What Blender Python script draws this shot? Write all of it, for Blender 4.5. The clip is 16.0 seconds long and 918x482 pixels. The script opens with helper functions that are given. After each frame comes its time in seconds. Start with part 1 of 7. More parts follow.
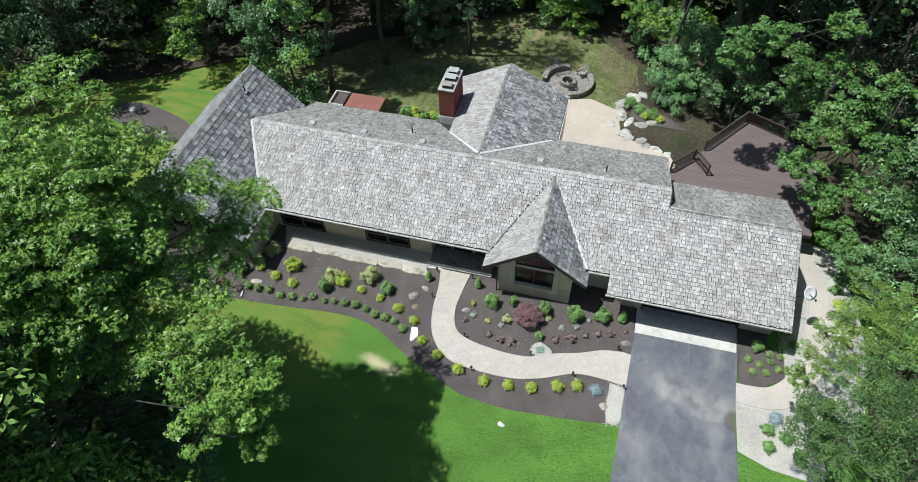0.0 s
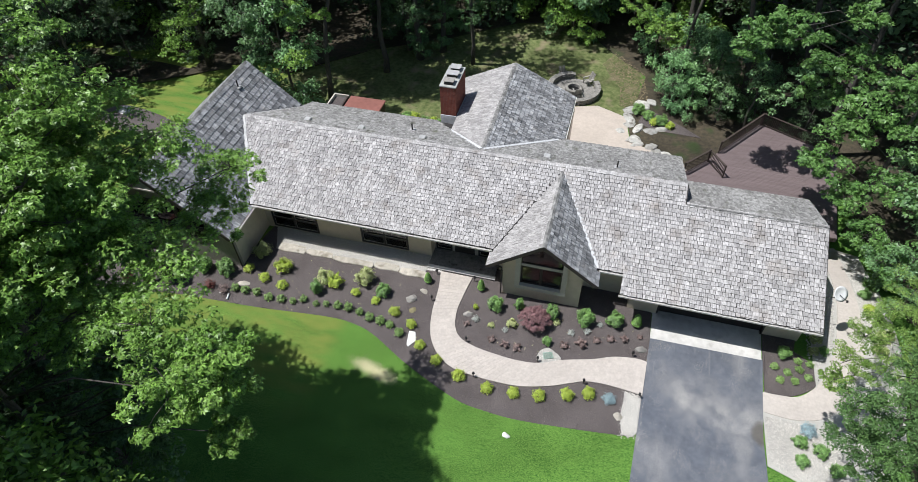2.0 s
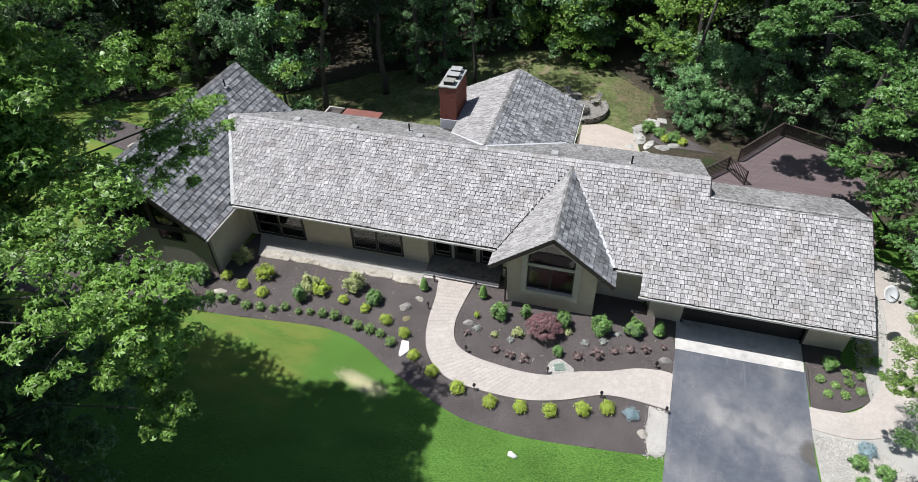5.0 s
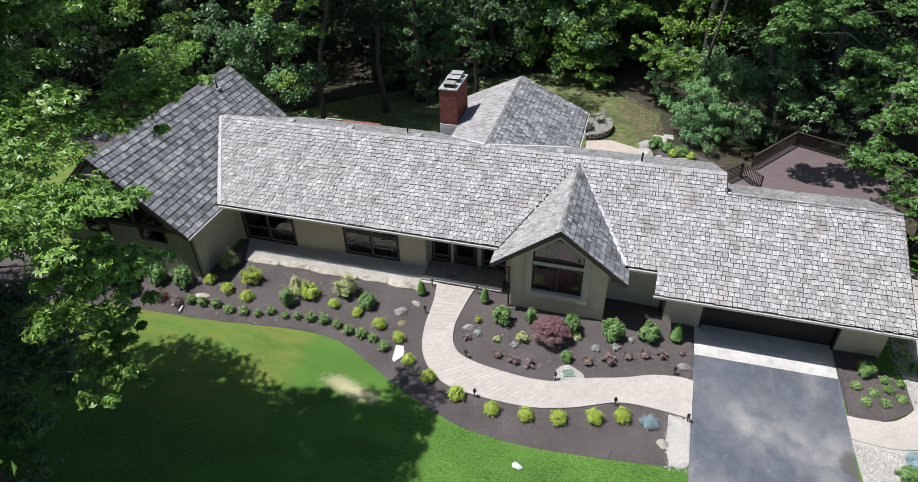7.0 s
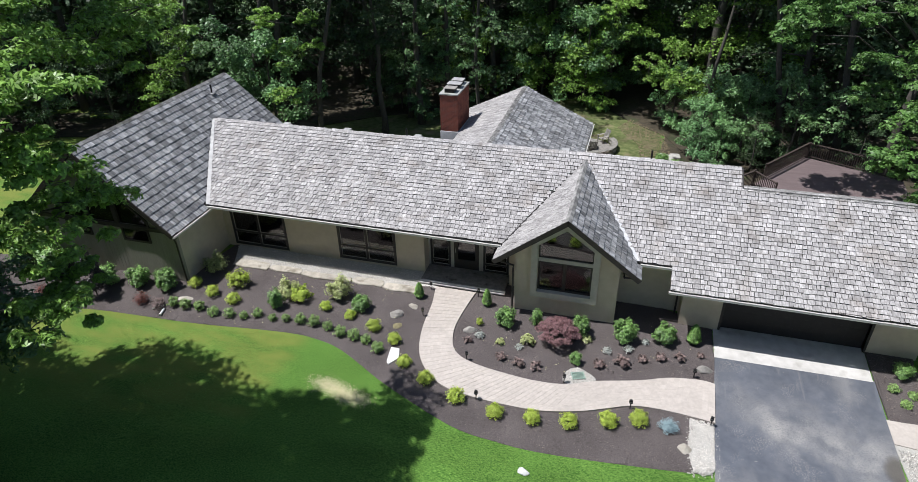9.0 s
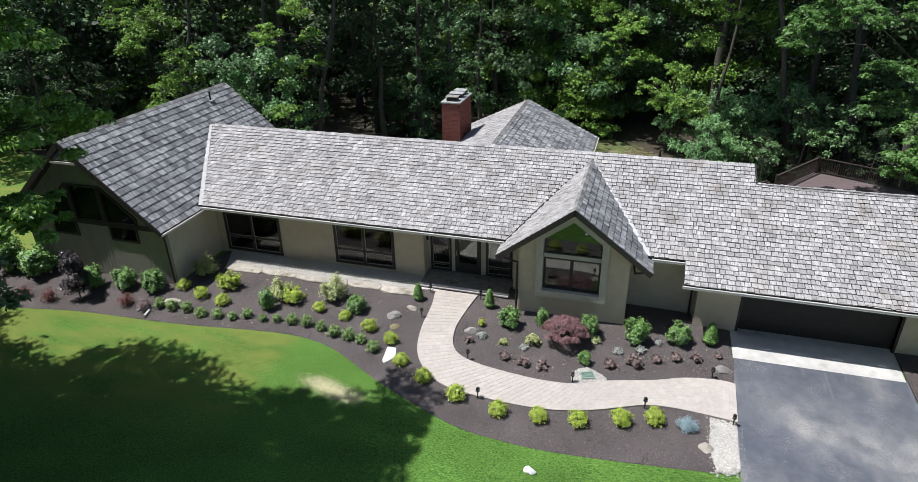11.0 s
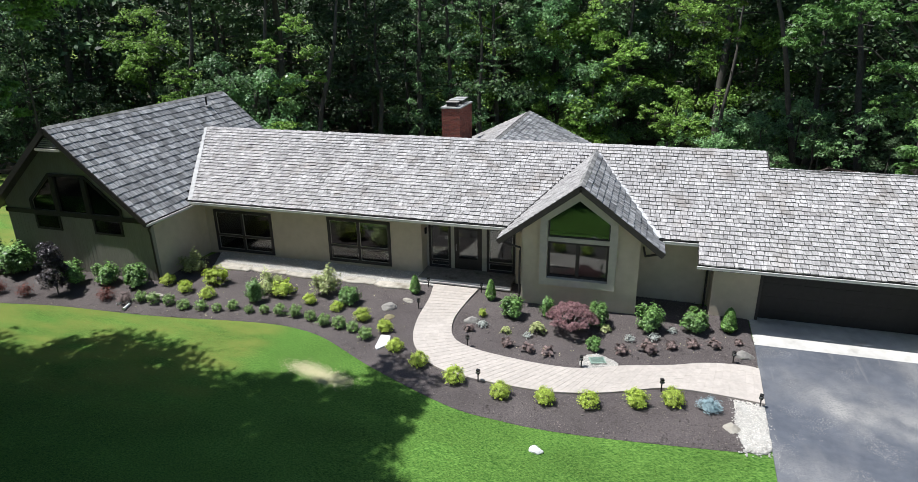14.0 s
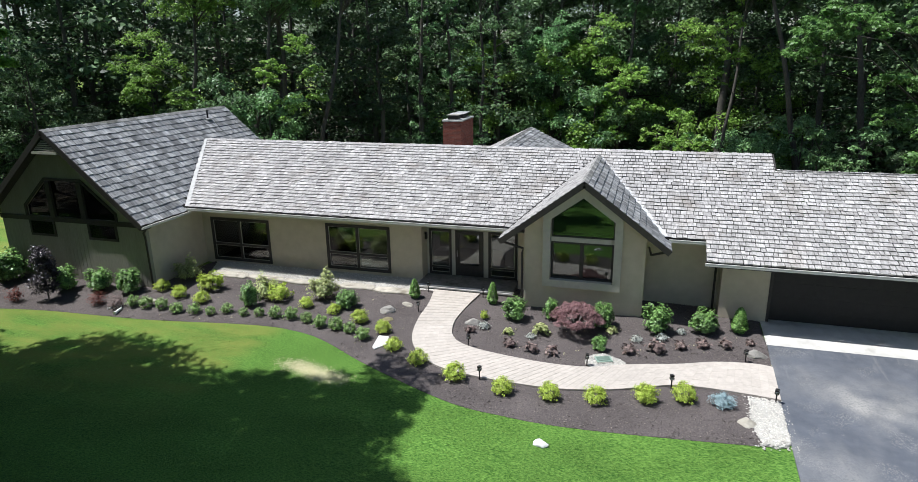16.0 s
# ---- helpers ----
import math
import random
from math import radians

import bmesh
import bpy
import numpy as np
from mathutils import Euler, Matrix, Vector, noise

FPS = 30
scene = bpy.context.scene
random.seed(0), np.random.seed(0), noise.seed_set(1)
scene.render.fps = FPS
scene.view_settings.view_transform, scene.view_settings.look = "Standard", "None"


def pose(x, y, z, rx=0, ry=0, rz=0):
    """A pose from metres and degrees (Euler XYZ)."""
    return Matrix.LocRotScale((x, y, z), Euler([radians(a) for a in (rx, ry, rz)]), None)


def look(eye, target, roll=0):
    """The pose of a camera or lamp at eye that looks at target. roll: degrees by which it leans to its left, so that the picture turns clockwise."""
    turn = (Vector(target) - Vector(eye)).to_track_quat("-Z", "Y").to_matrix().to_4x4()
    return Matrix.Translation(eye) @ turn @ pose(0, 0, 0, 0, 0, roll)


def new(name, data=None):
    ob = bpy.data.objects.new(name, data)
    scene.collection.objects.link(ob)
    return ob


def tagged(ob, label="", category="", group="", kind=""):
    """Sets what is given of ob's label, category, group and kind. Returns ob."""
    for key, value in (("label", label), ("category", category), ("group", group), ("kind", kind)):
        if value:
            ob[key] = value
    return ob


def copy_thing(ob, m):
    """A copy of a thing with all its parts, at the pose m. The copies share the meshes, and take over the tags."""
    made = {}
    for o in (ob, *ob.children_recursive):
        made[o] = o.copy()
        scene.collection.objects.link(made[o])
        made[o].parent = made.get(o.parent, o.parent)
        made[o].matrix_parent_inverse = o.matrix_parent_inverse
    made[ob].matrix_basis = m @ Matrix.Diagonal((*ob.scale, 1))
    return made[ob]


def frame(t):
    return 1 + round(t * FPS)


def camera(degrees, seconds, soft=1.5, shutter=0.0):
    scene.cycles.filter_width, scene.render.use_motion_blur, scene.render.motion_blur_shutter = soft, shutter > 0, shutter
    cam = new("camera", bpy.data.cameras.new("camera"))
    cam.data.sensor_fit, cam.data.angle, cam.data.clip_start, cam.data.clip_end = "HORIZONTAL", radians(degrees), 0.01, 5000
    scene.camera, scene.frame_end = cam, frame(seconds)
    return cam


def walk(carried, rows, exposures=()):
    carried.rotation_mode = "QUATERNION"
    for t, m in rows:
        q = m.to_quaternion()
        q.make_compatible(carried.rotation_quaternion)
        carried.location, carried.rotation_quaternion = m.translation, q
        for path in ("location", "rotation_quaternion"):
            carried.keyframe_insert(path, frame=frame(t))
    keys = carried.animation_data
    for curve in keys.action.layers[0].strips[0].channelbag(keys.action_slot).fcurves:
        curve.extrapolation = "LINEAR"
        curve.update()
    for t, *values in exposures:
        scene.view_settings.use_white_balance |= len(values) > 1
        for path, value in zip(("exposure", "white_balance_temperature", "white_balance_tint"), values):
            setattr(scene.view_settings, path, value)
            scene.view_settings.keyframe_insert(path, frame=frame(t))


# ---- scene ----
cam = camera(72.0, 16.0, soft=0.5)
METRES, EYE, TILT, LEAN, TURN = 24.0, 34.0, -50.5, 1.2, 15.0
ROWS = [
    (0.0, 0.0, 0.0, 0.0, -0.0, 0.0, 0.0),
    (0.5, 0.0, 0.0285, -0.0236, 0.01, 0.88, -0.03),
    (1.0, -0.0003, 0.0597, -0.0503, 0.04, 1.74, -0.11),
    (1.5, -0.0001, 0.0844, -0.0725, 0.1, 2.52, -0.21),
    (2.0, 0.0021, 0.111, -0.0991, 0.2, 3.49, -0.3),
    (2.5, 0.0045, 0.1347, -0.1222, 0.24, 4.4, -0.32),
    (3.0, 0.0071, 0.1632, -0.1474, 0.26, 5.48, -0.38),
    (3.5, 0.0067, 0.1906, -0.1696, 0.29, 6.48, -0.47),
    (4.0, 0.0075, 0.2223, -0.195, 0.32, 7.59, -0.48),
    (6.5, 0.0127, 0.3659, -0.3106, 0.53, 13.17, -0.7),
    (7.0, 0.013, 0.3961, -0.3334, 0.51, 14.41, -0.75),
    (7.5, 0.0137, 0.4217, -0.3526, 0.52, 15.5, -0.81),
    (8.0, 0.0138, 0.4498, -0.3758, 0.53, 16.86, -0.87),
    (8.5, 0.014, 0.4748, -0.3965, 0.51, 18.01, -0.91),
    (9.0, 0.0146, 0.5022, -0.4194, 0.55, 19.3, -0.97),
    (11.5, 0.0174, 0.6158, -0.5183, 0.63, 25.34, -1.36),
    (12.0, 0.0188, 0.6392, -0.537, 0.67, 26.36, -1.33),
    (12.5, 0.0202, 0.6608, -0.5539, 0.72, 27.28, -1.37),
    (13.0, 0.0203, 0.6789, -0.5687, 0.71, 28.23, -1.41),
    (13.5, 0.0212, 0.6943, -0.5809, 0.74, 29.14, -1.44),
    (14.0, 0.0221, 0.7096, -0.5933, 0.74, 30.01, -1.45),
    (14.5, 0.0231, 0.7245, -0.6052, 0.76, 30.89, -1.5),
    (15.0, 0.0238, 0.7391, -0.6164, 0.78, 31.79, -1.53),
    (15.5, 0.0239, 0.7535, -0.6277, 0.79, 32.78, -1.54),
    (16.0, 0.0242, 0.7677, -0.6391, 0.85, 33.84, -1.6),
]
walk(cam, [(t, pose(0, 0, EYE, TILT, LEAN, TURN) @ pose(METRES * x, METRES * y, METRES * z, 90 + pitch, roll, yaw)) for t, x, y, z, yaw, pitch, roll in ROWS],
     ((0.0, 0.02, 6100, 4), (0.8, 0.04, 6120, 8), (2.0, 0.06, 6150, 10), (8.0, 0.06, 6150, 12), (12.0, 0.14, 6150, 11), (16.0, 0.29, 6100, 9)))

# ---- world, sun, exposure ----
world = bpy.data.worlds.new("world")
scene.world = world
world.use_nodes = True
SUN = Vector((-0.43, -0.11, 1.0)).normalized()
sky = world.node_tree.nodes.new("ShaderNodeTexSky")
sky.sky_type, sky.sun_disc = "NISHITA", False
sky.sun_elevation, sky.sun_rotation = math.asin(SUN.z), math.atan2(SUN.x, SUN.y)
sky.air_density, sky.dust_density = 1.0, 1.0
world.node_tree.links.new(sky.outputs[0], world.node_tree.nodes["Background"].inputs[0])
world.node_tree.nodes["Background"].inputs[1].default_value = 0.078
sun = new("sun", bpy.data.lights.new("sun", "SUN"))
sun.data.energy, sun.data.angle, sun.data.color = 4.7, radians(0.55), (1.0, 0.97, 0.93)
sun.matrix_world = look(SUN * 60, (0, 0, 0))

# ---- materials ----


def nodes_of(m):
    return m.node_tree.nodes, m.node_tree.links


def mat(name, color, color2=None, scale=8.0, rough=0.8, rough2=None, metal=0.0, bump=0.0, bump_scale=60.0, big=0.0, big_scale=0.6,
        island=0.0, obrand=0.0, translucent=0.0, stretch=(1, 1, 1), spec=0.5, jump=False, dark=None, dark_scale=2.0, dark_lo=0.55, dark_hi=0.7):
    """A surface with fine grain, a coarse drift of tone, a tone of its own for each island or object, and relief."""
    m = bpy.data.materials.new(name)
    m.use_nodes = True
    N, L = nodes_of(m)
    bsdf = N["Principled BSDF"]
    geo = N.new("ShaderNodeNewGeometry")
    mp = N.new("ShaderNodeMapping")
    mp.inputs["Scale"].default_value = stretch
    if jump:
        far = N.new("ShaderNodeVectorMath")
        far.operation = "MULTIPLY_ADD"
        L.new(geo.outputs["Random Per Island"], far.inputs[0])
        far.inputs[1].default_value = (37.0, 61.0, 23.0)
        L.new(geo.outputs["Position"], far.inputs[2])
        L.new(far.outputs[0], mp.inputs[0])
    else:
        L.new(geo.outputs["Position"], mp.inputs[0])

    def noise_at(s, detail=4.0, fixed=False):
        n = N.new("ShaderNodeTexNoise")
        n.inputs["Scale"].default_value, n.inputs["Detail"].default_value = s, detail
        L.new(geo.outputs["Position"] if fixed else mp.outputs[0], n.inputs["Vector"])
        return n.outputs["Fac"]

    def ramp(f, lo, hi):
        r = N.new("ShaderNodeMapRange")
        r.inputs[1].default_value, r.inputs[2].default_value = lo, hi
        L.new(f, r.inputs[0])
        return r.outputs[0]

    def mix(f, a, b, kind="MIX"):
        x = N.new("ShaderNodeMix")
        x.data_type, x.blend_type = "RGBA", kind
        for k, v in ((0, f), (6, a), (7, b)):
            if hasattr(v, "links"):
                L.new(v, x.inputs[k])
            else:
                x.inputs[k].default_value = v if k == 0 else (*v[:3], 1)
        return x.outputs[2]

    c = mix(ramp(noise_at(scale), 0.3, 0.7), color, color2 or color)
    if dark:
        c = mix(ramp(noise_at(dark_scale, 6, jump), dark_lo, dark_hi), c, dark)
    value = None

    def times(f, amount):
        k = N.new("ShaderNodeMapRange")
        k.inputs[3].default_value, k.inputs[4].default_value = 1 - amount, 1 + amount
        L.new(f, k.inputs[0])
        return k.outputs[0]

    fs = []
    if big:
        fs.append(times(ramp(noise_at(big_scale, 3, jump), 0.3, 0.7), big))
    if island:
        fs.append(times(geo.outputs["Random Per Island"], island))
    if obrand:
        oi = N.new("ShaderNodeObjectInfo")
        fs.append(times(oi.outputs["Random"], obrand))
    for f in fs:
        hsv = N.new("ShaderNodeHueSaturation")
        L.new(f, hsv.inputs["Value"])
        L.new(c, hsv.inputs["Color"])
        c = hsv.outputs[0]
    L.new(c, bsdf.inputs["Base Color"])
    bsdf.inputs["Roughness"].default_value, bsdf.inputs["Metallic"].default_value = rough, metal
    bsdf.inputs["Specular IOR Level"].default_value = spec
    if rough2 is not None:
        r = N.new("ShaderNodeMapRange")
        r.inputs[1].default_value, r.inputs[2].default_value, r.inputs[3].default_value, r.inputs[4].default_value = 0.35, 0.65, rough, rough2
        L.new(noise_at(scale * 0.35), r.inputs[0])
        L.new(r.outputs[0], bsdf.inputs["Roughness"])
    if bump:
        b = N.new("ShaderNodeBump")
        b.inputs["Strength"].default_value, b.inputs["Distance"].default_value = 1.0, bump
        L.new(noise_at(bump_scale), b.inputs["Height"])
        L.new(b.outputs[0], bsdf.inputs["Normal"])
    if translucent:
        t = N.new("ShaderNodeBsdfTranslucent")
        L.new(c, t.inputs[0])
        x = N.new("ShaderNodeMixShader")
        x.inputs[0].default_value = translucent
        L.new(bsdf.outputs[0], x.inputs[1])
        L.new(t.outputs[0], x.inputs[2])
        L.new(x.outputs[0], N["Material Output"].inputs[0])
    return m


def glass_mat(name, gloss=0.14):
    """A window pane: clear, with a Fresnel sheen over it."""
    m = bpy.data.materials.new(name)
    m.use_nodes = True
    N, L = nodes_of(m)
    N.remove(N["Principled BSDF"])
    tr, gl, mx, fr = (N.new("ShaderNode" + k) for k in ("BsdfTransparent", "BsdfGlossy", "MixShader", "Fresnel"))
    tr.inputs[0].default_value = (0.62, 0.68, 0.66, 1)
    gl.inputs["Roughness"].default_value = 0.01
    fr.inputs[0].default_value = 1.9
    L.new(fr.outputs[0], mx.inputs[0])
    L.new(tr.outputs[0], mx.inputs[1])
    L.new(gl.outputs[0], mx.inputs[2])
    L.new(mx.outputs[0], N["Material Output"].inputs[0])
    return m


SHAKE = mat("weathered_cedar", (0.285, 0.270, 0.260), (0.565, 0.545, 0.53), 15, 0.85, bump=0.010, bump_scale=18, big=0.13, big_scale=1.1, island=0.21, spec=0.3, jump=True, dark=(0.275, 0.235, 0.20), dark_scale=0.8, dark_lo=0.54, dark_hi=0.85, stretch=(1, 0.3, 0.3))
# lighter cedar for gable slopes facing the sun; the light is in the colour
SHAKE_SUNWARD = mat("sunward_cedar", (0.235, 0.222, 0.21), (0.52, 0.50, 0.485), 24, 0.85, bump=0.012, bump_scale=20, big=0.12, big_scale=1.1, island=0.20, spec=0.3, jump=True, stretch=(0.3, 1, 0.3))
TERRACE = mat("tan_terrace_paving", (0.50, 0.43, 0.365), (0.57, 0.495, 0.425), 5, 0.85, bump=0.004, bump_scale=50, big=0.07, spec=0.25)
SHAKE_PIECE = mat("weathered_cedar_piece", (0.285, 0.270, 0.260), (0.565, 0.545, 0.53), 15, 0.85, bump=0.010, bump_scale=18, big=0.13, big_scale=1.1, obrand=0.21, spec=0.3, dark=(0.275, 0.235, 0.20), dark_scale=0.8, dark_lo=0.54, dark_hi=0.85, stretch=(1, 0.3, 0.3))
# wing cedar; also the shaded tone of gable slopes turned from the sun
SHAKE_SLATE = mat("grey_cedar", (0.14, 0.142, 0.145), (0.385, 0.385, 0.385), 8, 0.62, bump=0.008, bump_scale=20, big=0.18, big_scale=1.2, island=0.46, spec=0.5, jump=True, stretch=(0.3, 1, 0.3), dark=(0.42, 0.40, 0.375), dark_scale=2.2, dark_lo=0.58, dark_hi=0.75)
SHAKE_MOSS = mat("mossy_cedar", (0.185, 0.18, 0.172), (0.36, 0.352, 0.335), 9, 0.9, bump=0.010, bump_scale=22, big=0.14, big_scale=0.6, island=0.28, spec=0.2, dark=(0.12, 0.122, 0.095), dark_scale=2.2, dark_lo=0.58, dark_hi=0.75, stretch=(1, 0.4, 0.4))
UNDERLAY = mat("roof_underlay", (0.030, 0.028, 0.026), (0.045, 0.042, 0.040), 6, 0.9)
PALE_FLASH = mat("pale_valley_metal", (0.60, 0.60, 0.60), (0.74, 0.74, 0.74), 4, 0.6, 0.8, 0.1, big=0.1)
FLASH = mat("metal_flashing", (0.40, 0.395, 0.385), (0.52, 0.515, 0.50), 4, 0.55, 0.7, 0.2, big=0.1)
STUCCO = mat("taupe_stucco", (0.56, 0.49, 0.375), (0.62, 0.545, 0.425), 3, 0.9, bump=0.004, bump_scale=90, big=0.07, big_scale=0.7, spec=0.25)
SIDING = mat("grey_green_siding", (0.275, 0.262, 0.216), (0.325, 0.31, 0.26), 5, 0.75, bump=0.003, bump_scale=40, big=0.07, stretch=(4, 4, 0.6), spec=0.3)
TRIM_DARK = mat("dark_brown_trim", (0.028, 0.024, 0.022), (0.045, 0.038, 0.034), 9, 0.55, bump=0.002, big=0.15)
TRIM_GREY = mat("taupe_trim", (0.47, 0.445, 0.38), (0.53, 0.505, 0.43), 5, 0.7, bump=0.002, big=0.08)
GUTTER = mat("cream_gutter", (0.62, 0.60, 0.55), (0.72, 0.70, 0.65), 3, 0.45, 0.6, big=0.1, dark=(0.38, 0.35, 0.3), dark_scale=3.0, dark_lo=0.62, dark_hi=0.75)
GARAGE = mat("brown_garage_door", (0.020, 0.017, 0.016), (0.028, 0.024, 0.022), 6, 0.6, bump=0.002, big=0.1)
CONCRETE = mat("pale_concrete", (0.55, 0.53, 0.49), (0.66, 0.64, 0.60), 3, 0.85, bump=0.003, bump_scale=80, big=0.10, dark=(0.40, 0.38, 0.34), dark_scale=1.3, dark_lo=0.6, dark_hi=0.8)
CAPSTONE = mat("weathered_cap_concrete", (0.34, 0.345, 0.32), (0.46, 0.465, 0.435), 4, 0.85, bump=0.004, bump_scale=60, big=0.15, dark=(0.22, 0.225, 0.2), dark_scale=2.0)
PAVER = mat("sandstone_paver", (0.485, 0.435, 0.385), (0.565, 0.51, 0.455), 7, 0.85, bump=0.002, bump_scale=60, big=0.06, obrand=0.045, island=0.03, spec=0.25)
JOINT = mat("paver_joint", (0.46, 0.41, 0.36), (0.52, 0.465, 0.41), 20, 0.95)
SLAB = mat("limestone_slab", (0.37, 0.335, 0.275), (0.52, 0.48, 0.405), 4, 0.9, bump=0.014, bump_scale=16, big=0.16, obrand=0.14, dark=(0.22, 0.195, 0.15), dark_scale=1.8)
STONE = mat("field_stone", (0.22, 0.21, 0.19), (0.38, 0.355, 0.32), 6, 0.9, bump=0.02, bump_scale=14, big=0.15, obrand=0.25, dark=(0.12, 0.11, 0.09), dark_scale=3)
PALE_STONE = mat("pale_boulder", (0.40, 0.365, 0.30), (0.55, 0.51, 0.44), 4, 0.9, bump=0.02, bump_scale=12, big=0.15, obrand=0.15, dark=(0.22, 0.20, 0.165), dark_scale=2)
MOSS_STONE = mat("mossy_stone", (0.20, 0.18, 0.07), (0.30, 0.26, 0.16), 8, 0.9, bump=0.02, bump_scale=14)
WHITE_STONE = mat("white_stone", (0.74, 0.73, 0.70), (0.82, 0.81, 0.79), 5, 0.8, bump=0.01, bump_scale=15, big=0.06)
GRAVEL = mat("white_pebbles", (0.50, 0.472, 0.425), (0.68, 0.65, 0.60), 20, 0.85, island=0.28, big=0.08)
GRAVEL_BED = mat("pebble_bed", (0.42, 0.40, 0.36), (0.56, 0.54, 0.49), 45, 0.9, bump=0.02, bump_scale=40, big=0.1)
MULCH = mat("dark_mulch", (0.072, 0.062, 0.060), (0.175, 0.150, 0.143), 24, 0.95, bump=0.035, bump_scale=30, big=0.16, big_scale=0.5, spec=0.2)
CHIP = mat("mulch_chips", (0.085, 0.073, 0.068), (0.23, 0.195, 0.175), 20, 0.95, island=0.7, spec=0.2)


def asphalt_mat():
    """Sealed asphalt: fine speckle, with a pale dried wash that ends in a sharp tide line, dusty streaks and a dark spill at the edge."""
    m = mat("sealed_asphalt", (0.098, 0.108, 0.130), (0.128, 0.139, 0.162), 4, 0.5, 0.62, bump=0.004, bump_scale=120, big=0.10, big_scale=0.6)
    N, L = nodes_of(m)
    bsdf = N["Principled BSDF"]
    geo = N.new("ShaderNodeNewGeometry")

    def noise_of(scale, stretch, detail=5.0):
        mp, n = N.new("ShaderNodeMapping"), N.new("ShaderNodeTexNoise")
        mp.inputs["Scale"].default_value = stretch
        n.inputs["Scale"].default_value, n.inputs["Detail"].default_value = scale, detail
        L.new(geo.outputs["Position"], mp.inputs[0])
        L.new(mp.outputs[0], n.inputs["Vector"])
        return n.outputs["Fac"]

    def calc(kind, a, b):
        n = N.new("ShaderNodeMath")
        n.operation = kind
        for k, v in ((0, a), (1, b)):
            if hasattr(v, "links"):
                L.new(v, n.inputs[k])
            else:
                n.inputs[k].default_value = v
        return n.outputs[0]

    def step(f, lo, hi, a=0.0, b=1.0):
        r = N.new("ShaderNodeMapRange")
        r.interpolation_type = "SMOOTHSTEP"
        for k, v in ((1, lo), (2, hi), (3, a), (4, b)):
            r.inputs[k].default_value = v
        L.new(f, r.inputs[0])
        return r.outputs[0]

    xyz = N.new("ShaderNodeSeparateXYZ")
    L.new(geo.outputs["Position"], xyz.inputs[0])
    x, y = xyz.outputs["X"], xyz.outputs["Y"]
    wob = calc("MULTIPLY", calc("SUBTRACT", noise_of(0.9, (1, 1, 1)), 0.5), 1.1)
    # height above the tide line, which runs from the walk's end down to the pebbles
    up = calc("ADD", calc("ADD", y, calc("MULTIPLY", x, 0.26)), calc("SUBTRACT", wob, 19.86))
    wash = calc("MULTIPLY", step(up, -0.25, 0.55), step(up, 0.3, 3.8, 1.0, 0.0))
    wash = calc("MULTIPLY", wash, calc("MULTIPLY", step(x, 4.6, 6.8, 0.25, 1.0), step(noise_of(0.9, (1, 0.8, 1)), 0.25, 0.70)))
    dust = calc("MULTIPLY", step(noise_of(0.5, (1.2, 0.6, 1)), 0.45, 0.75), 0.50)
    drips = calc("MULTIPLY", step(noise_of(3.0, (1, 0.08, 1)), 0.56, 0.75), step(y, 18.5, 21.5, 0.0, 0.40))
    spots = step(noise_of(5.5, (1, 1, 1), 1.0), 0.78, 0.81, 0.0, 0.5)
    pale = calc("MAXIMUM", calc("MAXIMUM", calc("MULTIPLY", wash, 1.0), dust), calc("MAXIMUM", drips, spots))
    grit = calc("MULTIPLY", step(noise_of(30, (1, 1, 1), 2.0), 0.50, 0.66), step(noise_of(0.8, (1, 1, 1)), 0.46, 0.62, 0.0, 0.6))
    pale = calc("MAXIMUM", calc("MULTIPLY", pale, step(noise_of(22, (1, 1, 1)), 0.30, 0.60, 0.5, 1.0)), grit)
    mix = N.new("ShaderNodeMix")
    mix.data_type = "RGBA"
    base = bsdf.inputs["Base Color"].links[0].from_socket
    L.new(pale, mix.inputs[0])
    L.new(base, mix.inputs[6])
    mix.inputs[7].default_value = (0.40, 0.385, 0.36, 1)
    spill_x, spill_y = calc("SUBTRACT", x, 10.45), calc("SUBTRACT", y, 18.0)
    spill = calc("ADD", calc("MULTIPLY", spill_x, calc("MULTIPLY", spill_x, 1.6)), calc("MULTIPLY", spill_y, spill_y))
    spill = step(calc("ADD", spill, calc("MULTIPLY", wob, 0.8)), 0.25, 0.75, 0.8, 0.0)
    wet = N.new("ShaderNodeMix")
    wet.data_type = "RGBA"
    L.new(spill, wet.inputs[0])
    L.new(mix.outputs[2], wet.inputs[6])
    wet.inputs[7].default_value = (0.10, 0.088, 0.07, 1)
    L.new(wet.outputs[2], bsdf.inputs["Base Color"])
    return m


ASPHALT = asphalt_mat()


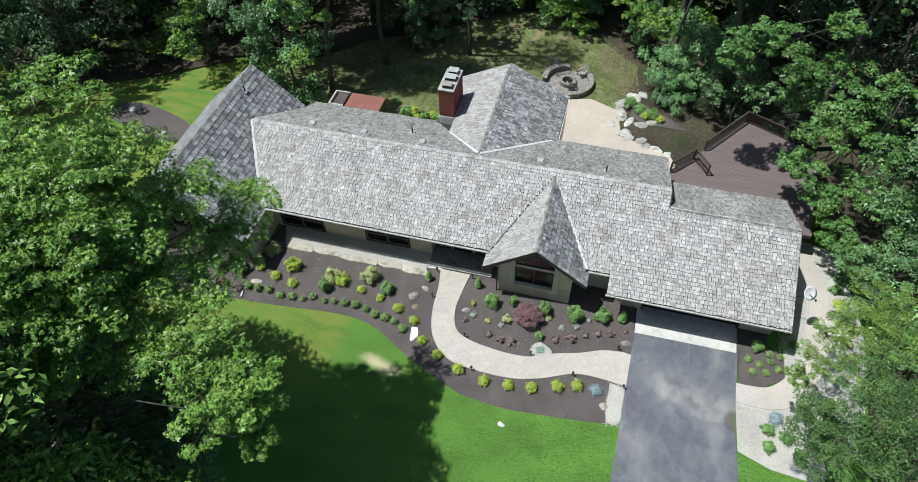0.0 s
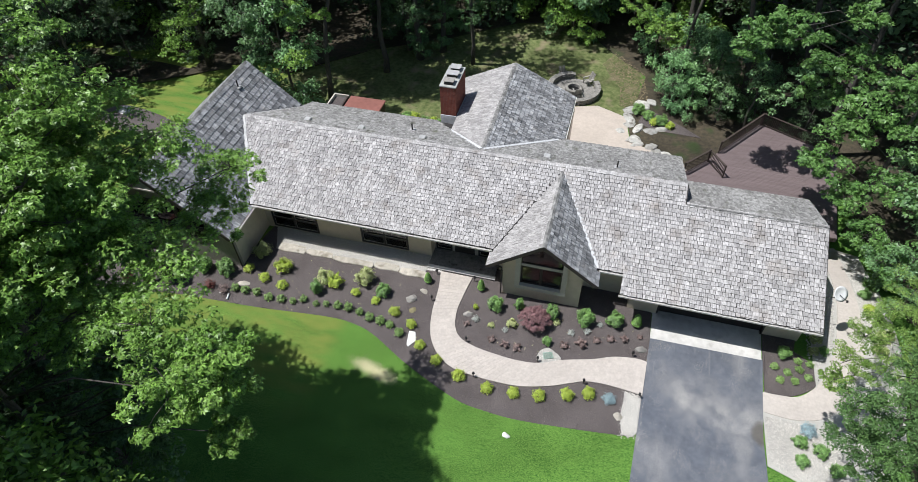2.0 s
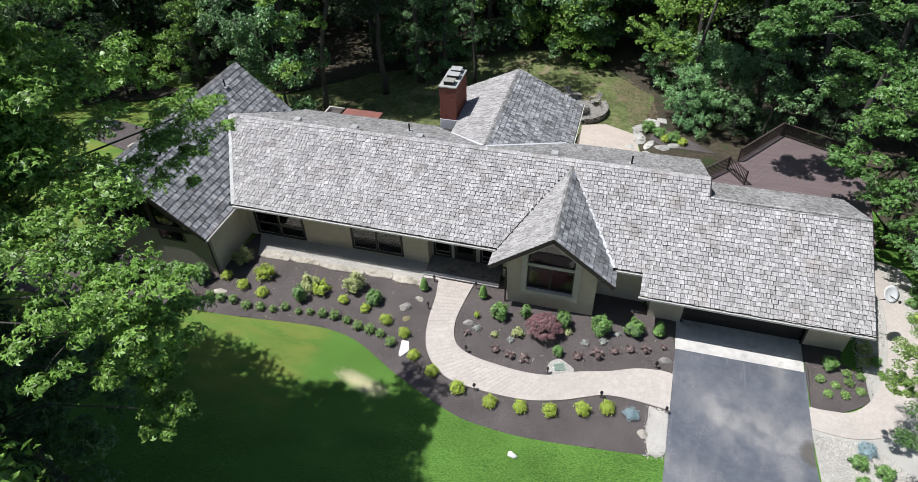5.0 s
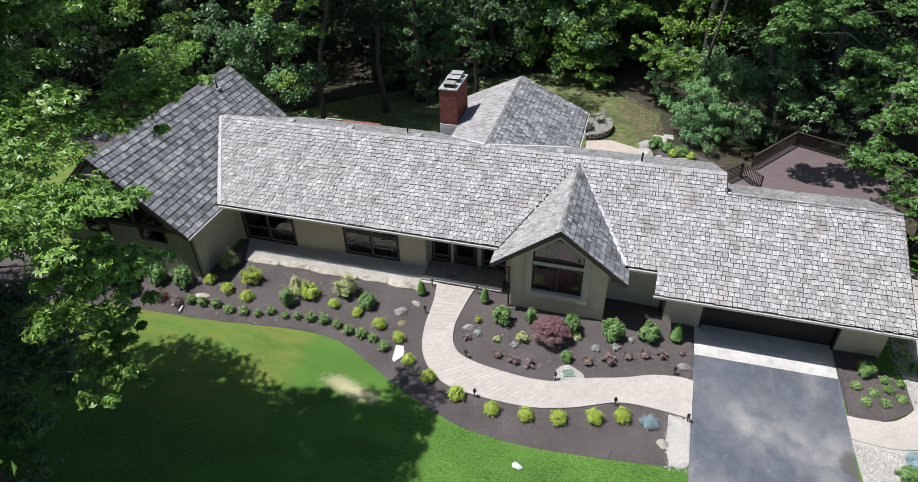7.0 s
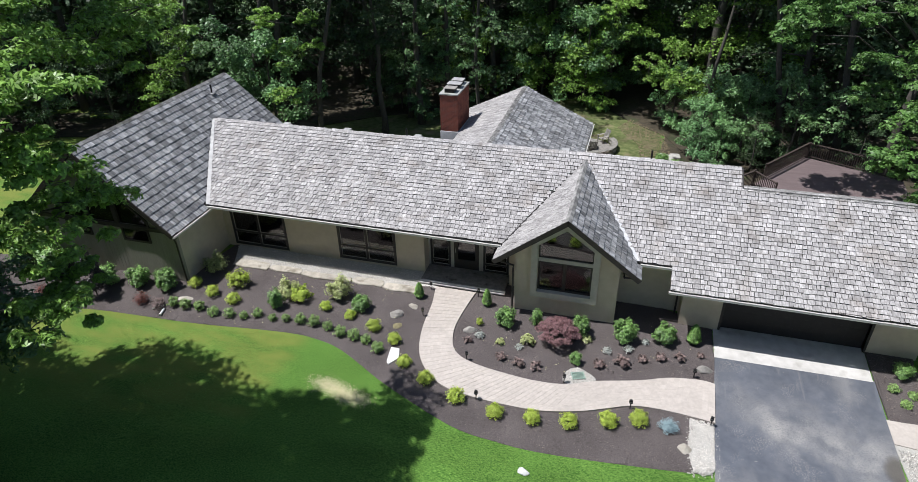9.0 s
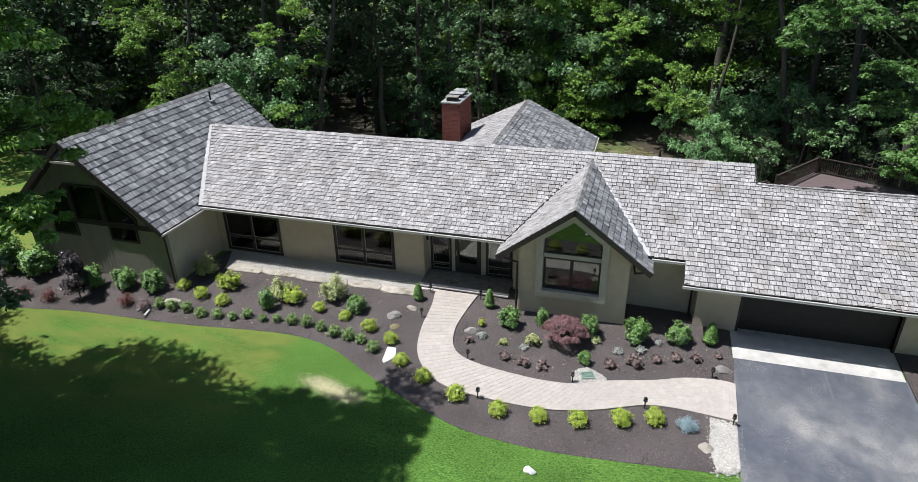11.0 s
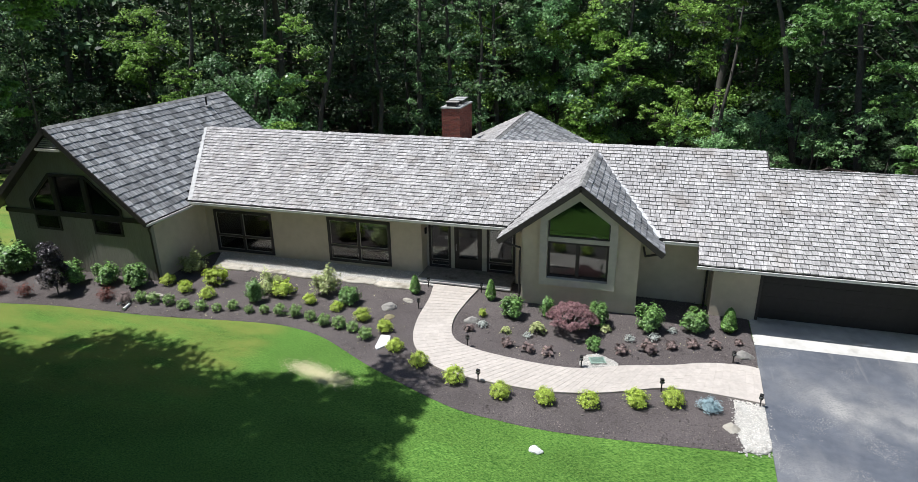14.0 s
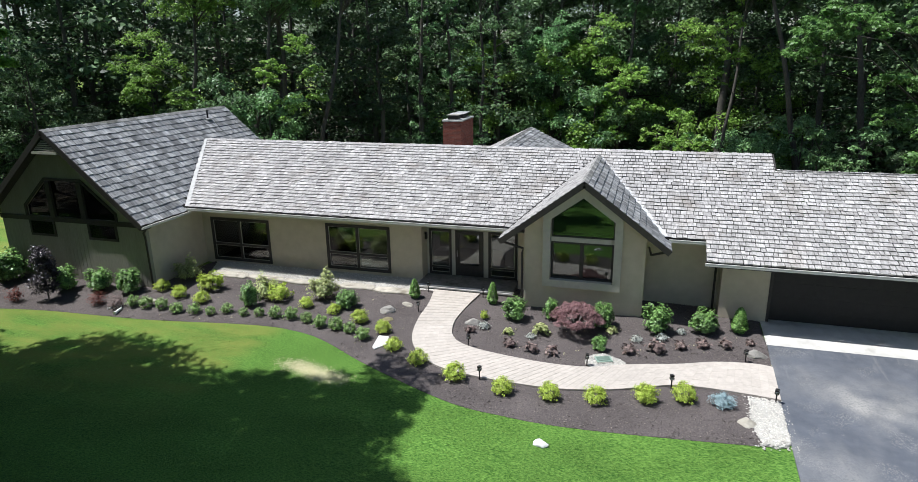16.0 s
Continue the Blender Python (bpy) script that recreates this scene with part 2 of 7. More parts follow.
def lawn_mat():
    """Mown turf, dry and yellowish along the far end of the planting bed."""
    m = mat("lawn_turf", (0.028, 0.100, 0.014), (0.180, 0.338, 0.064), 22.0, 0.9, bump=0.03, bump_scale=34, big=0.20, big_scale=0.5, spec=0.15, stretch=(0.6, 1.2, 1))
    N, L = nodes_of(m)
    bsdf = N["Principled BSDF"]
    geo, xyz, n = N.new("ShaderNodeNewGeometry"), N.new("ShaderNodeSeparateXYZ"), N.new("ShaderNodeTexNoise")
    n.inputs["Scale"].default_value, n.inputs["Detail"].default_value = 0.8, 6.0
    mp = N.new("ShaderNodeMapping")
    mp.inputs["Scale"].default_value = (0.5, 1.5, 1)
    L.new(geo.outputs["Position"], mp.inputs[0])
    L.new(mp.outputs[0], n.inputs["Vector"])
    L.new(geo.outputs["Position"], xyz.inputs[0])
    side, patch, both, mix = N.new("ShaderNodeMapRange"), N.new("ShaderNodeMapRange"), N.new("ShaderNodeMath"), N.new("ShaderNodeMix")
    side.interpolation_type = "SMOOTHSTEP"
    for q, f, v in ((side, xyz.outputs["X"], (-12.4, -13.6, 0.05, 1.0)), (patch, n.outputs["Fac"], (0.34, 0.60, 0.10, 1.0))):
        for k, u in zip((1, 2, 3, 4), v):
            q.inputs[k].default_value = u
        L.new(f, q.inputs[0])
    both.operation, mix.data_type = "MULTIPLY", "RGBA"
    L.new(side.outputs[0], both.inputs[0])
    L.new(patch.outputs[0], both.inputs[1])
    near, dry = N.new("ShaderNodeMapRange"), N.new("ShaderNodeMath")
    near.interpolation_type, dry.operation = "SMOOTHSTEP", "MULTIPLY"
    for k, u in zip((1, 2, 3, 4), (11.5, 16.0, 0.0, 1.0)):
        near.inputs[k].default_value = u
    L.new(xyz.outputs["Y"], near.inputs[0])
    L.new(both.outputs[0], dry.inputs[0])
    L.new(near.outputs[0], dry.inputs[1])
    L.new(dry.outputs[0], mix.inputs[0])
    L.new(bsdf.inputs["Base Color"].links[0].from_socket, mix.inputs[6])
    mix.inputs[7].default_value = (0.205, 0.250, 0.055, 1)
    L.new(mix.outputs[2], bsdf.inputs["Base Color"])
    return m


LAWN = lawn_mat()
BLADE = mat("grass_blades", (0.125, 0.245, 0.046), (0.225, 0.375, 0.080), 1.2, 0.7, island=0.25, translucent=0.5, spec=0.2)
ROUGH_GRASS = mat("rough_grass", (0.085, 0.115, 0.038), (0.19, 0.21, 0.088), 2.6, 0.95, bump=0.05, bump_scale=16, big=0.28, big_scale=0.5, spec=0.15, dark=(0.24, 0.20, 0.125), dark_scale=0.7, dark_lo=0.55, dark_hi=0.72)
STRAW = mat("dry_grass", (0.50, 0.475, 0.25), (0.64, 0.60, 0.36), 5, 0.95, big=0.12, island=0.15)
# brown litter of the woods; also colours dark sheets laid for shade
LITTER_AND_SHADE = mat("litter_and_shade", (0.040, 0.034, 0.022), (0.085, 0.068, 0.042), 3, 0.95, bump=0.06, bump_scale=12, big=0.3, big_scale=0.3, dark=(0.035, 0.055, 0.015), dark_scale=0.5)
BARK = mat("grey_bark", (0.058, 0.051, 0.044), (0.122, 0.110, 0.095), 9, 0.95, bump=0.03, bump_scale=12, stretch=(3, 3, 0.6), big=0.15)
LEAF_OAK = mat("broad_leaves", (0.15, 0.285, 0.05), (0.27, 0.45, 0.088), 0.5, 0.42, island=0.5, translucent=0.22, spec=0.45)
# dark leaf colour carries the shade of the deep wood and understorey
LEAF_DEEP_SHADE = mat("deep_shade_leaves", (0.062, 0.116, 0.055), (0.124, 0.198, 0.082), 0.3, 0.55, island=0.5, obrand=0.4, translucent=0.22, spec=0.35)
LEAF_WOOD = mat("woodland_leaves", (0.135, 0.272, 0.114), (0.252, 0.425, 0.165), 0.3, 0.42, island=0.5, obrand=0.3, translucent=0.26, spec=0.55)
LEAF_MID = mat("sunny_maple_leaves", (0.115, 0.245, 0.062), (0.205, 0.375, 0.098), 0.4, 0.45, island=0.5, obrand=0.15, translucent=0.28, spec=0.45)
LEAF_CEDAR = mat("dark_feathery_leaves", (0.075, 0.155, 0.050), (0.150, 0.265, 0.075), 0.8, 0.5, island=0.5, translucent=0.25, spec=0.3)
LIMESTONE = mat("grey_limestone", (0.36, 0.345, 0.31), (0.56, 0.545, 0.505), 4, 0.9, bump=0.02, bump_scale=12, big=0.18, obrand=0.2, dark=(0.17, 0.155, 0.13), dark_scale=2.4)
LEAF_BRIGHT = mat("young_leaves", (0.19, 0.34, 0.062), (0.30, 0.47, 0.10), 0.5, 0.5, island=0.45, obrand=0.15, translucent=0.32, spec=0.4)
LEAF_FINE = mat("fine_yellow_leaves", (0.15, 0.265, 0.05), (0.28, 0.415, 0.09), 0.9, 0.5, island=0.5, translucent=0.3)
LEAF_LIME = mat("lime_leaves", (0.37, 0.50, 0.052), (0.60, 0.71, 0.125), 9, 0.6, island=0.4, obrand=0.1, translucent=0.2)
LEAF_BOX = mat("boxwood_leaves", (0.15, 0.275, 0.07), (0.35, 0.49, 0.16), 9, 0.5, island=0.5, obrand=0.12, translucent=0.22)
LEAF_SHRUB = mat("shrub_leaves", (0.125, 0.262, 0.068), (0.30, 0.475, 0.15), 9, 0.42, island=0.5, obrand=0.12, translucent=0.22)
LEAF_CONIFER = mat("conifer_sprays", (0.15, 0.31, 0.065), (0.30, 0.50, 0.12), 9, 0.5, island=0.45, translucent=0.2)
LEAF_VARI = mat("variegated_leaves", (0.34, 0.42, 0.13), (0.62, 0.64, 0.32), 9, 0.5, island=0.4, obrand=0.12, translucent=0.25)
LEAF_RED = mat("maple_red_leaves", (0.225, 0.115, 0.122), (0.40, 0.235, 0.235), 5, 0.6, island=0.4, translucent=0.25)
LEAF_PURPLE = mat("purple_leaves", (0.040, 0.034, 0.042), (0.085, 0.072, 0.080), 5, 0.38, island=0.4)
LEAF_BARB = mat("barberry_leaves", (0.12, 0.032, 0.025), (0.20, 0.06, 0.04), 6, 0.6, island=0.4, translucent=0.2)
LEAF_SILVER = mat("silver_leaves", (0.36, 0.38, 0.34), (0.50, 0.52, 0.47), 6, 0.7, island=0.3)
LEAF_HEUCH = mat("bronze_leaves", (0.13, 0.085, 0.075), (0.26, 0.19, 0.17), 6, 0.6, island=0.5)
LEAF_BLUE = mat("blue_spruce_needles", (0.26, 0.37, 0.40), (0.38, 0.50, 0.52), 6, 0.7, island=0.3)
IRON = mat("black_metal", (0.016, 0.015, 0.015), (0.026, 0.025, 0.024), 20, 0.45, metal=0.4)
STEEL = mat("galvanised_steel", (0.50, 0.50, 0.50), (0.62, 0.62, 0.61), 6, 0.4, 0.6, 0.7)
WHITE_PAINT = mat("white_paint", (0.72, 0.72, 0.70), (0.80, 0.80, 0.78), 6, 0.5, big=0.06)
DECK = mat("brown_deck_boards", (0.145, 0.108, 0.106), (0.185, 0.143, 0.14), 8, 0.75, big=0.1, obrand=0.05, stretch=(1, 6, 1))
RAIL = mat("dark_rail_timber", (0.045, 0.033, 0.028), (0.075, 0.055, 0.045), 8, 0.7, big=0.1)
COVER = mat("red_brown_cover", (0.24, 0.095, 0.075), (0.29, 0.12, 0.095), 3, 0.6, big=0.1, bump=0.004)
INTERIOR = mat("interior_plaster", (0.30, 0.28, 0.25), (0.34, 0.32, 0.29), 3, 0.9)
INFLOOR = mat("interior_floor", (0.24, 0.225, 0.205), (0.30, 0.285, 0.26), 3, 0.6)
GLASS = glass_mat("window_glass")


def brick_mat():
    m = bpy.data.materials.new("red_brick")
    m.use_nodes = True
    N, L = nodes_of(m)
    b = N["Principled BSDF"]
    oi = N.new("ShaderNodeNewGeometry")
    cr = N.new("ShaderNodeValToRGB")
    cr.color_ramp.elements[0].color, cr.color_ramp.elements[1].color = (0.155, 0.045, 0.032, 1), (0.30, 0.095, 0.062, 1)
    L.new(oi.outputs["Random Per Island"], cr.inputs[0])
    L.new(cr.outputs[0], b.inputs["Base Color"])
    b.inputs["Roughness"].default_value = 0.9
    n, bp = N.new("ShaderNodeTexNoise"), N.new("ShaderNodeBump")
    n.inputs["Scale"].default_value, bp.inputs["Distance"].default_value = 60, 0.004
    L.new(n.outputs["Fac"], bp.inputs["Height"])
    L.new(bp.outputs[0], b.inputs["Normal"])
    return m


BRICK = brick_mat()
MORTAR = mat("mortar", (0.30, 0.26, 0.23), (0.36, 0.32, 0.28), 20, 0.95)

# ---- mesh helpers ----


class Build:
    """Gathers vertices and faces of one mesh."""

    def __init__(self):
        self.v, self.f = [], []

    def face(self, *pts):
        n = len(self.v)
        self.v += [tuple(p) for p in pts]
        self.f.append(tuple(range(n, n + len(pts))))

    def box(self, x0, x1, y0, y1, z0, z1, m=None):
        n = len(self.v)
        pts = [Vector((x, y, z)) for z in (z0, z1) for y in (y0, y1) for x in (x0, x1)]
        if m is not None:
            pts = [m @ p for p in pts]
        self.v += [tuple(p) for p in pts]
        self.f += [tuple(n + i for i in q) for q in ((0, 2, 3, 1), (4, 5, 7, 6), (0, 1, 5, 4), (2, 6, 7, 3), (0, 4, 6, 2), (1, 3, 7, 5))]
        return self

    def beam(self, a, b, w, h, up=(0, 0, 1)):
        """A box from a to b, w wide and h high."""
        a, b = Vector(a), Vector(b)
        d = (b - a).normalized()
        s = d.cross(Vector(up)).normalized() * (w / 2)
        u = s.cross(d).normalized() * (h / 2)
        n = len(self.v)
        for p in (a, b):
            self.v += [tuple(p + s * i + u * j) for i, j in ((-1, -1), (1, -1), (1, 1), (-1, 1))]
        self.f += [tuple(n + i for i in q) for q in ((0, 1, 2, 3), (7, 6, 5, 4), (0, 4, 5, 1), (1, 5, 6, 2), (2, 6, 7, 3), (3, 7, 4, 0))]
        return self

    def prism(self, poly, z0, z1):
        """An upright prism over a plan outline."""
        n, k = len(self.v), len(poly)
        self.v += [(x, y, z0) for x, y in poly] + [(x, y, z1) for x, y in poly]
        self.f += [tuple(n + i for i in reversed(range(k))), tuple(n + k + i for i in range(k))]
        self.f += [(n + i, n + (i + 1) % k, n + k + (i + 1) % k, n + k + i) for i in range(k)]
        return self

    def slab(self, pts, n, thick):
        """A plate under a flat outline in space."""
        n = Vector(n).normalized() * thick
        k, s = len(pts), len(self.v)
        self.v += [tuple(p) for p in pts] + [tuple(Vector(p) - n) for p in pts]
        self.f += [tuple(range(s, s + k)), tuple(s + k + i for i in reversed(range(k)))]
        self.f += [(s + i, s + k + i, s + k + (i + 1) % k, s + (i + 1) % k) for i in range(k)]
        return self

    def tube(self, pts, radii, sides=8):
        """A round limb along points, closed at both ends."""
        rings, pts = [], [Vector(p) for p in pts]
        for i, (p, r) in enumerate(zip(pts, radii)):
            d = (pts[min(i + 1, len(pts) - 1)] - pts[max(i - 1, 0)]).normalized()
            a = d.cross(Vector((0.3, 0.9, 0.2)) if abs(d.z) > 0.7 else Vector((0, 0, 1))).normalized()
            b = d.cross(a)
            rings.append(len(self.v))
            self.v += [tuple(p + (a * math.cos(t) + b * math.sin(t)) * r) for t in (2 * math.pi * k / sides for k in range(sides))]
        for r0, r1 in zip(rings, rings[1:]):
            self.f += [(r0 + k, r0 + (k + 1) % sides, r1 + (k + 1) % sides, r1 + k) for k in range(sides)]
        self.f += [tuple(rings[0] + k for k in reversed(range(sides))), tuple(rings[-1] + k for k in range(sides))]
        return self

    def lathe(self, prof, c=(0, 0, 0), sides=20):
        rings = []
        for r, z in prof:
            rings.append(len(self.v))
            self.v += [(c[0] + r * math.cos(2 * math.pi * k / sides), c[1] + r * math.sin(2 * math.pi * k / sides), c[2] + z) for k in range(sides)]
        for r0, r1 in zip(rings, rings[1:]):
            self.f += [(r0 + k, r0 + (k + 1) % sides, r1 + (k + 1) % sides, r1 + k) for k in range(sides)]
        self.f += [tuple(rings[0] + k for k in reversed(range(sides))), tuple(rings[-1] + k for k in range(sides))]
        return self

    def mesh(self, name):
        me = bpy.data.meshes.new(name)
        me.from_pydata(self.v, [], self.f)
        me.update()
        return me


def part(name, b, material, parent=None, label="", bevel=0.0, smooth=False, kind=""):
    """One mesh object, under a thing or a part."""
    me = b.mesh(name) if isinstance(b, Build) else b
    if bevel or isinstance(b, Build):
        bm = bmesh.new()
        bm.from_mesh(me)
        if len(bm.faces) < 20000:
            bmesh.ops.recalc_face_normals(bm, faces=bm.faces)
        if bevel:
            bmesh.ops.bevel(bm, geom=bm.edges[:], offset=bevel, segments=1, affect="EDGES", profile=0.5)
        bm.to_mesh(me)
        bm.free()
    if not me.materials:
        me.materials.append(material)
    if smooth:
        me.polygons.foreach_set("use_smooth", [True] * len(me.polygons))
    ob = new(name, me)
    if parent is not None:
        ob.parent = parent
    return tagged(ob, label, kind=kind)


def thing(name, label, category, group="", kind="", at=None):
    ob = new(name)
    if at is not None:
        ob.matrix_basis = at
    return tagged(ob, label, category, group, kind)


def quads_mesh(name, verts, material):
    """A mesh of separate quads from an array (n, 4, 3)."""
    n = len(verts)
    me = bpy.data.meshes.new(name)
    me.vertices.add(n * 4)
    me.vertices.foreach_set("co", np.ascontiguousarray(verts, dtype=np.float32).reshape(-1))
    me.loops.add(n * 4)
    me.loops.foreach_set("vertex_index", np.arange(n * 4, dtype=np.int32))
    me.polygons.add(n)
    me.polygons.foreach_set("loop_start", np.arange(0, n * 4, 4, dtype=np.int32))
    me.update(calc_edges=True)
    me.materials.append(material)
    return me


def leaf_quads(c, nrm, size, rng, lobes=1, slim=0.6, fold=0.12):
    """Leaves as bent diamonds at the points c, facing nrm; with three lobes each is a fan of diamonds."""
    n = len(c)
    r = rng.normal(size=(n, 3))
    d = r - nrm * np.sum(r * nrm, 1, keepdims=True)
    d /= np.linalg.norm(d, axis=1, keepdims=True) + 1e-9
    out = []
    for k in range(lobes):
        a = 0.0 if lobes == 1 else (k - (lobes - 1) / 2) * (2.0 / (lobes - 1)) * 0.95
        s0 = np.cross(nrm, d)
        dd = d * math.cos(a) + s0 * math.sin(a)
        s = np.cross(nrm, dd)
        L = (size * (1.0 if abs(a) < 0.1 else 0.82))[:, None]
        base = c - d * (size * 0.5)[:, None]
        mid = base + dd * L * 0.5
        tip = base + dd * L - nrm * L * 0.12
        w = L * slim * 0.5
        out.append(np.stack([base, mid + s * w + nrm * L * fold, tip, mid - s * w + nrm * L * fold], 1))
    return np.concatenate(out, 0)


def unit(v):
    return v / (np.linalg.norm(v, axis=-1, keepdims=True) + 1e-9)


def smooth(x):
    x = min(max(x, 0.0), 1.0)
    return x * x * (3 - 2 * x)


def height(x, y):
    """The lie of the land: level in front, a hand lower at the drive, falling behind the house."""
    h = 0.10 * smooth((y - 20.5) / 3.5)
    h -= 0.22 * smooth((-x - 13) / 8) * smooth((21.0 - y) / 2.0)
    h -= 0.16 * smooth((x + 9) / 9) * (1 - smooth((y - 22) / 2))
    start = 30 - 4 * smooth((x - 12) / 3)
    h -= 2.45 * smooth((y - start) / 12.5)
    h += 0.9 * smooth((-x - 27) / 6) * smooth((y - 30) / 6) * (1 - smooth((y - 44) / 8))
    return h


def spline(pts, n=8, closed=False):
    """A smooth line through control points."""
    P = [Vector((*p, 0)) for p in pts]
    k = len(P)
    out = []
    for i in range(k if closed else k - 1):
        a, b, c, d = (P[(i + j) % k] if closed else P[min(max(i + j, 0), k - 1)] for j in (-1, 0, 1, 2))
        for s in range(n):
            t = s / n
            q = 0.5 * ((2 * b) + (c - a) * t + (2 * a - 5 * b + 4 * c - d) * t * t + (3 * b - a - 3 * c + d) * t ** 3)
            out.append((q.x, q.y))
    if not closed:
        out.append(tuple(pts[-1]))
    return out


from mathutils.geometry import delaunay_2d_cdt


def inside(x, y, poly):
    hit, j = False, len(poly) - 1
    for i in range(len(poly)):
        (xi, yi), (xj, yj) = poly[i], poly[j]
        if (yi > y) != (yj > y) and x < (xj - xi) * (y - yi) / (yj - yi) + xi:
            hit = not hit
        j = i
    return hit


def drape(name, poly, lift, material, label, category, step=0.8, rough=0.0, skirt=0.06, rim=None):
    """A sheet over the ground inside an outline, with a turned-down rim."""
    rng = random.Random(len(poly))
    pts = [Vector(p) for p in poly]
    k = len(pts)
    xs, ys = [p[0] for p in poly], [p[1] for p in poly]
    y = min(ys) + step / 2
    while y < max(ys):
        x = min(xs) + step / 2
        while x < max(xs):
            q = (x + rng.uniform(-0.2, 0.2) * step, y + rng.uniform(-0.2, 0.2) * step)
            if inside(*q, poly):
                pts.append(Vector(q))
            x += step
        y += step
    V, _, F, *_ = delaunay_2d_cdt(pts, [(i, (i + 1) % k) for i in range(k)], [], 1, 1e-5)
    b = Build()
    b.v = [(p.x, p.y, height(p.x, p.y) + lift + (rng.uniform(-rough, rough) if rough else 0)) for p in V]
    if rim is not None:
        on_rim = {(round(px, 3), round(py, 3)) for px, py in poly}
        b.v = [(x, y, height(x, y) + rim) if (round(x, 3), round(y, 3)) in on_rim else (x, y, z) for x, y, z in b.v]
    b.f = [tuple(f) for f in F]
    n = len(b.v)
    ring = [(px, py, height(px, py) + (lift if rim is None else rim)) for px, py in poly]
    b.v += ring + [(a, c, z - skirt) for a, c, z in ring]
    b.f += [(n + i, n + (i + 1) % k, n + k + (i + 1) % k, n + k + i) for i in range(k)]
    ob = part(name, b, material, None, label, kind="structure")
    return tagged(ob, label, category, kind="structure")


def scatter_in(poly, n, rng):
    xs, ys = [p[0] for p in poly], [p[1] for p in poly]
    out = []
    while len(out) < n:
        q = rng.uniform(min(xs), max(xs)), rng.uniform(min(ys), max(ys))
        if inside(*q, poly):
            out.append(q)
    return out


# ---- ground ----
def ground_lines(lo, hi, step, far):
    mid = list(np.arange(lo, hi + 0.01, step))
    return [lo - f for f in reversed(far)] + mid + [hi + f for f in far]


gx = ground_lines(-60, 36, 1.0, (6, 20, 60, 180, 600, 1500))
gy = ground_lines(-30, 80, 1.0, (6, 20, 60, 180, 600, 1500))
b = Build()
b.v = [(x, y, height(x, y)) for y in gy for x in gx]
w = len(gx)
b.f = [(j * w + i, j * w + i + 1, (j + 1) * w + i + 1, (j + 1) * w + i) for j in range(len(gy) - 1) for i in range(w - 1)]
ground = tagged(part("ground", b, LAWN, smooth=True), "mown green lawn running into the woods", "lawn", kind="structure")

BED_EDGE = [(-34, 17.3), (-29.5, 17.75), (-26.94, 18.12), (-24.17, 18.58), (-21.16, 18.77), (-18.26, 18.9), (-14.2, 19.19), (-12.6, 19.14), (-11.02, 18.7), (-8.391, 17.242), (-5.326, 15.929), (-3.49, 15.648), (-1.632, 15.619), (1.815, 15.933), (4.135, 16.215)]
bed = spline(BED_EDGE, 6) + [(4.336, 18.152), (4.538, 22.185), (4.5, 24.3), (2.0, 25.4), (-9.0, 25.4), (-20.5, 25.4), (-21.2, 21.6), (-30.5, 21.6), (-34, 21.0)]
drape("mulch_bed", bed, 0.04, MULCH, "dark brown mulch planting bed in front of the house", "flower bed", 0.5, 0.02, rim=0.008)

DRIVE = [(4.52, 22.45), (4.397, 20.168), (4.235, 16.336), (4.084, 13.109), (3.933, 6.051), (3.832, -8.067), (3.832, -60.505), (11.294, -60.505), (10.992, -8.067), (10.79, 8.067), (10.609, 14.622), (10.447, 17.647), (10.538, 20.168), (10.599, 22.587)]
drape("driveway", DRIVE, 0.05, ASPHALT, "dark sealed asphalt driveway with pale dry patches", "driveway", 0.9)
drape("garage_apron", [(4.5, 22.46), (10.54, 22.51), (10.54, 24.6), (4.5, 24.6)], 0.055, CONCRETE, "pale concrete apron before the garage door", "apron", 0.6)

WALK_L = spline([(-8.47, 24.12), (-8.221, 22.773), (-8.132, 21.235), (-7.873, 19.887), (-7.445, 18.933), (-6.749, 18.134), (-5.934, 17.69), (-5.018, 17.531), (-3.74, 17.462), (-2.135, 17.536), (-0.615, 17.938), (0.524, 18.424), (1.281, 18.736), (2.229, 18.837), (3.429, 18.767), (4.356, 18.656)], 6)
WALK_R = spline([(-6.41, 24.12), (-6.607, 22.695), (-6.689, 21.4), (-6.451, 20.304), (-5.983, 19.694), (-5.077, 19.346), (-3.91, 19.177), (-2.597, 19.098), (-1.351, 19.241), (-0.151, 19.765), (1.472, 20.239), (2.692, 20.723), (3.893, 20.905), (4.457, 20.824)], 6)
walk_poly = WALK_L + WALK_R[::-1]
walkway = drape("walkway", walk_poly, 0.097, JOINT, "curving walkway of sand-coloured pavers", "walkway", 0.5)

GRAVEL_DRIVE = [(3.449, 18.706), (4.336, 18.605), (4.235, 16.40), (4.06, 16.20), (3.78, 16.12), (3.52, 16.24), (3.42, 16.5), (3.34, 17.345), (3.42, 18.1)]
SIDE_BED = spline([(10.639, 20.521), (11.395, 20.471), (12.303, 20.773), (13.21, 21.479), (13.462, 22.185), (12.962, 23.011), (12.222, 23.443)], 4) + [(12.4, 24.4), (10.55, 24.4)]
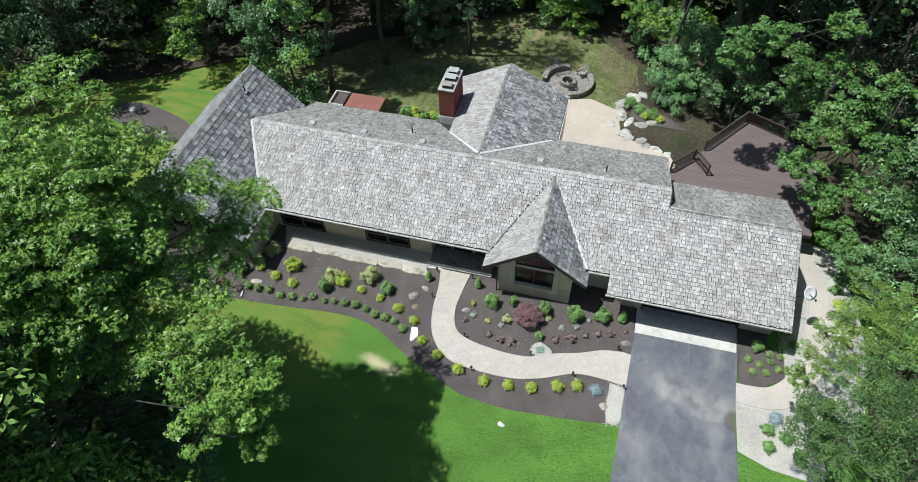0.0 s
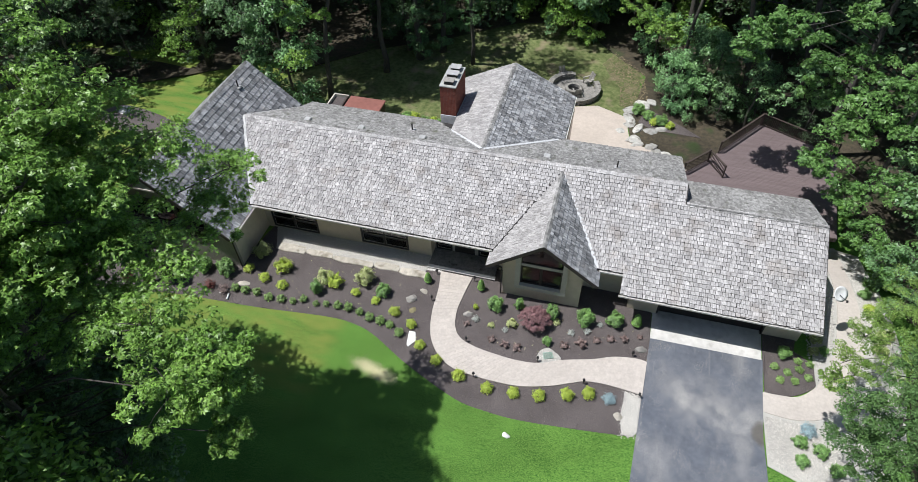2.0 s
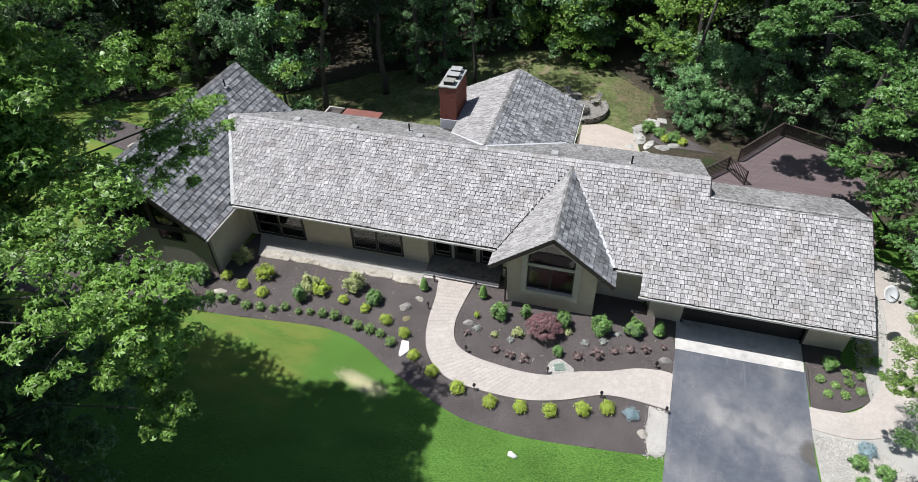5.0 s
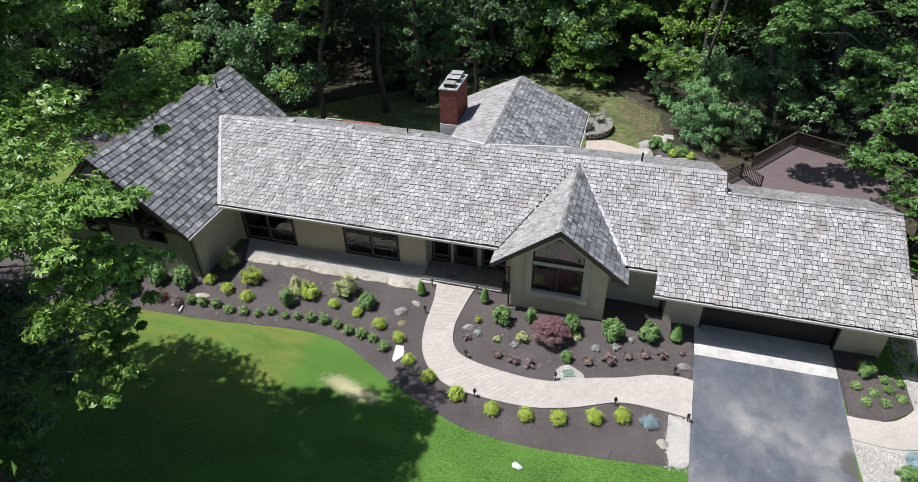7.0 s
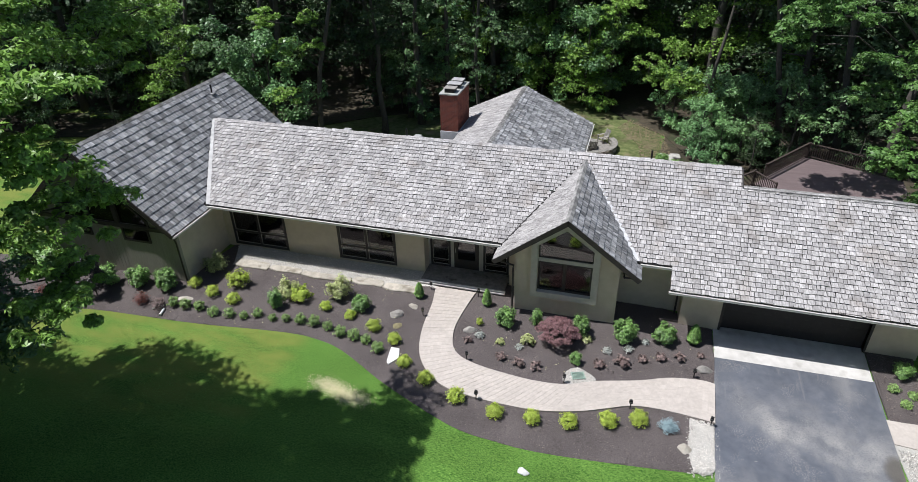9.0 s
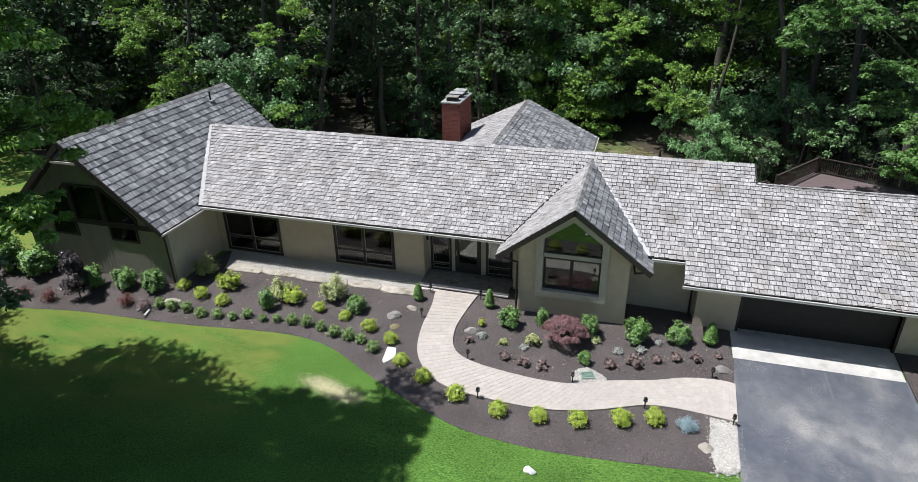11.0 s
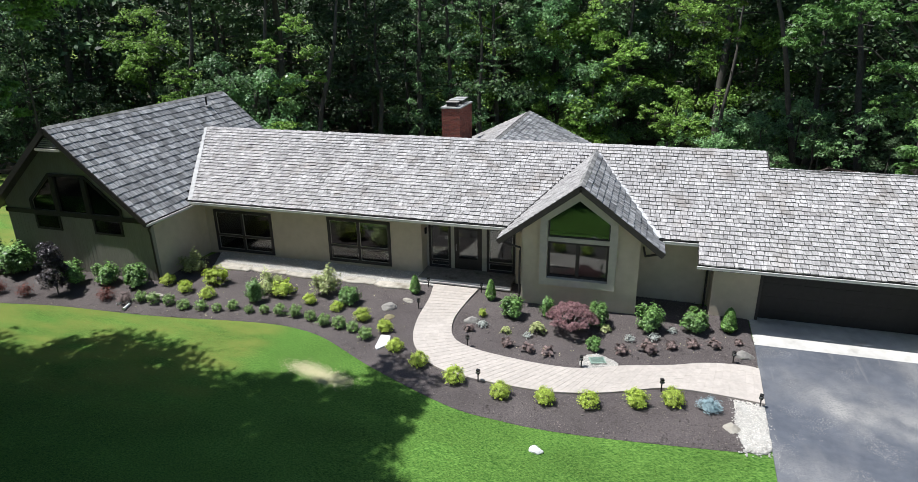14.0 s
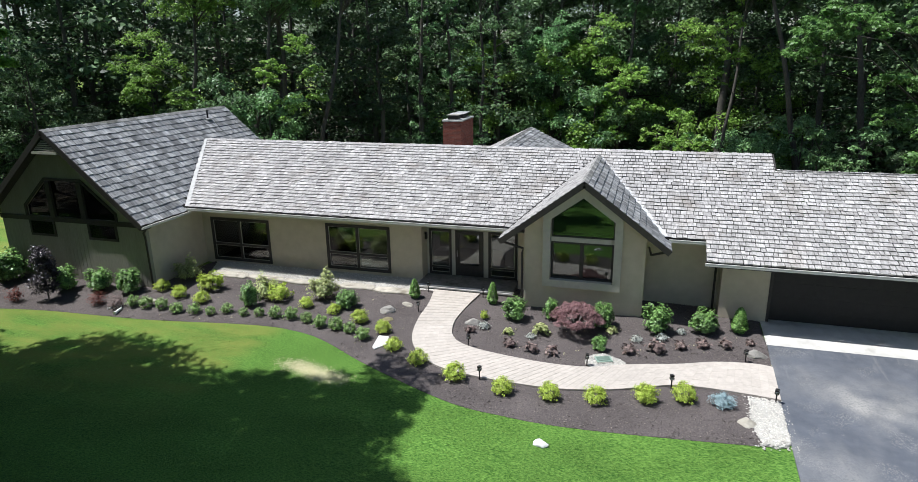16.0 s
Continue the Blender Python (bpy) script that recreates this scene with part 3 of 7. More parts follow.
SIDE_GRAVEL = [(10.488, 19.463), (12.404, 19.513), (13.311, 20.773), (13.2, 24.0), (13.1, 33.5), (17.5, 33.5), (18.0, 24.0), (17.143, 18.152), (14.723, 15.53), (12.303, 15.731), (10.588, 16.336)]
SIDE_PATH = spline([(15.1, 34.0), (15.1, 29.0), (14.65, 25.2), (14.142, 23.269), (13.462, 21.782), (12.404, 20.723), (11.294, 20.521), (10.538, 20.521)], 5) + spline([(10.508, 19.311), (12.303, 19.261), (14.017, 20.068), (15.425, 22.382), (16.05, 24.8), (16.2, 29.0), (16.2, 34.0)], 5)
drape("gravel_strip", GRAVEL_DRIVE, 0.075, GRAVEL_BED, "strip of white pebbles beside the driveway", "gravel", 0.25, 0.01, rim=0.02)
drape("gravel_bed", SIDE_GRAVEL, 0.035, GRAVEL_BED, "bed of white pebbles beside the garage", "gravel", 0.7, 0.01)
drape("side_bed", SIDE_BED, 0.055, MULCH, "dark mulch bed at the garage corner", "flower bed", 0.4, 0.02)
drape("side_path", SIDE_PATH, 0.075, PAVER, "tan paved side path past the garage", "path", 0.6)
drape("gravel_border", [(-19.5, 23.5), (-9.4, 23.6), (-9.3, 25.3), (-20.3, 25.3)], 0.09, GRAVEL_BED, "white pebble strip under the front windows", "gravel", 0.5, 0.01)
# right end cut back at the shadow's edge; a dark sheet takes over
drape("terrace", [(-3.2, 36.2), (-3.1, 47.2), (-1.2, 47.8), (1.3, 46.7), (1.6, 45.2), (2.0, 43.2), (4.4, 42.6), (6.2, 41.6), (6.9, 39.6), (5.4, 36.2)], 0.05, TERRACE, "tan paved terrace behind the house", "terrace", 0.8)
WOODS_BACK = [(-90, 46), (-52, 37.5), (-46, 36.2), (-42, 39.5), (-36, 44.0), (-30, 45.5), (-24, 52), (-17, 56), (-11, 60.5), (-5, 62), (-1, 57), (2.5, 53.5), (4.5, 49), (10, 46.5), (17.5, 42), (18.5, 33.5), (18.2, 24), (17.2, 17.5), (22, 8), (60, 0), (110, 60), (60, 130), (-100, 130)]
drape("forest_floor", WOODS_BACK, 0.05, LITTER_AND_SHADE, "shaded brown leaf litter under the trees", "forest floor", 3.0, 0.05)
# dark sheet over the lawn in place of deep shade; litter is assumed
drape("grove_floor", spline([(-60, -22), (-18, -22), (-17, -6), (-17.5, 2), (-20, 6.0), (-25, 8.5), (-34, 10), (-45, 11.5), (-60, 14)], 4, True), 0.03, LITTER_AND_SHADE, "dark ground sheet standing in for shade under the front trees", "forest floor", 2.0, 0.02, 0.02)
drape("rear_lawn", [(-26, 36.5), (-4, 36.5), (-3, 47), (1.5, 47), (2.2, 50), (2, 54), (-1, 57.2), (-5, 62.2), (-11, 60.8), (-17, 56.2), (-24, 52.2), (-29.5, 45.8), (-31, 41), (-29, 38)], 0.02, ROUGH_GRASS, "thin shaded rear lawn with bare patches", "lawn", 1.5, 0.01, 0.02)

# planting ground, extended as a dark sheet for shade on the terrace
drape("rear_verge", [(1.4, 46.6), (1.7, 45.1), (2.1, 43.1), (4.4, 42.5), (6.2, 41.5), (6.9, 39.5), (8.1, 39.2), (11, 43.7), (16.3, 41), (18.5, 40), (17.4, 42.5), (10, 47), (4.6, 49.5), (2.6, 53.8), (2.1, 50)], 0.03, LITTER_AND_SHADE, "planting ground below the deck, drawn dark over the shaded terrace end", "ground", 1.0, 0.01, 0.02)

# ---- house ----
MS, MC = 0.434, 1 / math.hypot(1, 0.434)
RY, RZ = 29.6, 5.6                      # main ridge
GRY, GRZ = 28.5, 5.6 - 0.434 * 1.1      # garage ridge
EY, GEY = 24.05, 22.95                  # front eaves
X0, X1, X2 = -20.7, 5.1, 12.75
WX, WZ, WS, WY0, WY1 = -25.25, 7.05, 0.871, 21.0, 33.75
WE_R, WE_L = -20.65, -29.85
BX, BZ, BS, BHW, BY0 = -2.12, 5.45, 0.757, 3.17, 22.86   # front gable
KX, KZ, KS, KY1 = -7.35, 5.33, 0.478, 40.6               # rear gable
REY = 35.25


def main_z(y):
    return RZ - MS * abs(y - RY)


house = thing("house", "single-storey house with weathered cedar shake roofs and taupe walls", "house")
rng = random.Random(7)
NEAR = (2.45, 8.4, 22.95, 25.1)          # stretch of garage eave laid shake by shake


def shakes(key, org, along, up, rows, exposure, wide, material, parent, thick=(0.030, 0.058), name="shingles", jag=(-0.017, 0.011)):
    """Courses of split shakes; rows(v) gives the stretches (from, to) along the eave at the height v up the slope."""
    org, along, up = Vector(org), Vector(along).normalized(), Vector(up).normalized()
    nrm = along.cross(up).normalized()
    if nrm.z < 0:
        nrm = -nrm
    V = []
    k = 0
    while True:
        v = k * exposure
        spans = rows(v + exposure * 0.4)
        if spans is None:
            break
        for s0, s1 in spans:
            u = s0
            while u < s1 - 0.02:
                w = min(rng.uniform(*wide), s1 - u)
                if s1 - u - w < 0.05:
                    w = s1 - u
                t = rng.uniform(*thick)
                dv = rng.uniform(*jag)
                g = rng.uniform(0.005, 0.017) if key == "main" else rng.uniform(0.002, 0.009)
                P = org + along * u + up * (v + dv)
                if key == "main" and NEAR[0] < P.x < NEAR[1] - 0.1 and NEAR[2] - 0.05 < P.y < NEAR[3]:
                    near_pieces.append((P.copy(), w - 2 * g, t, exposure))
                    u += w
                    continue
                a, bb = along * g, along * (w - g)
                tilt = nrm * rng.uniform(-0.003, 0.003)
                lo, hi = nrm * (t + 0.012), nrm * 0.008
                top = up * (exposure * 1.12)
                V.append((P + a + lo, P + bb + lo + tilt, P + bb + top + hi, P + a + top + hi))
                back = up * 0.028
                V.append((P + a + back, P + bb + back, P + bb + lo + tilt, P + a + lo))
                V.append((P + a, P + a + lo, P + a + top + hi, P + a + top))
                V.append((P + bb, P + bb + top, P + bb + top + hi, P + bb + lo + tilt))

                u += w
        k += 1
    n = len(V)
    me = bpy.data.meshes.new(name)
    b = Build()
    # the four faces of one shake share their corners, so that each shake is one island
    for i in range(0, n, 4):
        q, e, s, r = V[i:i + 4]
        m = len(b.v)
        b.v += [tuple(p) for p in (q[0], q[1], q[2], q[3], e[0], e[1])]
        b.f += [(m, m + 1, m + 2, m + 3), (m + 4, m + 5, m + 1, m), (m + 4, m, m + 3), (m + 5, m + 2, m + 1)]
    me.from_pydata(b.v, [], b.f)
    me.materials.append(material)
    ob = part(name, me, material, parent, kind="stuff")
    return ob


near_pieces = []


def valley(z, apex, slope):
    return (apex - z) / slope


def main_rows(v):
    y = GEY + v * MC
    if y > RY - 0.02:
        return None
    z = main_z(y)
    left = WX + valley(z, WZ, WS)
    right = X2 if y < GRY else X1
    hw = valley(z, BZ, BS)
    if y < EY:
        return [(2.3, X2)]
    out = [(left, min(BX - hw, right)), (max(BX + hw, left), right)] if hw > 0 else [(left, right)]
    return [s for s in out if s[1] - s[0] > 0.05]


def rear_rows(v):
    y = REY - v * MC
    if y < RY + 0.02:
        return None
    z = main_z(y)
    left = WX + valley(z, WZ, WS) if y < WY1 else -21.7
    hw = valley(z, KZ, KS)
    out = [(left, KX - hw), (KX + hw, X1)] if hw > 0 else [(left, X1)]
    return out


def garage_rear_rows(v):
    y = 32.7 - v * MC
    return None if y < GRY + 0.02 else [(X1, X2)]


def wing_rows(side):
    def rows(v):
        c = 1 / math.hypot(1, WS)
        x = (WE_R if side > 0 else WE_L) - side * v * c
        if (x - WX) * side < 0.02:
            return None
        z = WZ - WS * abs(x - WX)
        if side < 0 or z > RZ:
            return [(WY0, WY1)]
        cut = (RZ - z) / MS
        return [s for s in ((WY0, RY - cut), (RY + cut, WY1)) if s[1] - s[0] > 0.05]
    return rows


def gable_rows(side):
    def rows(v):
        c = 1 / math.hypot(1, BS)
        x = BHW - v * c
        if x < 0.02:
            return None
        z = BZ - BS * x
        return [(BY0, RY - max(RZ - z, 0.05) / MS)]
    return rows


def rear_gable_rows(side):
    def rows(v):
        c = 1 / math.hypot(1, KS)
        x = 4.6 - v * c
        if x < 0.02:
            return None
        z = KZ - KS * x
        y0 = RY + (RZ - z) / MS
        if side < 0 and x > 3.0:
            y0 = max(y0, 37.75)
        return [(y0, KY1)]
    return rows


UPM = (0, MC, MS * MC)
roof = part("main_roof", Build().slab([(-20.75, EY, main_z(EY)), (2.3, EY, main_z(EY)), (2.3, GEY, main_z(GEY)), (X2, GEY, main_z(GEY)), (X2, GRY, GRZ), (X1, GRY, GRZ), (X1, RY, RZ), (-23.6, RY, RZ)], (0, -MS, 1), 0.14), UNDERLAY, house, "silver-grey weathered cedar shake roof")
shakes("main", (0, GEY, main_z(GEY)), (1, 0, 0), UPM, main_rows, 0.245, (0.13, 0.33), SHAKE, roof, (0.024, 0.050), jag=(-0.030, 0.020))
rear = part("rear_roof", Build().slab([(X1, RY, RZ), (X1, REY, main_z(REY)), (-21.7, REY, main_z(REY)), (-21.7, WY1, main_z(WY1)), (-23.6, RY, RZ)], (0, MS, 1), 0.14), UNDERLAY, house, "darker mossy cedar roof slope")
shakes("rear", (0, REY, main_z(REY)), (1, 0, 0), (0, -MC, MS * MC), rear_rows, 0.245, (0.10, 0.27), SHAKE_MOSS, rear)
gz = GRZ - MS * (32.7 - GRY)
grear = part("garage_rear_roof", Build().slab([(X2, GRY, GRZ), (X2, 32.7, gz), (X1, 32.7, gz), (X1, GRY, GRZ)], (0, MS, 1), 0.14), UNDERLAY, house, "mossy cedar roof slope behind the garage ridge")
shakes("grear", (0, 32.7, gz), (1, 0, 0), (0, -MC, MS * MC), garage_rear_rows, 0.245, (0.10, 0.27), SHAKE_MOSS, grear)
wc = 1 / math.hypot(1, WS)
for side, xe in ((1, WE_R), (-1, WE_L)):
    ze = WZ - WS * abs(xe - WX)
    wr = part("wing_roof", Build().slab([(WX, WY0, WZ), (xe, WY0, ze), (xe, WY1, ze), (WX, WY1, WZ)], (side * WS, 0, 1), 0.14), UNDERLAY, house, "slate-grey cedar shake roof in wide courses")
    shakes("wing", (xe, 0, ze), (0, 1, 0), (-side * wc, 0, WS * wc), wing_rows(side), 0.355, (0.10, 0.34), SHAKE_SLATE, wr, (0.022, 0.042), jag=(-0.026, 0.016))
bc = 1 / math.hypot(1, BS)
for side in (1, -1):
    xe, ze = BX + side * BHW, BZ - BS * BHW
    yv = RY - (RZ - ze) / MS
    gr = part("gable_roof", Build().slab([(BX, BY0, BZ), (xe, BY0, ze), (xe, max(yv, BY0 + 0.9), ze), (BX, RY - 0.35, BZ)], (side * BS, 0, 1), 0.12), UNDERLAY, house, "steep cedar shake gable roof")
    # slope turned from the sun takes the darker cedar: shade put into colour
    shakes("gable", (xe, 0, ze), (0, 1, 0), (-side * bc, 0, BS * bc), gable_rows(side), 0.30 if side > 0 else 0.26, (0.12, 0.34), SHAKE_SLATE if side > 0 else SHAKE_SUNWARD, gr, (0.026, 0.046), jag=(-0.016, 0.010))
kc = 1 / math.hypot(1, KS)
for side in (1, -1):
    xe, ze = KX + side * 4.6, KZ - KS * 4.6
    kr = part("rear_gable_roof", Build().slab([(KX, 30.3, KZ), (xe, REY - 0.05 if side > 0 else 37.7, ze), (xe, KY1, ze), (KX, KY1, KZ)] if side > 0 else [(KX, 30.3, KZ), (KX - 3.0, 33.3, KZ - KS * 3), (KX - 3.0, 37.7, KZ - KS * 3), (xe, 37.7, ze), (xe, KY1, ze), (KX, KY1, KZ)], (side * KS, 0, 1), 0.12), UNDERLAY, house, "grey cedar shake roof of the rear wing")
    # light and shade of the two slopes are coloured in here as well
    shakes("rgable", (xe, 0, ze), (0, 1, 0), (-side * kc, 0, KS * kc), rear_gable_rows(side), 0.30, (0.12, 0.30), SHAKE_SLATE if side > 0 else SHAKE_SUNWARD, kr, (0.03, 0.05))

# shakes of the garage eave, one by one
templates = []
for w in (0.11, 0.14, 0.17, 0.20, 0.23, 0.26):
    e = 0.245 * 1.12
    bb = Build()
    t = 0.058
    cs, sn = MC, MS * MC
    up, nr = Vector((0, cs, sn)), Vector((0, -sn, cs))
    P0, P1 = Vector((0, 0, 0)), Vector((w, 0, 0))
    bb.v = [tuple(p) for p in (P0 + nr * t, P1 + nr * t, P1 + up * e + nr * 0.008, P0 + up * e + nr * 0.008, P0, P1, P1 + up * e, P0 + up * e)]
    bb.f = [(0, 1, 2, 3), (4, 5, 1, 0), (4, 0, 3, 7), (5, 6, 2, 1)]
    me = bb.mesh("shingle")
    me.materials.append(SHAKE_PIECE)
    templates.append((w, me))
for P, w, t, e in near_pieces:
    tw, me = min(templates, key=lambda q: abs(q[0] - w))
    ob = new("shingle", me)
    ob.parent = roof
    ob.matrix_basis = Matrix.Translation(P) @ Matrix.Diagonal((w / tw, 1, 1, 1))

part("starter_strip", Build().beam((2.32, GEY + 0.03, main_z(GEY) + 0.03), (X2 - 0.02, GEY + 0.03, main_z(GEY) + 0.03), 0.03, 0.06), UNDERLAY, roof)


def caps(a, c, slope_l, slope_r, material, parent, step=0.22):
    """Overlapping cap shakes astride a ridge from a to c."""
    a, c = Vector(a), Vector(c)
    d = (c - a).normalized()
    s = d.cross(Vector((0, 0, 1))).normalized()
    bb = Build()
    n = int((c - a).length / step)
    for i in range(n):
        p, q = a + d * (i * step), a + d * ((i + 1.25) * step)
        j = rng.uniform(-0.006, 0.01)
        for side, sl in ((1, slope_r), (-1, slope_l)):
            o = s * side * 0.14 - Vector((0, 0, 1)) * (0.14 * sl)
            up = Vector((0, 0, 0.055 + j))
            lo = Vector((0, 0, 0.03))
            bb.slab([p + lo, q + up, q + o + up, p + o + lo], (0, 0, 1), 0.02)
    return part("ridge_cap", bb, material, parent)


caps((-23.6, RY, RZ), (X1, RY, RZ), MS, MS, SHAKE, roof)
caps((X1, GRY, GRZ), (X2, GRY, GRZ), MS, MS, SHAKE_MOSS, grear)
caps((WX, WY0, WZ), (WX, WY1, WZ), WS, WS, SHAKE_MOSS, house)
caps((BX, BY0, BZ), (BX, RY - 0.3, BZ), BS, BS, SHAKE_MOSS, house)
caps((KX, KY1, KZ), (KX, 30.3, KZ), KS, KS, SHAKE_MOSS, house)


def strip(name, a, c, w, material, lift=0.05, h=0.03):
    a, c = Vector(a) + Vector((0, 0, lift)), Vector(c) + Vector((0, 0, lift))
    return part(name, Build().beam(a, c, w, h), material, house)


strip("valley_flashing", (-20.72, EY, main_z(EY)), (-23.58, RY - 0.05, RZ), 0.20, FLASH)
strip("valley_flashing", (-23.5, RY + 0.1, RZ - 0.05), (-21.6, WY1, main_z(WY1)), 0.16, FLASH)
zb = main_z(EY)
strip("valley_flashing", (BX + valley(zb, BZ, BS), EY, zb), (BX + 0.15, RY - 0.42, 5.36), 0.20, PALE_FLASH)
strip("valley_flashing", (BX - valley(zb, BZ, BS), EY, zb), (BX - 0.15, RY - 0.42, 5.36), 0.07, UNDERLAY)
zk = main_z(34.9)
strip("valley_flashing", (KX + valley(zk, KZ, KS), 34.9, zk), (KX + 0.1, RY + 0.68, KZ - 0.04), 0.18, PALE_FLASH, 0.08)
strip("valley_flashing", (KX - 3.0, 33.4, KZ - KS * 3.0), (KX - 0.1, RY + 0.68, KZ - 0.04), 0.18, PALE_FLASH, 0.09)
strip("rake_edge", (X1 + 0.02, GRY, GRZ - 0.03), (X1 + 0.02, RY, RZ - 0.03), 0.05, TRIM_DARK, 0.0, 0.22)


def gutter(a, c, name="gutter"):
    """A box gutter with a rolled lip, along an eave."""
    a, c = Vector(a), Vector(c)
    d = (c - a).normalized()
    s = Vector((d.y, -d.x, 0))
    bb = Build()
    bb.beam(a + s * 0.05 - Vector((0, 0, 0.06)), c + s * 0.05 - Vector((0, 0, 0.06)), 0.10, 0.015)
    bb.beam(a + s * 0.10 - Vector((0, 0, 0.02)), c + s * 0.10 - Vector((0, 0, 0.02)), 0.015, 0.09)
    bb.beam(a + s * 0.09 + Vector((0, 0, 0.03)), c + s * 0.09 + Vector((0, 0, 0.03)), 0.045, 0.02)
    bb.beam(a - Vector((0, 0, 0.04)), c - Vector((0, 0, 0.04)), 0.02, 0.11)
    return part(name, bb, GUTTER, house)


gutter((X0 - 0.05, EY - 0.02, main_z(EY) - 0.06), (BX - BHW + 0.1, EY - 0.02, main_z(EY) - 0.06))
gutter((BX + BHW - 0.05, EY - 0.02, main_z(EY) - 0.06), (2.3, EY - 0.02, main_z(EY) - 0.06))
gutter((2.25, GEY - 0.02, main_z(GEY) - 0.06), (X2, GEY - 0.02, main_z(GEY) - 0.06))
zw = WZ - WS * (WE_R - WX)
gutter((WE_R + 0.02, WY0, zw - 0.06), (WE_R + 0.02, EY, zw - 0.06))
zk = KZ - KS * 4.6
gutter((KX + 4.62, REY + 0.1, zk - 0.06), (KX + 4.62, KY1, zk - 0.06))
# rake boards
for side in (1, -1):
    part("rake_board", Build().beam((WX, WY0 + 0.02, WZ - 0.10), (WX + side * 4.6, WY0 + 0.02, WZ - 0.10 - WS * 4.6), 0.05, 0.24), TRIM_DARK, house)
    part("rake_board", Build().beam((BX, BY0 + 0.02, BZ - 0.12), (BX + side * BHW, BY0 + 0.02, BZ - 0.12 - BS * BHW), 0.05, 0.22), TRIM_DARK, house)
    part("soffit", Build().slab([(WX, WY0 + 0.05, WZ - 0.2), (WX + side * 4.6, WY0 + 0.05, WZ - 0.2 - WS * 4.6), (WX + side * 4.6, 21.6, WZ - 0.2 - WS * 4.6), (WX, 21.6, WZ - 0.2)], (side * WS, 0, 1), 0.02), TRIM_DARK, house)
part("rake_board", Build().beam((X2 + 0.01, GEY, main_z(GEY) - 0.1), (X2 + 0.01, GRY, GRZ - 0.1), 0.04, 0.2), TRIM_DARK, house)
part("soffit", Build().box(X0, BX - 2.3, EY + 0.02, 25.25, main_z(EY) - 0.20, main_z(EY) - 0.17), TRIM_GREY, house)
part("soffit", Build().box(0.3, 2.9, EY + 0.02, 25.25, main_z(EY) - 0.20, main_z(EY) - 0.17), TRIM_GREY, house)
part("soffit", Build().box(2.4, X2 - 0.05, GEY + 0.02, 24.3, main_z(GEY) - 0.20, main_z(GEY) - 0.17), TRIM_DARK, house)


def wall(name, axis, at, a0, a1, z0, z1, holes, material, thick=0.16, label=""):
    """A wall with openings right through it; at is its outer face, axis the way that it runs."""
    us = sorted({a0, a1, *[h[0] for h in holes], *[h[1] for h in holes]})
    zs = sorted({z0, z1, *[h[2] for h in holes], *[h[3] for h in holes]})
    bb = Build()
    for u0, u1 in zip(us, us[1:]):
        for w0, w1 in zip(zs, zs[1:]):
            um, zm = (u0 + u1) / 2, (w0 + w1) / 2
            if any(h[0] < um < h[1] and h[2] < zm < h[3] for h in holes):
                continue
            if axis == "x":
                bb.box(u0, u1, min(at, at + thick), max(at, at + thick), w0, w1)
            else:
                bb.box(min(at, at + thick), max(at, at + thick), u0, u1, w0, w1)
    bm = bmesh.new()
    me = bb.mesh(name)
    bm.from_mesh(me)
    bmesh.ops.remove_doubles(bm, verts=bm.verts, dist=1e-4)
    bm.to_mesh(me)
    bm.free()
    return part(name, me, material, house, label)


W1 = (-20.4, -17.16, 0.30, 2.44)
W2 = (-14.1, -10.92, 0.36, 2.52)
FLOOR = 0.27
front_z = main_z(EY) - 0.17
wall("front_wall", "x", 25.2, -20.9, 3.05, -0.4, front_z + 0.3, [W1, W2, (-9.38, -5.0, 0.0, 2.75)], STUCCO, label="taupe stucco front wall")
# recessed entry
for x in (-9.54, -5.0):
    part("entry_side_wall", Build().box(x, x + 0.16, 25.36, 26.06, -0.2, 2.9), STUCCO, house)
SL1, DR, SL2 = (-9.25, -8.22, FLOOR + 0.02, 2.4), (-8.02, -6.72, FLOOR + 0.02, 2.4), (-6.47, -5.2, FLOOR + 0.02, 2.4)
wall("entry_wall", "x", 25.9, -9.38, -5.0, -0.2, 2.95, [SL1, DR, SL2], TRIM_GREY, 0.14)
part("entry_ceiling", Build().box(-9.38, -5.0, 25.2, 25.9, 2.75, 2.8), TRIM_DARK, house)
# porch
porch = part("porch", Build().box(-9.36, -5.1, 24.45, 25.9, -0.1, FLOOR), STONE, house, "grey stone porch floor")
part("porch_nosing", Build().box(-9.4, -5.02, 24.2, 24.47, FLOOR - 0.07, FLOOR + 0.012), CONCRETE, house, "pale concrete step edge", bevel=0.012)
part("porch_riser", Build().box(-9.3, -5.1, 24.3, 24.46, -0.05, FLOOR - 0.072), STONE, house)
part("porch_step", Build().box(-9.45, -8.4, 24.05, 24.25, -0.1, 0.15), CONCRETE, house, bevel=0.015)


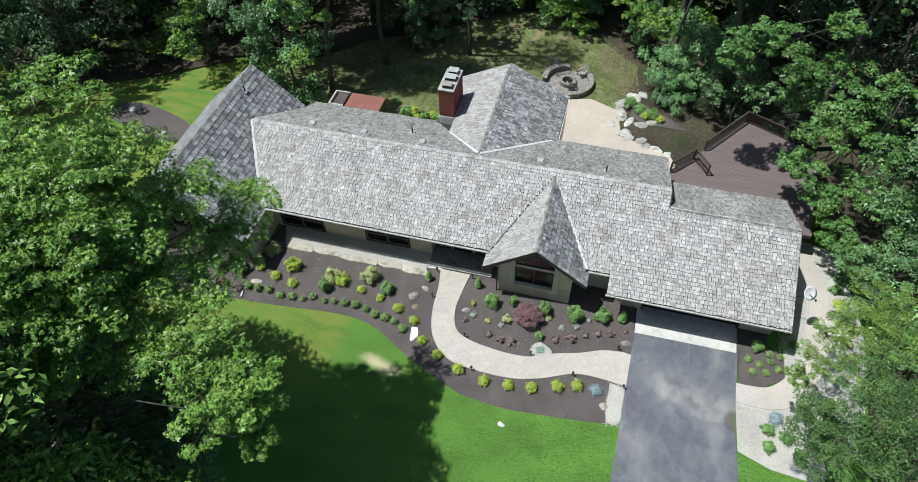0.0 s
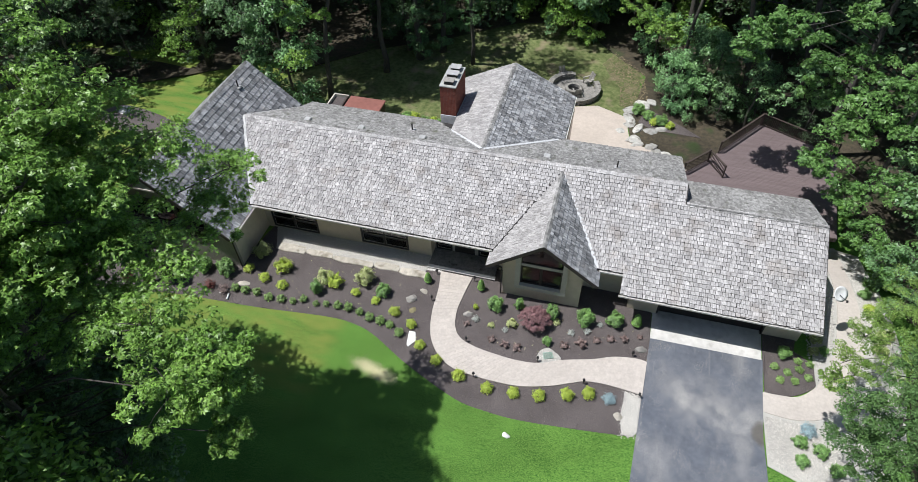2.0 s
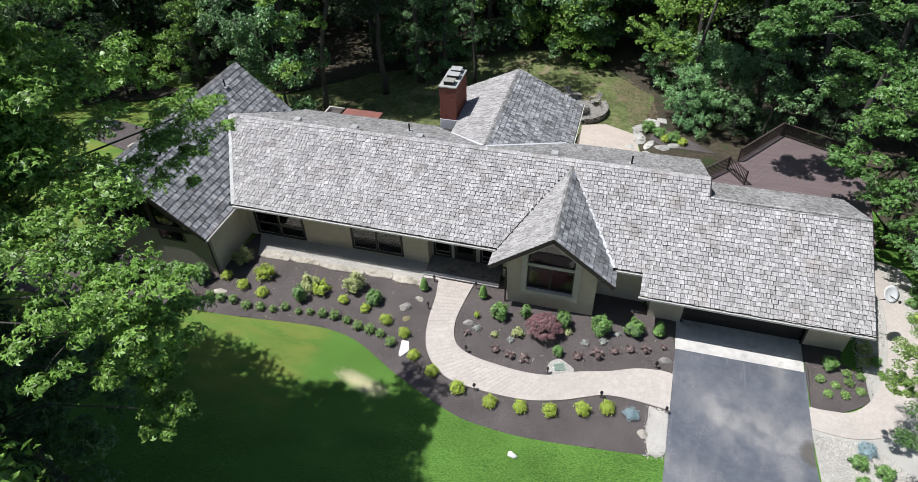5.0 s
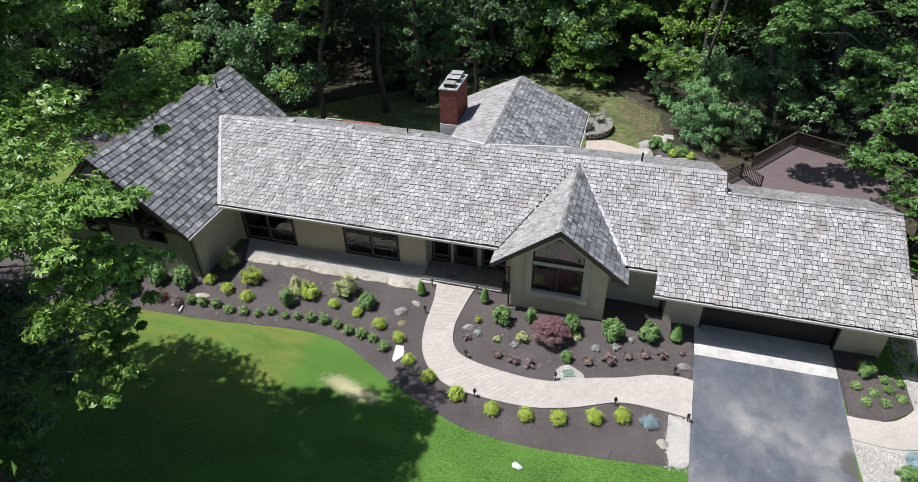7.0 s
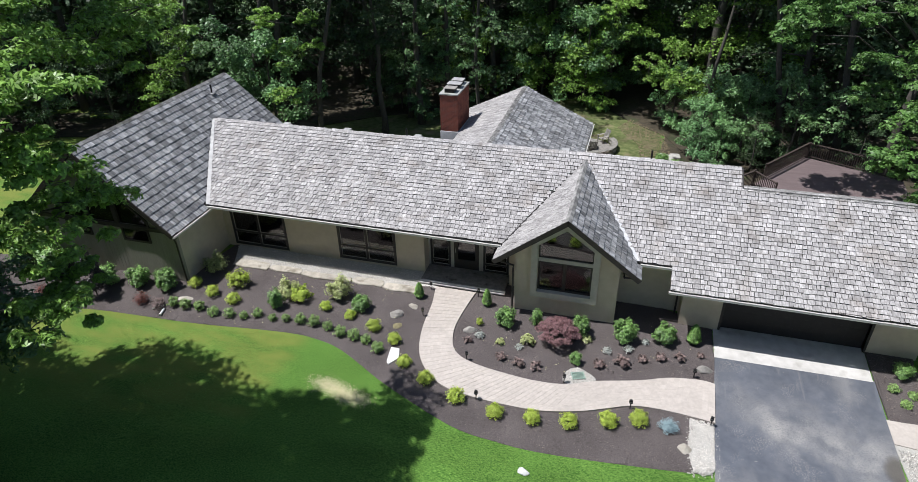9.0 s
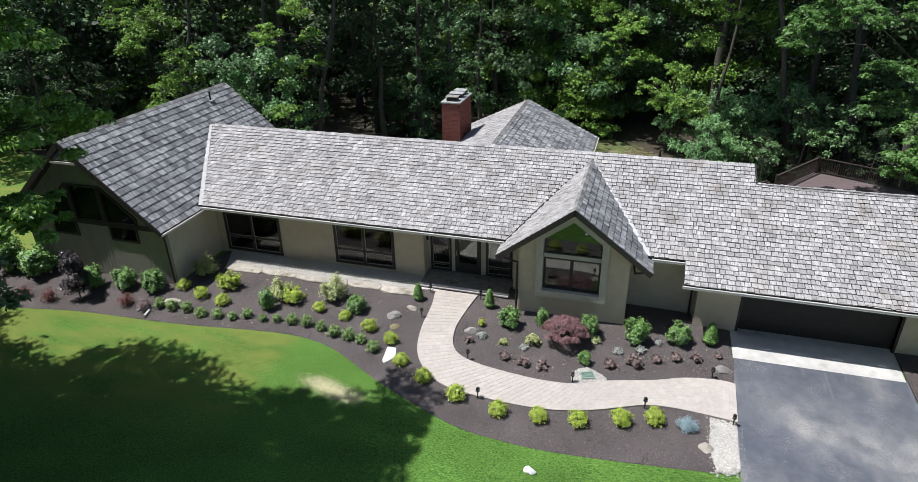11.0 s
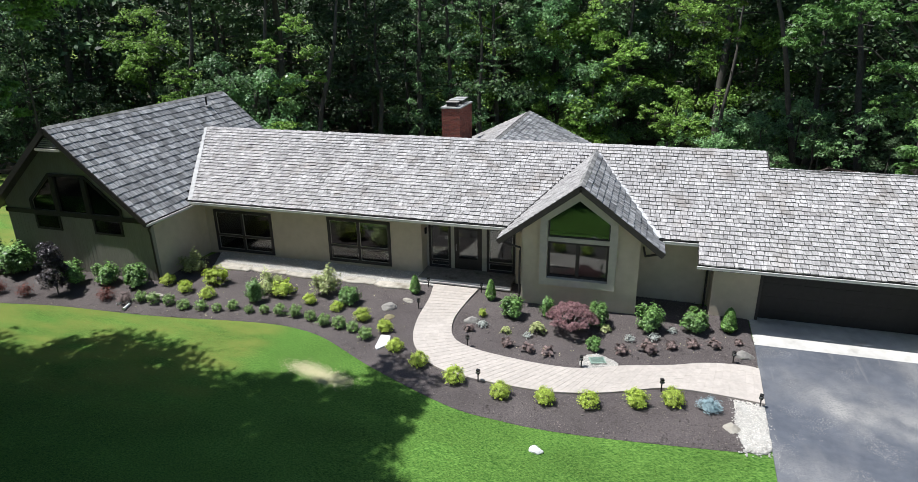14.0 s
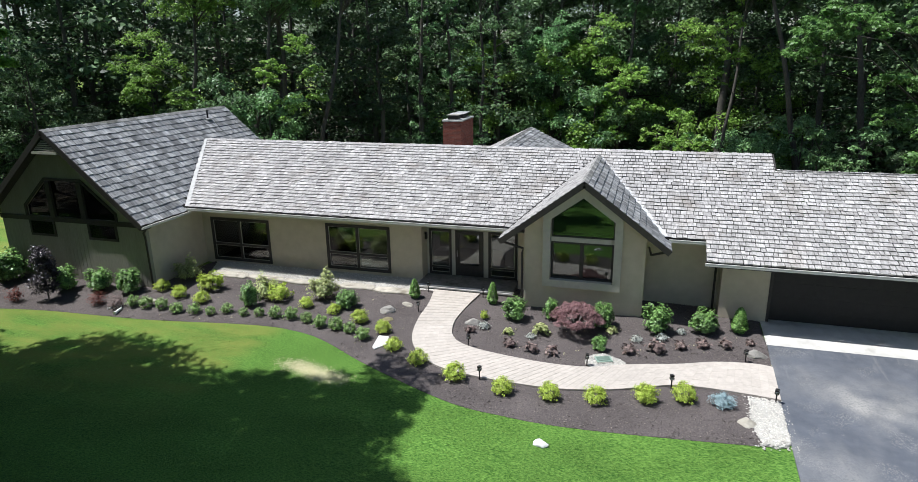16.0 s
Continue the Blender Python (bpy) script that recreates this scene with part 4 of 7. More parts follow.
def window(name, x0, x1, z0, z1, y, frame_w, cols, rails, material=TRIM_DARK, depth=0.10, label="", sill=True):
    """A framed window in an opening; cols and rails are the middle bars."""
    bb = Build()
    f = frame_w
    bb.box(x0 - 0.02, x1 + 0.02, y - 0.03, y + depth, z1 - f, z1 + 0.02)
    bb.box(x0 - 0.02, x1 + 0.02, y - 0.03, y + depth, z0 - 0.02, z0 + f)
    bb.box(x0 - 0.02, x0 + f, y - 0.03, y + depth, z0 + f, z1 - f)
    bb.box(x1 - f, x1 + 0.02, y - 0.03, y + depth, z0 + f, z1 - f)
    win = part(name, bb, material, house, label)
    xs = [x0 + f, *cols, x1 - f]
    zs = [z0 + f, *rails, z1 - f]
    for c in cols:
        part("mullion", Build().box(c - f * 0.55, c + f * 0.55, y - 0.02, y + depth, z0 + f, z1 - f), material, win)
    for r in rails:
        for i in range(len(xs) - 1):
            a0 = xs[i] + (f * 0.55 if i else 0)
            a1 = xs[i + 1] - (f * 0.55 if i < len(xs) - 2 else 0)
            part("window_rail", Build().box(a0, a1, y - 0.015, y + depth, r - f * 0.45, r + f * 0.45), material, win)
    for i in range(len(xs) - 1):
        for j in range(len(zs) - 1):
            a0, a1 = xs[i] + (f * 0.55 if i else 0), xs[i + 1] - (f * 0.55 if i < len(xs) - 2 else 0)
            c0, c1 = zs[j] + (f * 0.45 if j else 0), zs[j + 1] - (f * 0.45 if j < len(zs) - 2 else 0)
            p = part("pane", Build().box(a0, a1, y + 0.03, y + 0.036, c0, c1), GLASS, win)
            p.visible_shadow = False
            bead = Build()
            for q in ((a0, a1, c0, c0 + 0.02), (a0, a1, c1 - 0.02, c1), (a0, a0 + 0.02, c0 + 0.02, c1 - 0.02), (a1 - 0.02, a1, c0 + 0.02, c1 - 0.02)):
                bead.box(q[0], q[1], y + 0.005, y + 0.028, q[2], q[3])
            part("glazing_bead", bead, TRIM_GREY, win)
    return win


window("window", *W1, 25.2, 0.12, [-18.82], [1.12], label="dark-framed double window with low rail")
window("window", *W2, 25.2, 0.12, [-12.52], [1.14], label="dark-framed double window with low rail")
window("sidelight", *SL1, 25.9, 0.09, [], [0.62], label="glazed sidelight beside the door")
window("sidelight", *SL2, 25.9, 0.09, [], [0.72], label="glazed sidelight beside the door")


def front_door():
    x0, x1, z0, z1 = DR
    bb = Build()
    for q in ((x0, x1, z1 - 0.16, z1), (x0, x1, z0, z0 + 0.52), (x0, x0 + 0.2, z0 + 0.52, z1 - 0.16), (x1 - 0.2, x1, z0 + 0.52, z1 - 0.16)):
        bb.box(q[0], q[1], 25.86, 25.95, q[2], q[3])
    d = part("front_door", bb, TRIM_DARK, house, "dark panelled front door with a large oval-cut glass")
    p = part("door_glass", Build().box(x0 + 0.2, x1 - 0.2, 25.9, 25.91, z0 + 0.52, z1 - 0.16), GLASS, d)
    p.visible_shadow = False
    part("panel", Build().box(x0 + 0.25, x1 - 0.25, 25.845, 25.858, z0 + 0.1, z0 + 0.42), TRIM_DARK, d, bevel=0.005)
    part("handle", Build().tube([(x0 + 0.1, 25.86, z0 + 0.9), (x0 + 0.1, 25.80, z0 + 0.93), (x0 + 0.1, 25.80, z0 + 1.15), (x0 + 0.1, 25.86, z0 + 1.18)], [0.014] * 4, 8), STEEL, d, "brushed metal handle")


front_door()
part("wall_lamp", Build().box(-9.34, -9.24, 25.5, 25.62, 2.0, 2.3), IRON, house, bevel=0.02)

# front gable
GX0, GX1, GWY = -4.42, 0.2, 23.5


def gable_front(name, x0, x1, y, z0, apex_x, apex_z, slope, hole, material, thick=0.16):
    """A gable wall with an opening cut to an outline."""
    out = [(x0, z0), (x1, z0), (x1, apex_z - slope * abs(x1 - apex_x)), (apex_x, apex_z), (x0, apex_z - slope * abs(x0 - apex_x))]
    pts = [Vector(p) for p in out] + [Vector(p) for p in hole]
    k, h = len(out), len(hole)
    edges = [(i, (i + 1) % k) for i in range(k)] + [(k + i, k + (i + 1) % h) for i in range(h)]
    V, _, F, *_ = delaunay_2d_cdt(pts, edges, [], 1, 1e-5)
    bb = Build()
    for f in F:
        c = sum((V[i] for i in f), Vector((0, 0))) / len(f)
        if inside(c.x, c.y, hole):
            continue
        bb.face(*[(V[i].x, y, V[i].y) for i in f])
        bb.face(*[(V[i].x, y + thick, V[i].y) for i in reversed(f)])
    for loop in (out, hole):
        for (ax, az), (cx, cz) in zip(loop, loop[1:] + loop[:1]):
            bb.face((ax, y, az), (cx, y, cz), (cx, y + thick, cz), (ax, y + thick, az))
    me = bb.mesh(name)
    return part(name, me, material, house)


PENT = [(-3.36, 1.42), (-0.95, 1.42), (-0.95, 3.86), (-2.16, 4.74), (-3.36, 3.86)]
gable_front("gable_wall", GX0, GX1, GWY, -0.3, BX, BZ - 0.17, BS, PENT, STUCCO)
for x in (GX0, GX1 - 0.16):
    part("gable_side_wall", Build().box(x, x + 0.16, GWY + 0.16, 25.2, -0.3, 3.2), STUCCO, house)


def siding_grooves(x0, x1, y, ztop, step=0.2, skip=()):
    """Thin battens of vertical board siding."""
    x = x0 + step
    while x < x1:
        if not any(a < x < c for a, c in skip):
            part("siding_batten", Build().box(x - 0.008, x + 0.008, y - 0.008, y, -0.2, ztop(x)), SIDING, house)
        x += step




def outline_frame(name, pts, y, w, depth, material, parent, label=""):
    """A frame of mitred boards round an outline in an upright plane."""
    n = len(pts)
    cx = sum(p[0] for p in pts) / n
    cz = sum(p[1] for p in pts) / n
    offs = []
    for i in range(n):
        a, b0, c = (Vector(pts[(i + j) % n]) for j in (-1, 0, 1))
        d0, d1 = (b0 - a).normalized(), (c - b0).normalized()
        n0, n1 = Vector((d0.y, -d0.x)), Vector((d1.y, -d1.x))
        m = (n0 + n1)
        m = m / max(m.dot(n0), 0.2)
        offs.append(b0 + m * w)
    bb = Build()
    for i in range(n):
        j = (i + 1) % n
        q = [pts[i], pts[j], tuple(offs[j]), tuple(offs[i])]
        s = len(bb.v)
        bb.v += [(x, y, z) for x, z in q] + [(x, y - depth, z) for x, z in q]
        bb.f += [(s, s + 1, s + 2, s + 3), (s + 7, s + 6, s + 5, s + 4)] + [(s + k, s + 4 + k, s + 4 + (k + 1) % 4, s + (k + 1) % 4) for k in range(4)]
    return part(name, bb, material, parent, label)


gw = outline_frame("gable_window", PENT, GWY + 0.02, 0.29, 0.26, TRIM_GREY, house, "tall pentagonal window in a deep taupe surround")
outline_frame("window_frame", [(-3.27, 1.50), (-1.04, 1.50), (-1.04, 2.86), (-3.27, 2.86)], GWY + 0.10, 0.08, 0.10, TRIM_DARK, gw)
outline_frame("window_frame", [(-3.30, 3.17), (-1.01, 3.17), (-1.01, 3.84), (-2.16, 4.67), (-3.30, 3.84)], GWY + 0.10, 0.05, 0.08, TRIM_DARK, gw)
part("transom", Build().box(-3.36, -0.95, GWY - 0.02, GWY + 0.12, 2.94, 3.12), TRIM_GREY, gw)
part("mullion", Build().box(-2.24, -2.10, GWY - 0.01, GWY + 0.09, 1.50, 2.86), TRIM_DARK, gw)
for a0, a1 in ((-3.27, -2.24), (-2.10, -1.04)):
    p = part("pane", Build().box(a0, a1, GWY + 0.06, GWY + 0.066, 1.50, 2.86), GLASS, gw)
    p.visible_shadow = False
bb = Build()
pp = [(-3.30, 3.17), (-1.01, 3.17), (-1.01, 3.84), (-2.16, 4.67), (-3.30, 3.84)]
bb.face(*[(x, GWY + 0.06, z) for x, z in pp])
bb.face(*[(x, GWY + 0.066, z) for x, z in reversed(pp)])
p = part("pane", bb, GLASS, gw)
p.visible_shadow = False
part("gable_soffit", Build().slab([(BX, BY0 + 0.05, BZ - 0.16), (BX + BHW, BY0 + 0.05, BZ - 0.16 - BS * BHW), (BX + BHW, GWY, BZ - 0.16 - BS * BHW), (BX, GWY, BZ - 0.16)], (BS, 0, 1), 0.02), TRIM_GREY, house)
part("gable_soffit", Build().slab([(BX, BY0 + 0.05, BZ - 0.16), (BX - BHW, BY0 + 0.05, BZ - 0.16 - BS * BHW), (BX - BHW, GWY, BZ - 0.16 - BS * BHW), (BX, GWY, BZ - 0.16)], (-BS, 0, 1), 0.02), TRIM_GREY, house)

# wing
WFY = 21.5
PW = [(-27.5, 3.05), (-22.45, 3.05), (-22.45, 3.35), (-24.1, 4.75), (-26.1, 4.75), (-27.5, 3.5)]
gable_front("wing_front_wall", -29.2, -20.9, WFY, -0.5, WX, WZ - 0.2, WS, PW, SIDING)
wall("wing_side_wall", "y", -21.06, 21.66, 25.2, -0.4, 3.1, [], STUCCO, 0.16)
wall("wing_left_wall", "y", -29.2, 21.66, 33.3, -2.0, 3.6, [(24, 26, 0.8, 2.3)], SIDING, 0.16)
gable_front("wing_rear_wall", -29.2, -20.9, 33.2, -2.5, WX, WZ - 0.2, WS, [(-27, 0.9), (-24, 0.9), (-24, 2.6), (-27, 2.6)], SIDING)
siding_grooves(-29.2, -20.9, WFY, lambda x: 2.7, 0.22, ((-27.75, -25.8), (-24.25, -22.2)))
ww = outline_frame("wing_window", PW, WFY + 0.02, 0.12, 0.08, TRIM_DARK, house, "wide six-sided attic-shaped window in dark trim")
for x in (-26.0, -24.2):
    part("mullion", Build().box(x - 0.13, x + 0.13, WFY - 0.06, WFY + 0.06, 3.05, 4.72), TRIM_DARK, ww)
bb = Build()
bb.face(*[(x, WFY + 0.05, z) for x, z in PW])
bb.face(*[(x, WFY + 0.056, z) for x, z in reversed(PW)])
p = part("pane", bb, GLASS, ww)
p.visible_shadow = False
part("trim_band", Build().box(-29.25, -20.85, WFY - 0.05, WFY, 2.82, 3.04), TRIM_DARK, house, "dark horizontal timber band")
for x0, x1 in ((-27.5, -26.0), (-24.08, -22.45)):
    f = outline_frame("wing_low_window", [(x0 + 0.1, 2.2), (x1 - 0.1, 2.2), (x1 - 0.1, 2.8), (x0 + 0.1, 2.8)], WFY - 0.005, 0.10, 0.06, TRIM_DARK, house, "small low window in dark trim")
    part("pane", Build().box(x0 + 0.1, x1 - 0.1, WFY - 0.03, WFY - 0.02, 2.2, 2.8), GLASS, f)
    # flat dark plate on the uncut wall, standing in for an unlit room
    part("recess", Build().box(x0 + 0.1, x1 - 0.1, WFY - 0.012, WFY - 0.004, 2.2, 2.8), TRIM_DARK, f)
bb = Build()
bb.slab([(-25.9, WY0 + 0.1, 6.15), (-24.62, WY0 + 0.1, 6.15), (-25.1, WY0 + 0.1, 6.7), (-25.4, WY0 + 0.1, 6.7)], (0, -1, 0), 0.05)
vent = part("gable_vent", bb, TRIM_DARK, house)
for i in range(5):
    z = 6.2 + i * 0.09
    hw = 0.58 - i * 0.11
    part("louvre", Build().slab([(-25.26 - hw, WY0 + 0.05, z), (-25.26 + hw, WY0 + 0.05, z), (-25.26 + hw, WY0 + 0.1, z + 0.05), (-25.26 - hw, WY0 + 0.1, z + 0.05)], (0, -0.7, 0.7), 0.01), TRIM_GREY, vent)
part("vent_sill", Build().box(-25.95, -24.55, WY0 + 0.0, WY0 + 0.12, 6.02, 6.13), TRIM_GREY, house)


def downspout(pts):
    return part("downspout", Build().tube(pts, [0.045] * len(pts), 8), TRIM_DARK, house, "dark metal downspout")


downspout([(WE_R + 0.05, 21.25, zw - 0.15), (-20.85, 21.3, zw - 0.4), (-20.85, 21.36, zw - 0.6), (-20.85, 21.38, 0.05)])
downspout([(BX - BHW + 0.1, 23.2, 2.85), (GX0 - 0.02, 23.35, 2.6), (GX0 - 0.06, 23.42, 2.4), (GX0 - 0.06, 23.42, 0.1)])
downspout([(2.75, 24.3, 2.4), (2.84, 24.6, 2.2), (2.84, 24.9, 2.0), (2.84, 24.9, 0.1)])
downspout([(BX + BHW - 0.1, 23.2, 2.9), (0.4, 23.5, 2.65), (0.32, 24.6, 2.6)])

pendant = part("pendant_lamp", Build().lathe([(0.20, 0.0), (0.19, 0.03), (0.08, 0.12), (0.03, 0.15)], (-1.75, 24.6, 3.05), 20), WHITE_PAINT, house, "white pendant lamp inside the gable window")
part("cord", Build().tube([(-1.75, 24.6, 3.2), (-1.75, 24.6, 4.6)], [0.008, 0.008], 6), IRON, pendant)

# garage
GDX0, GDX1 = 4.77, 10.45
wall("garage_front_wall", "x", 24.2, 3.0, 12.45, -0.3, 2.75, [(GDX0, GDX1, -0.3, 2.25)], STUCCO)
wall("garage_side_wall", "y", 3.0, 24.36, 25.2, -0.3, 2.9, [], STUCCO, 0.16)
wall("garage_end_wall", "y", 12.29, 24.36, 32.0, -1.5, 2.75, [], STUCCO, 0.16)
gd = part("garage_door", Build().box(GDX0, GDX1, 24.42, 24.45, 0.0, 2.25), GARAGE, house, "dark brown sectional garage door")
for j in range(4):
    for i in range(8):
        w = (GDX1 - GDX0) / 8
        part("panel", Build().box(GDX0 + i * w + 0.06, GDX0 + (i + 1) * w - 0.06, 24.412, 24.42, 0.06 + j * 0.56, 0.54 + j * 0.56), GARAGE, gd, bevel=0.003)
part("garage_trim", Build().box(GDX0 - 0.1, GDX0, 24.17, 24.42, 0.0, 2.3).box(GDX1, GDX1 + 0.1, 24.17, 24.42, 0.0, 2.3).box(GDX0, GDX1, 24.17, 24.42, 2.2, 2.3), TRIM_DARK, house)
part("flood_lamp", Build().box(3.3, 3.55, 24.0, 24.2, 2.3, 2.42), IRON, house, bevel=0.02)
end = Build().slab([(12.4, GEY + 1.3, 2.7), (12.4, GRY, GRZ - 0.16), (12.4, 32.0, gz + 0.1), (12.4, 24.3, 2.7)], (1, 0, 0), 0.1)
part("garage_gable", end, STUCCO, house)

# rear walls, floor
wall("rear_wall", "x", 34.5, -21.0, 5.0, -2.6, 3.0, [(-20, -17, 0.5, 2.4), (-16, -13, 0.5, 2.4), (-1.5, 3, 0.5, 2.4)], STUCCO, 0.16)
wall("east_wall", "y", 4.85, 28.6, 34.5, -2.6, 3.2, [], STUCCO, 0.15)
wall("garage_rear_wall", "x", 32.0, 5.0, 12.45, -2.6, 3.3, [], STUCCO, 0.16)
wall("rear_wing_wall", "y", -3.3, 34.66, 40.0, -2.6, 3.2, [(36, 39, -1.8, 2.3)], STUCCO, 0.16)
wall("rear_wing_wall", "y", -11.4, 37.6, 40.0, -2.6, 3.2, [], STUCCO, 0.16)
wall("rear_wing_wall", "x", 40.0, -11.4, -3.14, -2.6, 3.2, [(-9, -5.5, -1.5, 2.2)], STUCCO, 0.16)
part("rear_gable_wall", Build().slab([(-11.6, 40.1, 3.1), (-3.1, 40.1, 3.1), (KX, 40.1, KZ - 0.14)], (0, 1, 0), 0.1), STUCCO, house)
part("step_gable", Build().slab([(X1 - 0.08, GRY - 0.3, 3.0), (X1 - 0.08, GRY - 0.3, GRZ - 0.3), (X1 - 0.08, RY, RZ - 0.12), (X1 - 0.08, REY, main_z(REY) - 0.12), (X1 - 0.08, REY, 2.7)], (1, 0, 0), 0.06), TRIM_DARK, house)
part("interior_floor", Build().box(-29.0, 12.2, 25.4, 34.4, 0.1, FLOOR - 0.02), INFLOOR, house)
part("wing_floor", Build().box(-29.0, -21.1, 21.7, 25.4, 0.1, FLOOR - 0.02), INFLOOR, house)
part("gable_room_floor", Build().box(-4.2, 0.0, 23.7, 25.4, 0.1, FLOOR - 0.02), INFLOOR, house)
part("partition", Build().box(-20.8, 2.7, 30.0, 30.15, FLOOR, 2.75), INTERIOR, house)
part("partition", Build().box(-10.3, -10.15, 25.4, 30.0, FLOOR, 2.75), INTERIOR, house)
part("partition", Build().box(-4.3, -4.15, 25.4, 30.0, FLOOR, 2.75), INTERIOR, house)
part("ceiling", Build().box(-20.8, -4.5, 25.4, 34.4, 2.75, 2.85), INTERIOR, house)
part("wing_attic_floor", Build().box(-29.0, -21.1, 22.5, 33.0, 2.75, 2.85), INTERIOR, house)

# chimney
CX0, CX1, CY0, CY1, CZ0, CZ1 = -11.52, -10.42, 35.05, 37.6, 2.6, 6.2
chimney = part("chimney", Build().box(CX0 + 0.012, CX1 - 0.012, CY0 + 0.012, CY1 - 0.012, -2.5, CZ1), MORTAR, house, "red brick chimney with a pale concrete cap")
bb = Build()
row = 0
z = 3.95
while z < CZ1 - 0.02:
    for (a0, a1, horiz, fixed) in ((CX0, CX1, True, CY0), (CX0, CX1, True, CY1), (CY0, CY1, False, CX0), (CY0, CY1, False, CX1)):
        u = a0 - (0.1 if row % 2 else 0)
        while u < a1:
            s0, s1 = max(u, a0), min(u + 0.203, a1)
            if s1 - s0 > 0.03:
                o = rng.uniform(-0.003, 0.003)
                if horiz:
                    bb.box(s0 + 0.004, s1 - 0.004, fixed - 0.004 + o, fixed + 0.016, z + 0.005, z + 0.067) if fixed == CY0 else bb.box(s0 + 0.004, s1 - 0.004, fixed - 0.016, fixed + 0.004 + o, z + 0.005, z + 0.067)
                else:
                    bb.box(fixed - 0.004 + o, fixed + 0.016, s0 + 0.004, s1 - 0.004, z + 0.005, z + 0.067) if fixed == CX0 else bb.box(fixed - 0.016, fixed + 0.004 + o, s0 + 0.004, s1 - 0.004, z + 0.005, z + 0.067)
            u += 0.213
    z += 0.075
    row += 1
part("bricks", bb, BRICK, chimney, "courses of red brick", kind="stuff")
part("chimney_flashing", Build().box(CX0 - 0.03, CX1 + 0.03, CY0 - 0.03, CY1 + 0.03, 2.9, 3.93), PALE_FLASH, chimney, "white painted base flashing", bevel=0.01)
part("chimney_cap", Build().box(CX0 - 0.05, CX1 + 0.05, CY0 - 0.05, CY1 + 0.05, CZ1, CZ1 + 0.10), CAPSTONE, chimney, bevel=0.02)
for i, (y, s) in enumerate(((35.5, 0.3), (36.4, 0.36), (37.2, 0.3))):
    fl = part("flue", Build().box(-10.97 - s, -10.97 + s, y - 0.28, y + 0.28, CZ1 + 0.1, CZ1 + 0.28), IRON, chimney)
    part("flue_lid", Build().box(-10.97 - s - 0.08, -10.97 + s + 0.08, y - 0.3, y + 0.3, CZ1 + 0.34, CZ1 + 0.37), FLASH if i else STONE, fl, "grey metal flue lid", bevel=0.01)
    for dx in (-s, s):
        part("lid_post", Build().box(-10.97 + dx - 0.02, -10.97 + dx + 0.02, y - 0.02, y + 0.02, CZ1 + 0.28, CZ1 + 0.34), IRON, fl)

# roof fittings
for x, y in ((-19.5, 30.66), (-15.63, 30.6), (-11.39, 30.55), (-3.3, 30.7)):
    part("roof_vent", Build().box(x - 0.21, x + 0.21, y - 0.19, y + 0.19, main_z(y) - 0.06, main_z(y) + 0.18), FLASH, house, bevel=0.03)
for x, y, z in ((-12.6, 32.0, main_z(32.0)), (-24.65, 31.3, 6.5), (0.99, 30.74, main_z(30.74))):
    vp = part("vent_pipe", Build().tube([(x, y, z - 0.05), (x, y, z + 0.55)], [0.05, 0.05], 10), IRON, house)
    part("pipe_flashing", Build().box(x - 0.18, x + 0.18, y - 0.2, y + 0.2, z - 0.02, z + 0.07), FLASH, vp, bevel=0.02)


# ---- pavers of the walkway ----
def lay_pavers():
    """Rows of rectangular pavers that follow the curve of the walk."""
    def along(line, s):
        seg = [math.dist(a, c) for a, c in zip(line, line[1:])]
        want = s * sum(seg)
        for (a, c), d in zip(zip(line, line[1:]), seg):
            if want <= d:
                t = want / d
                return a[0] + (c[0] - a[0]) * t, a[1] + (c[1] - a[1]) * t
            want -= d
        return line[-1]
    r = random.Random(4)
    rows = 68
    cuts = [i / rows for i in range(rows + 1)]
    for i in range(rows):
        la, lb = along(WALK_L, cuts[i]), along(WALK_L, cuts[i + 1])
        ra, rb = along(WALK_R, cuts[i]), along(WALK_R, cuts[i + 1])
        ws = [r.uniform(0.7, 1.4) for _ in range(5 if i % 2 else 4)]
        tot = sum(ws)
        u = 0
        for wd in ws:
            u0, u1 = u / tot, (u + wd) / tot
            u += wd
            g = 0.002
            q = []
            for (a, c), uu in (((la, ra), u0), ((la, ra), u1), ((lb, rb), u1), ((lb, rb), u0)):
                q.append(Vector((a[0] + (c[0] - a[0]) * uu, a[1] + (c[1] - a[1]) * uu)))
            ctr = sum(q, Vector((0, 0))) / 4
            q = [p + (ctr - p).normalized() * g * 1.4 for p in q]
            z = height(ctr.x, ctr.y)
            top = z + 0.102 + r.uniform(-0.001, 0.001)
            bb = Build()
            bb.v = [(p.x, p.y, z + 0.05) for p in q] + [(p.x, p.y, top - 0.003) for p in q] + [tuple(p + (ctr - p).normalized() * 0.005) + (top,) for p in q]
            bb.f = [(8, 9, 10, 11)] + [(s + k, s + (k + 1) % 4, s + 4 + (k + 1) % 4, s + 4 + k) for s in (0, 4) for k in range(4)]
            me = bb.mesh("paver")
            me.materials.append(PAVER)
            ob = new("paver", me)
            ob.parent = walkway


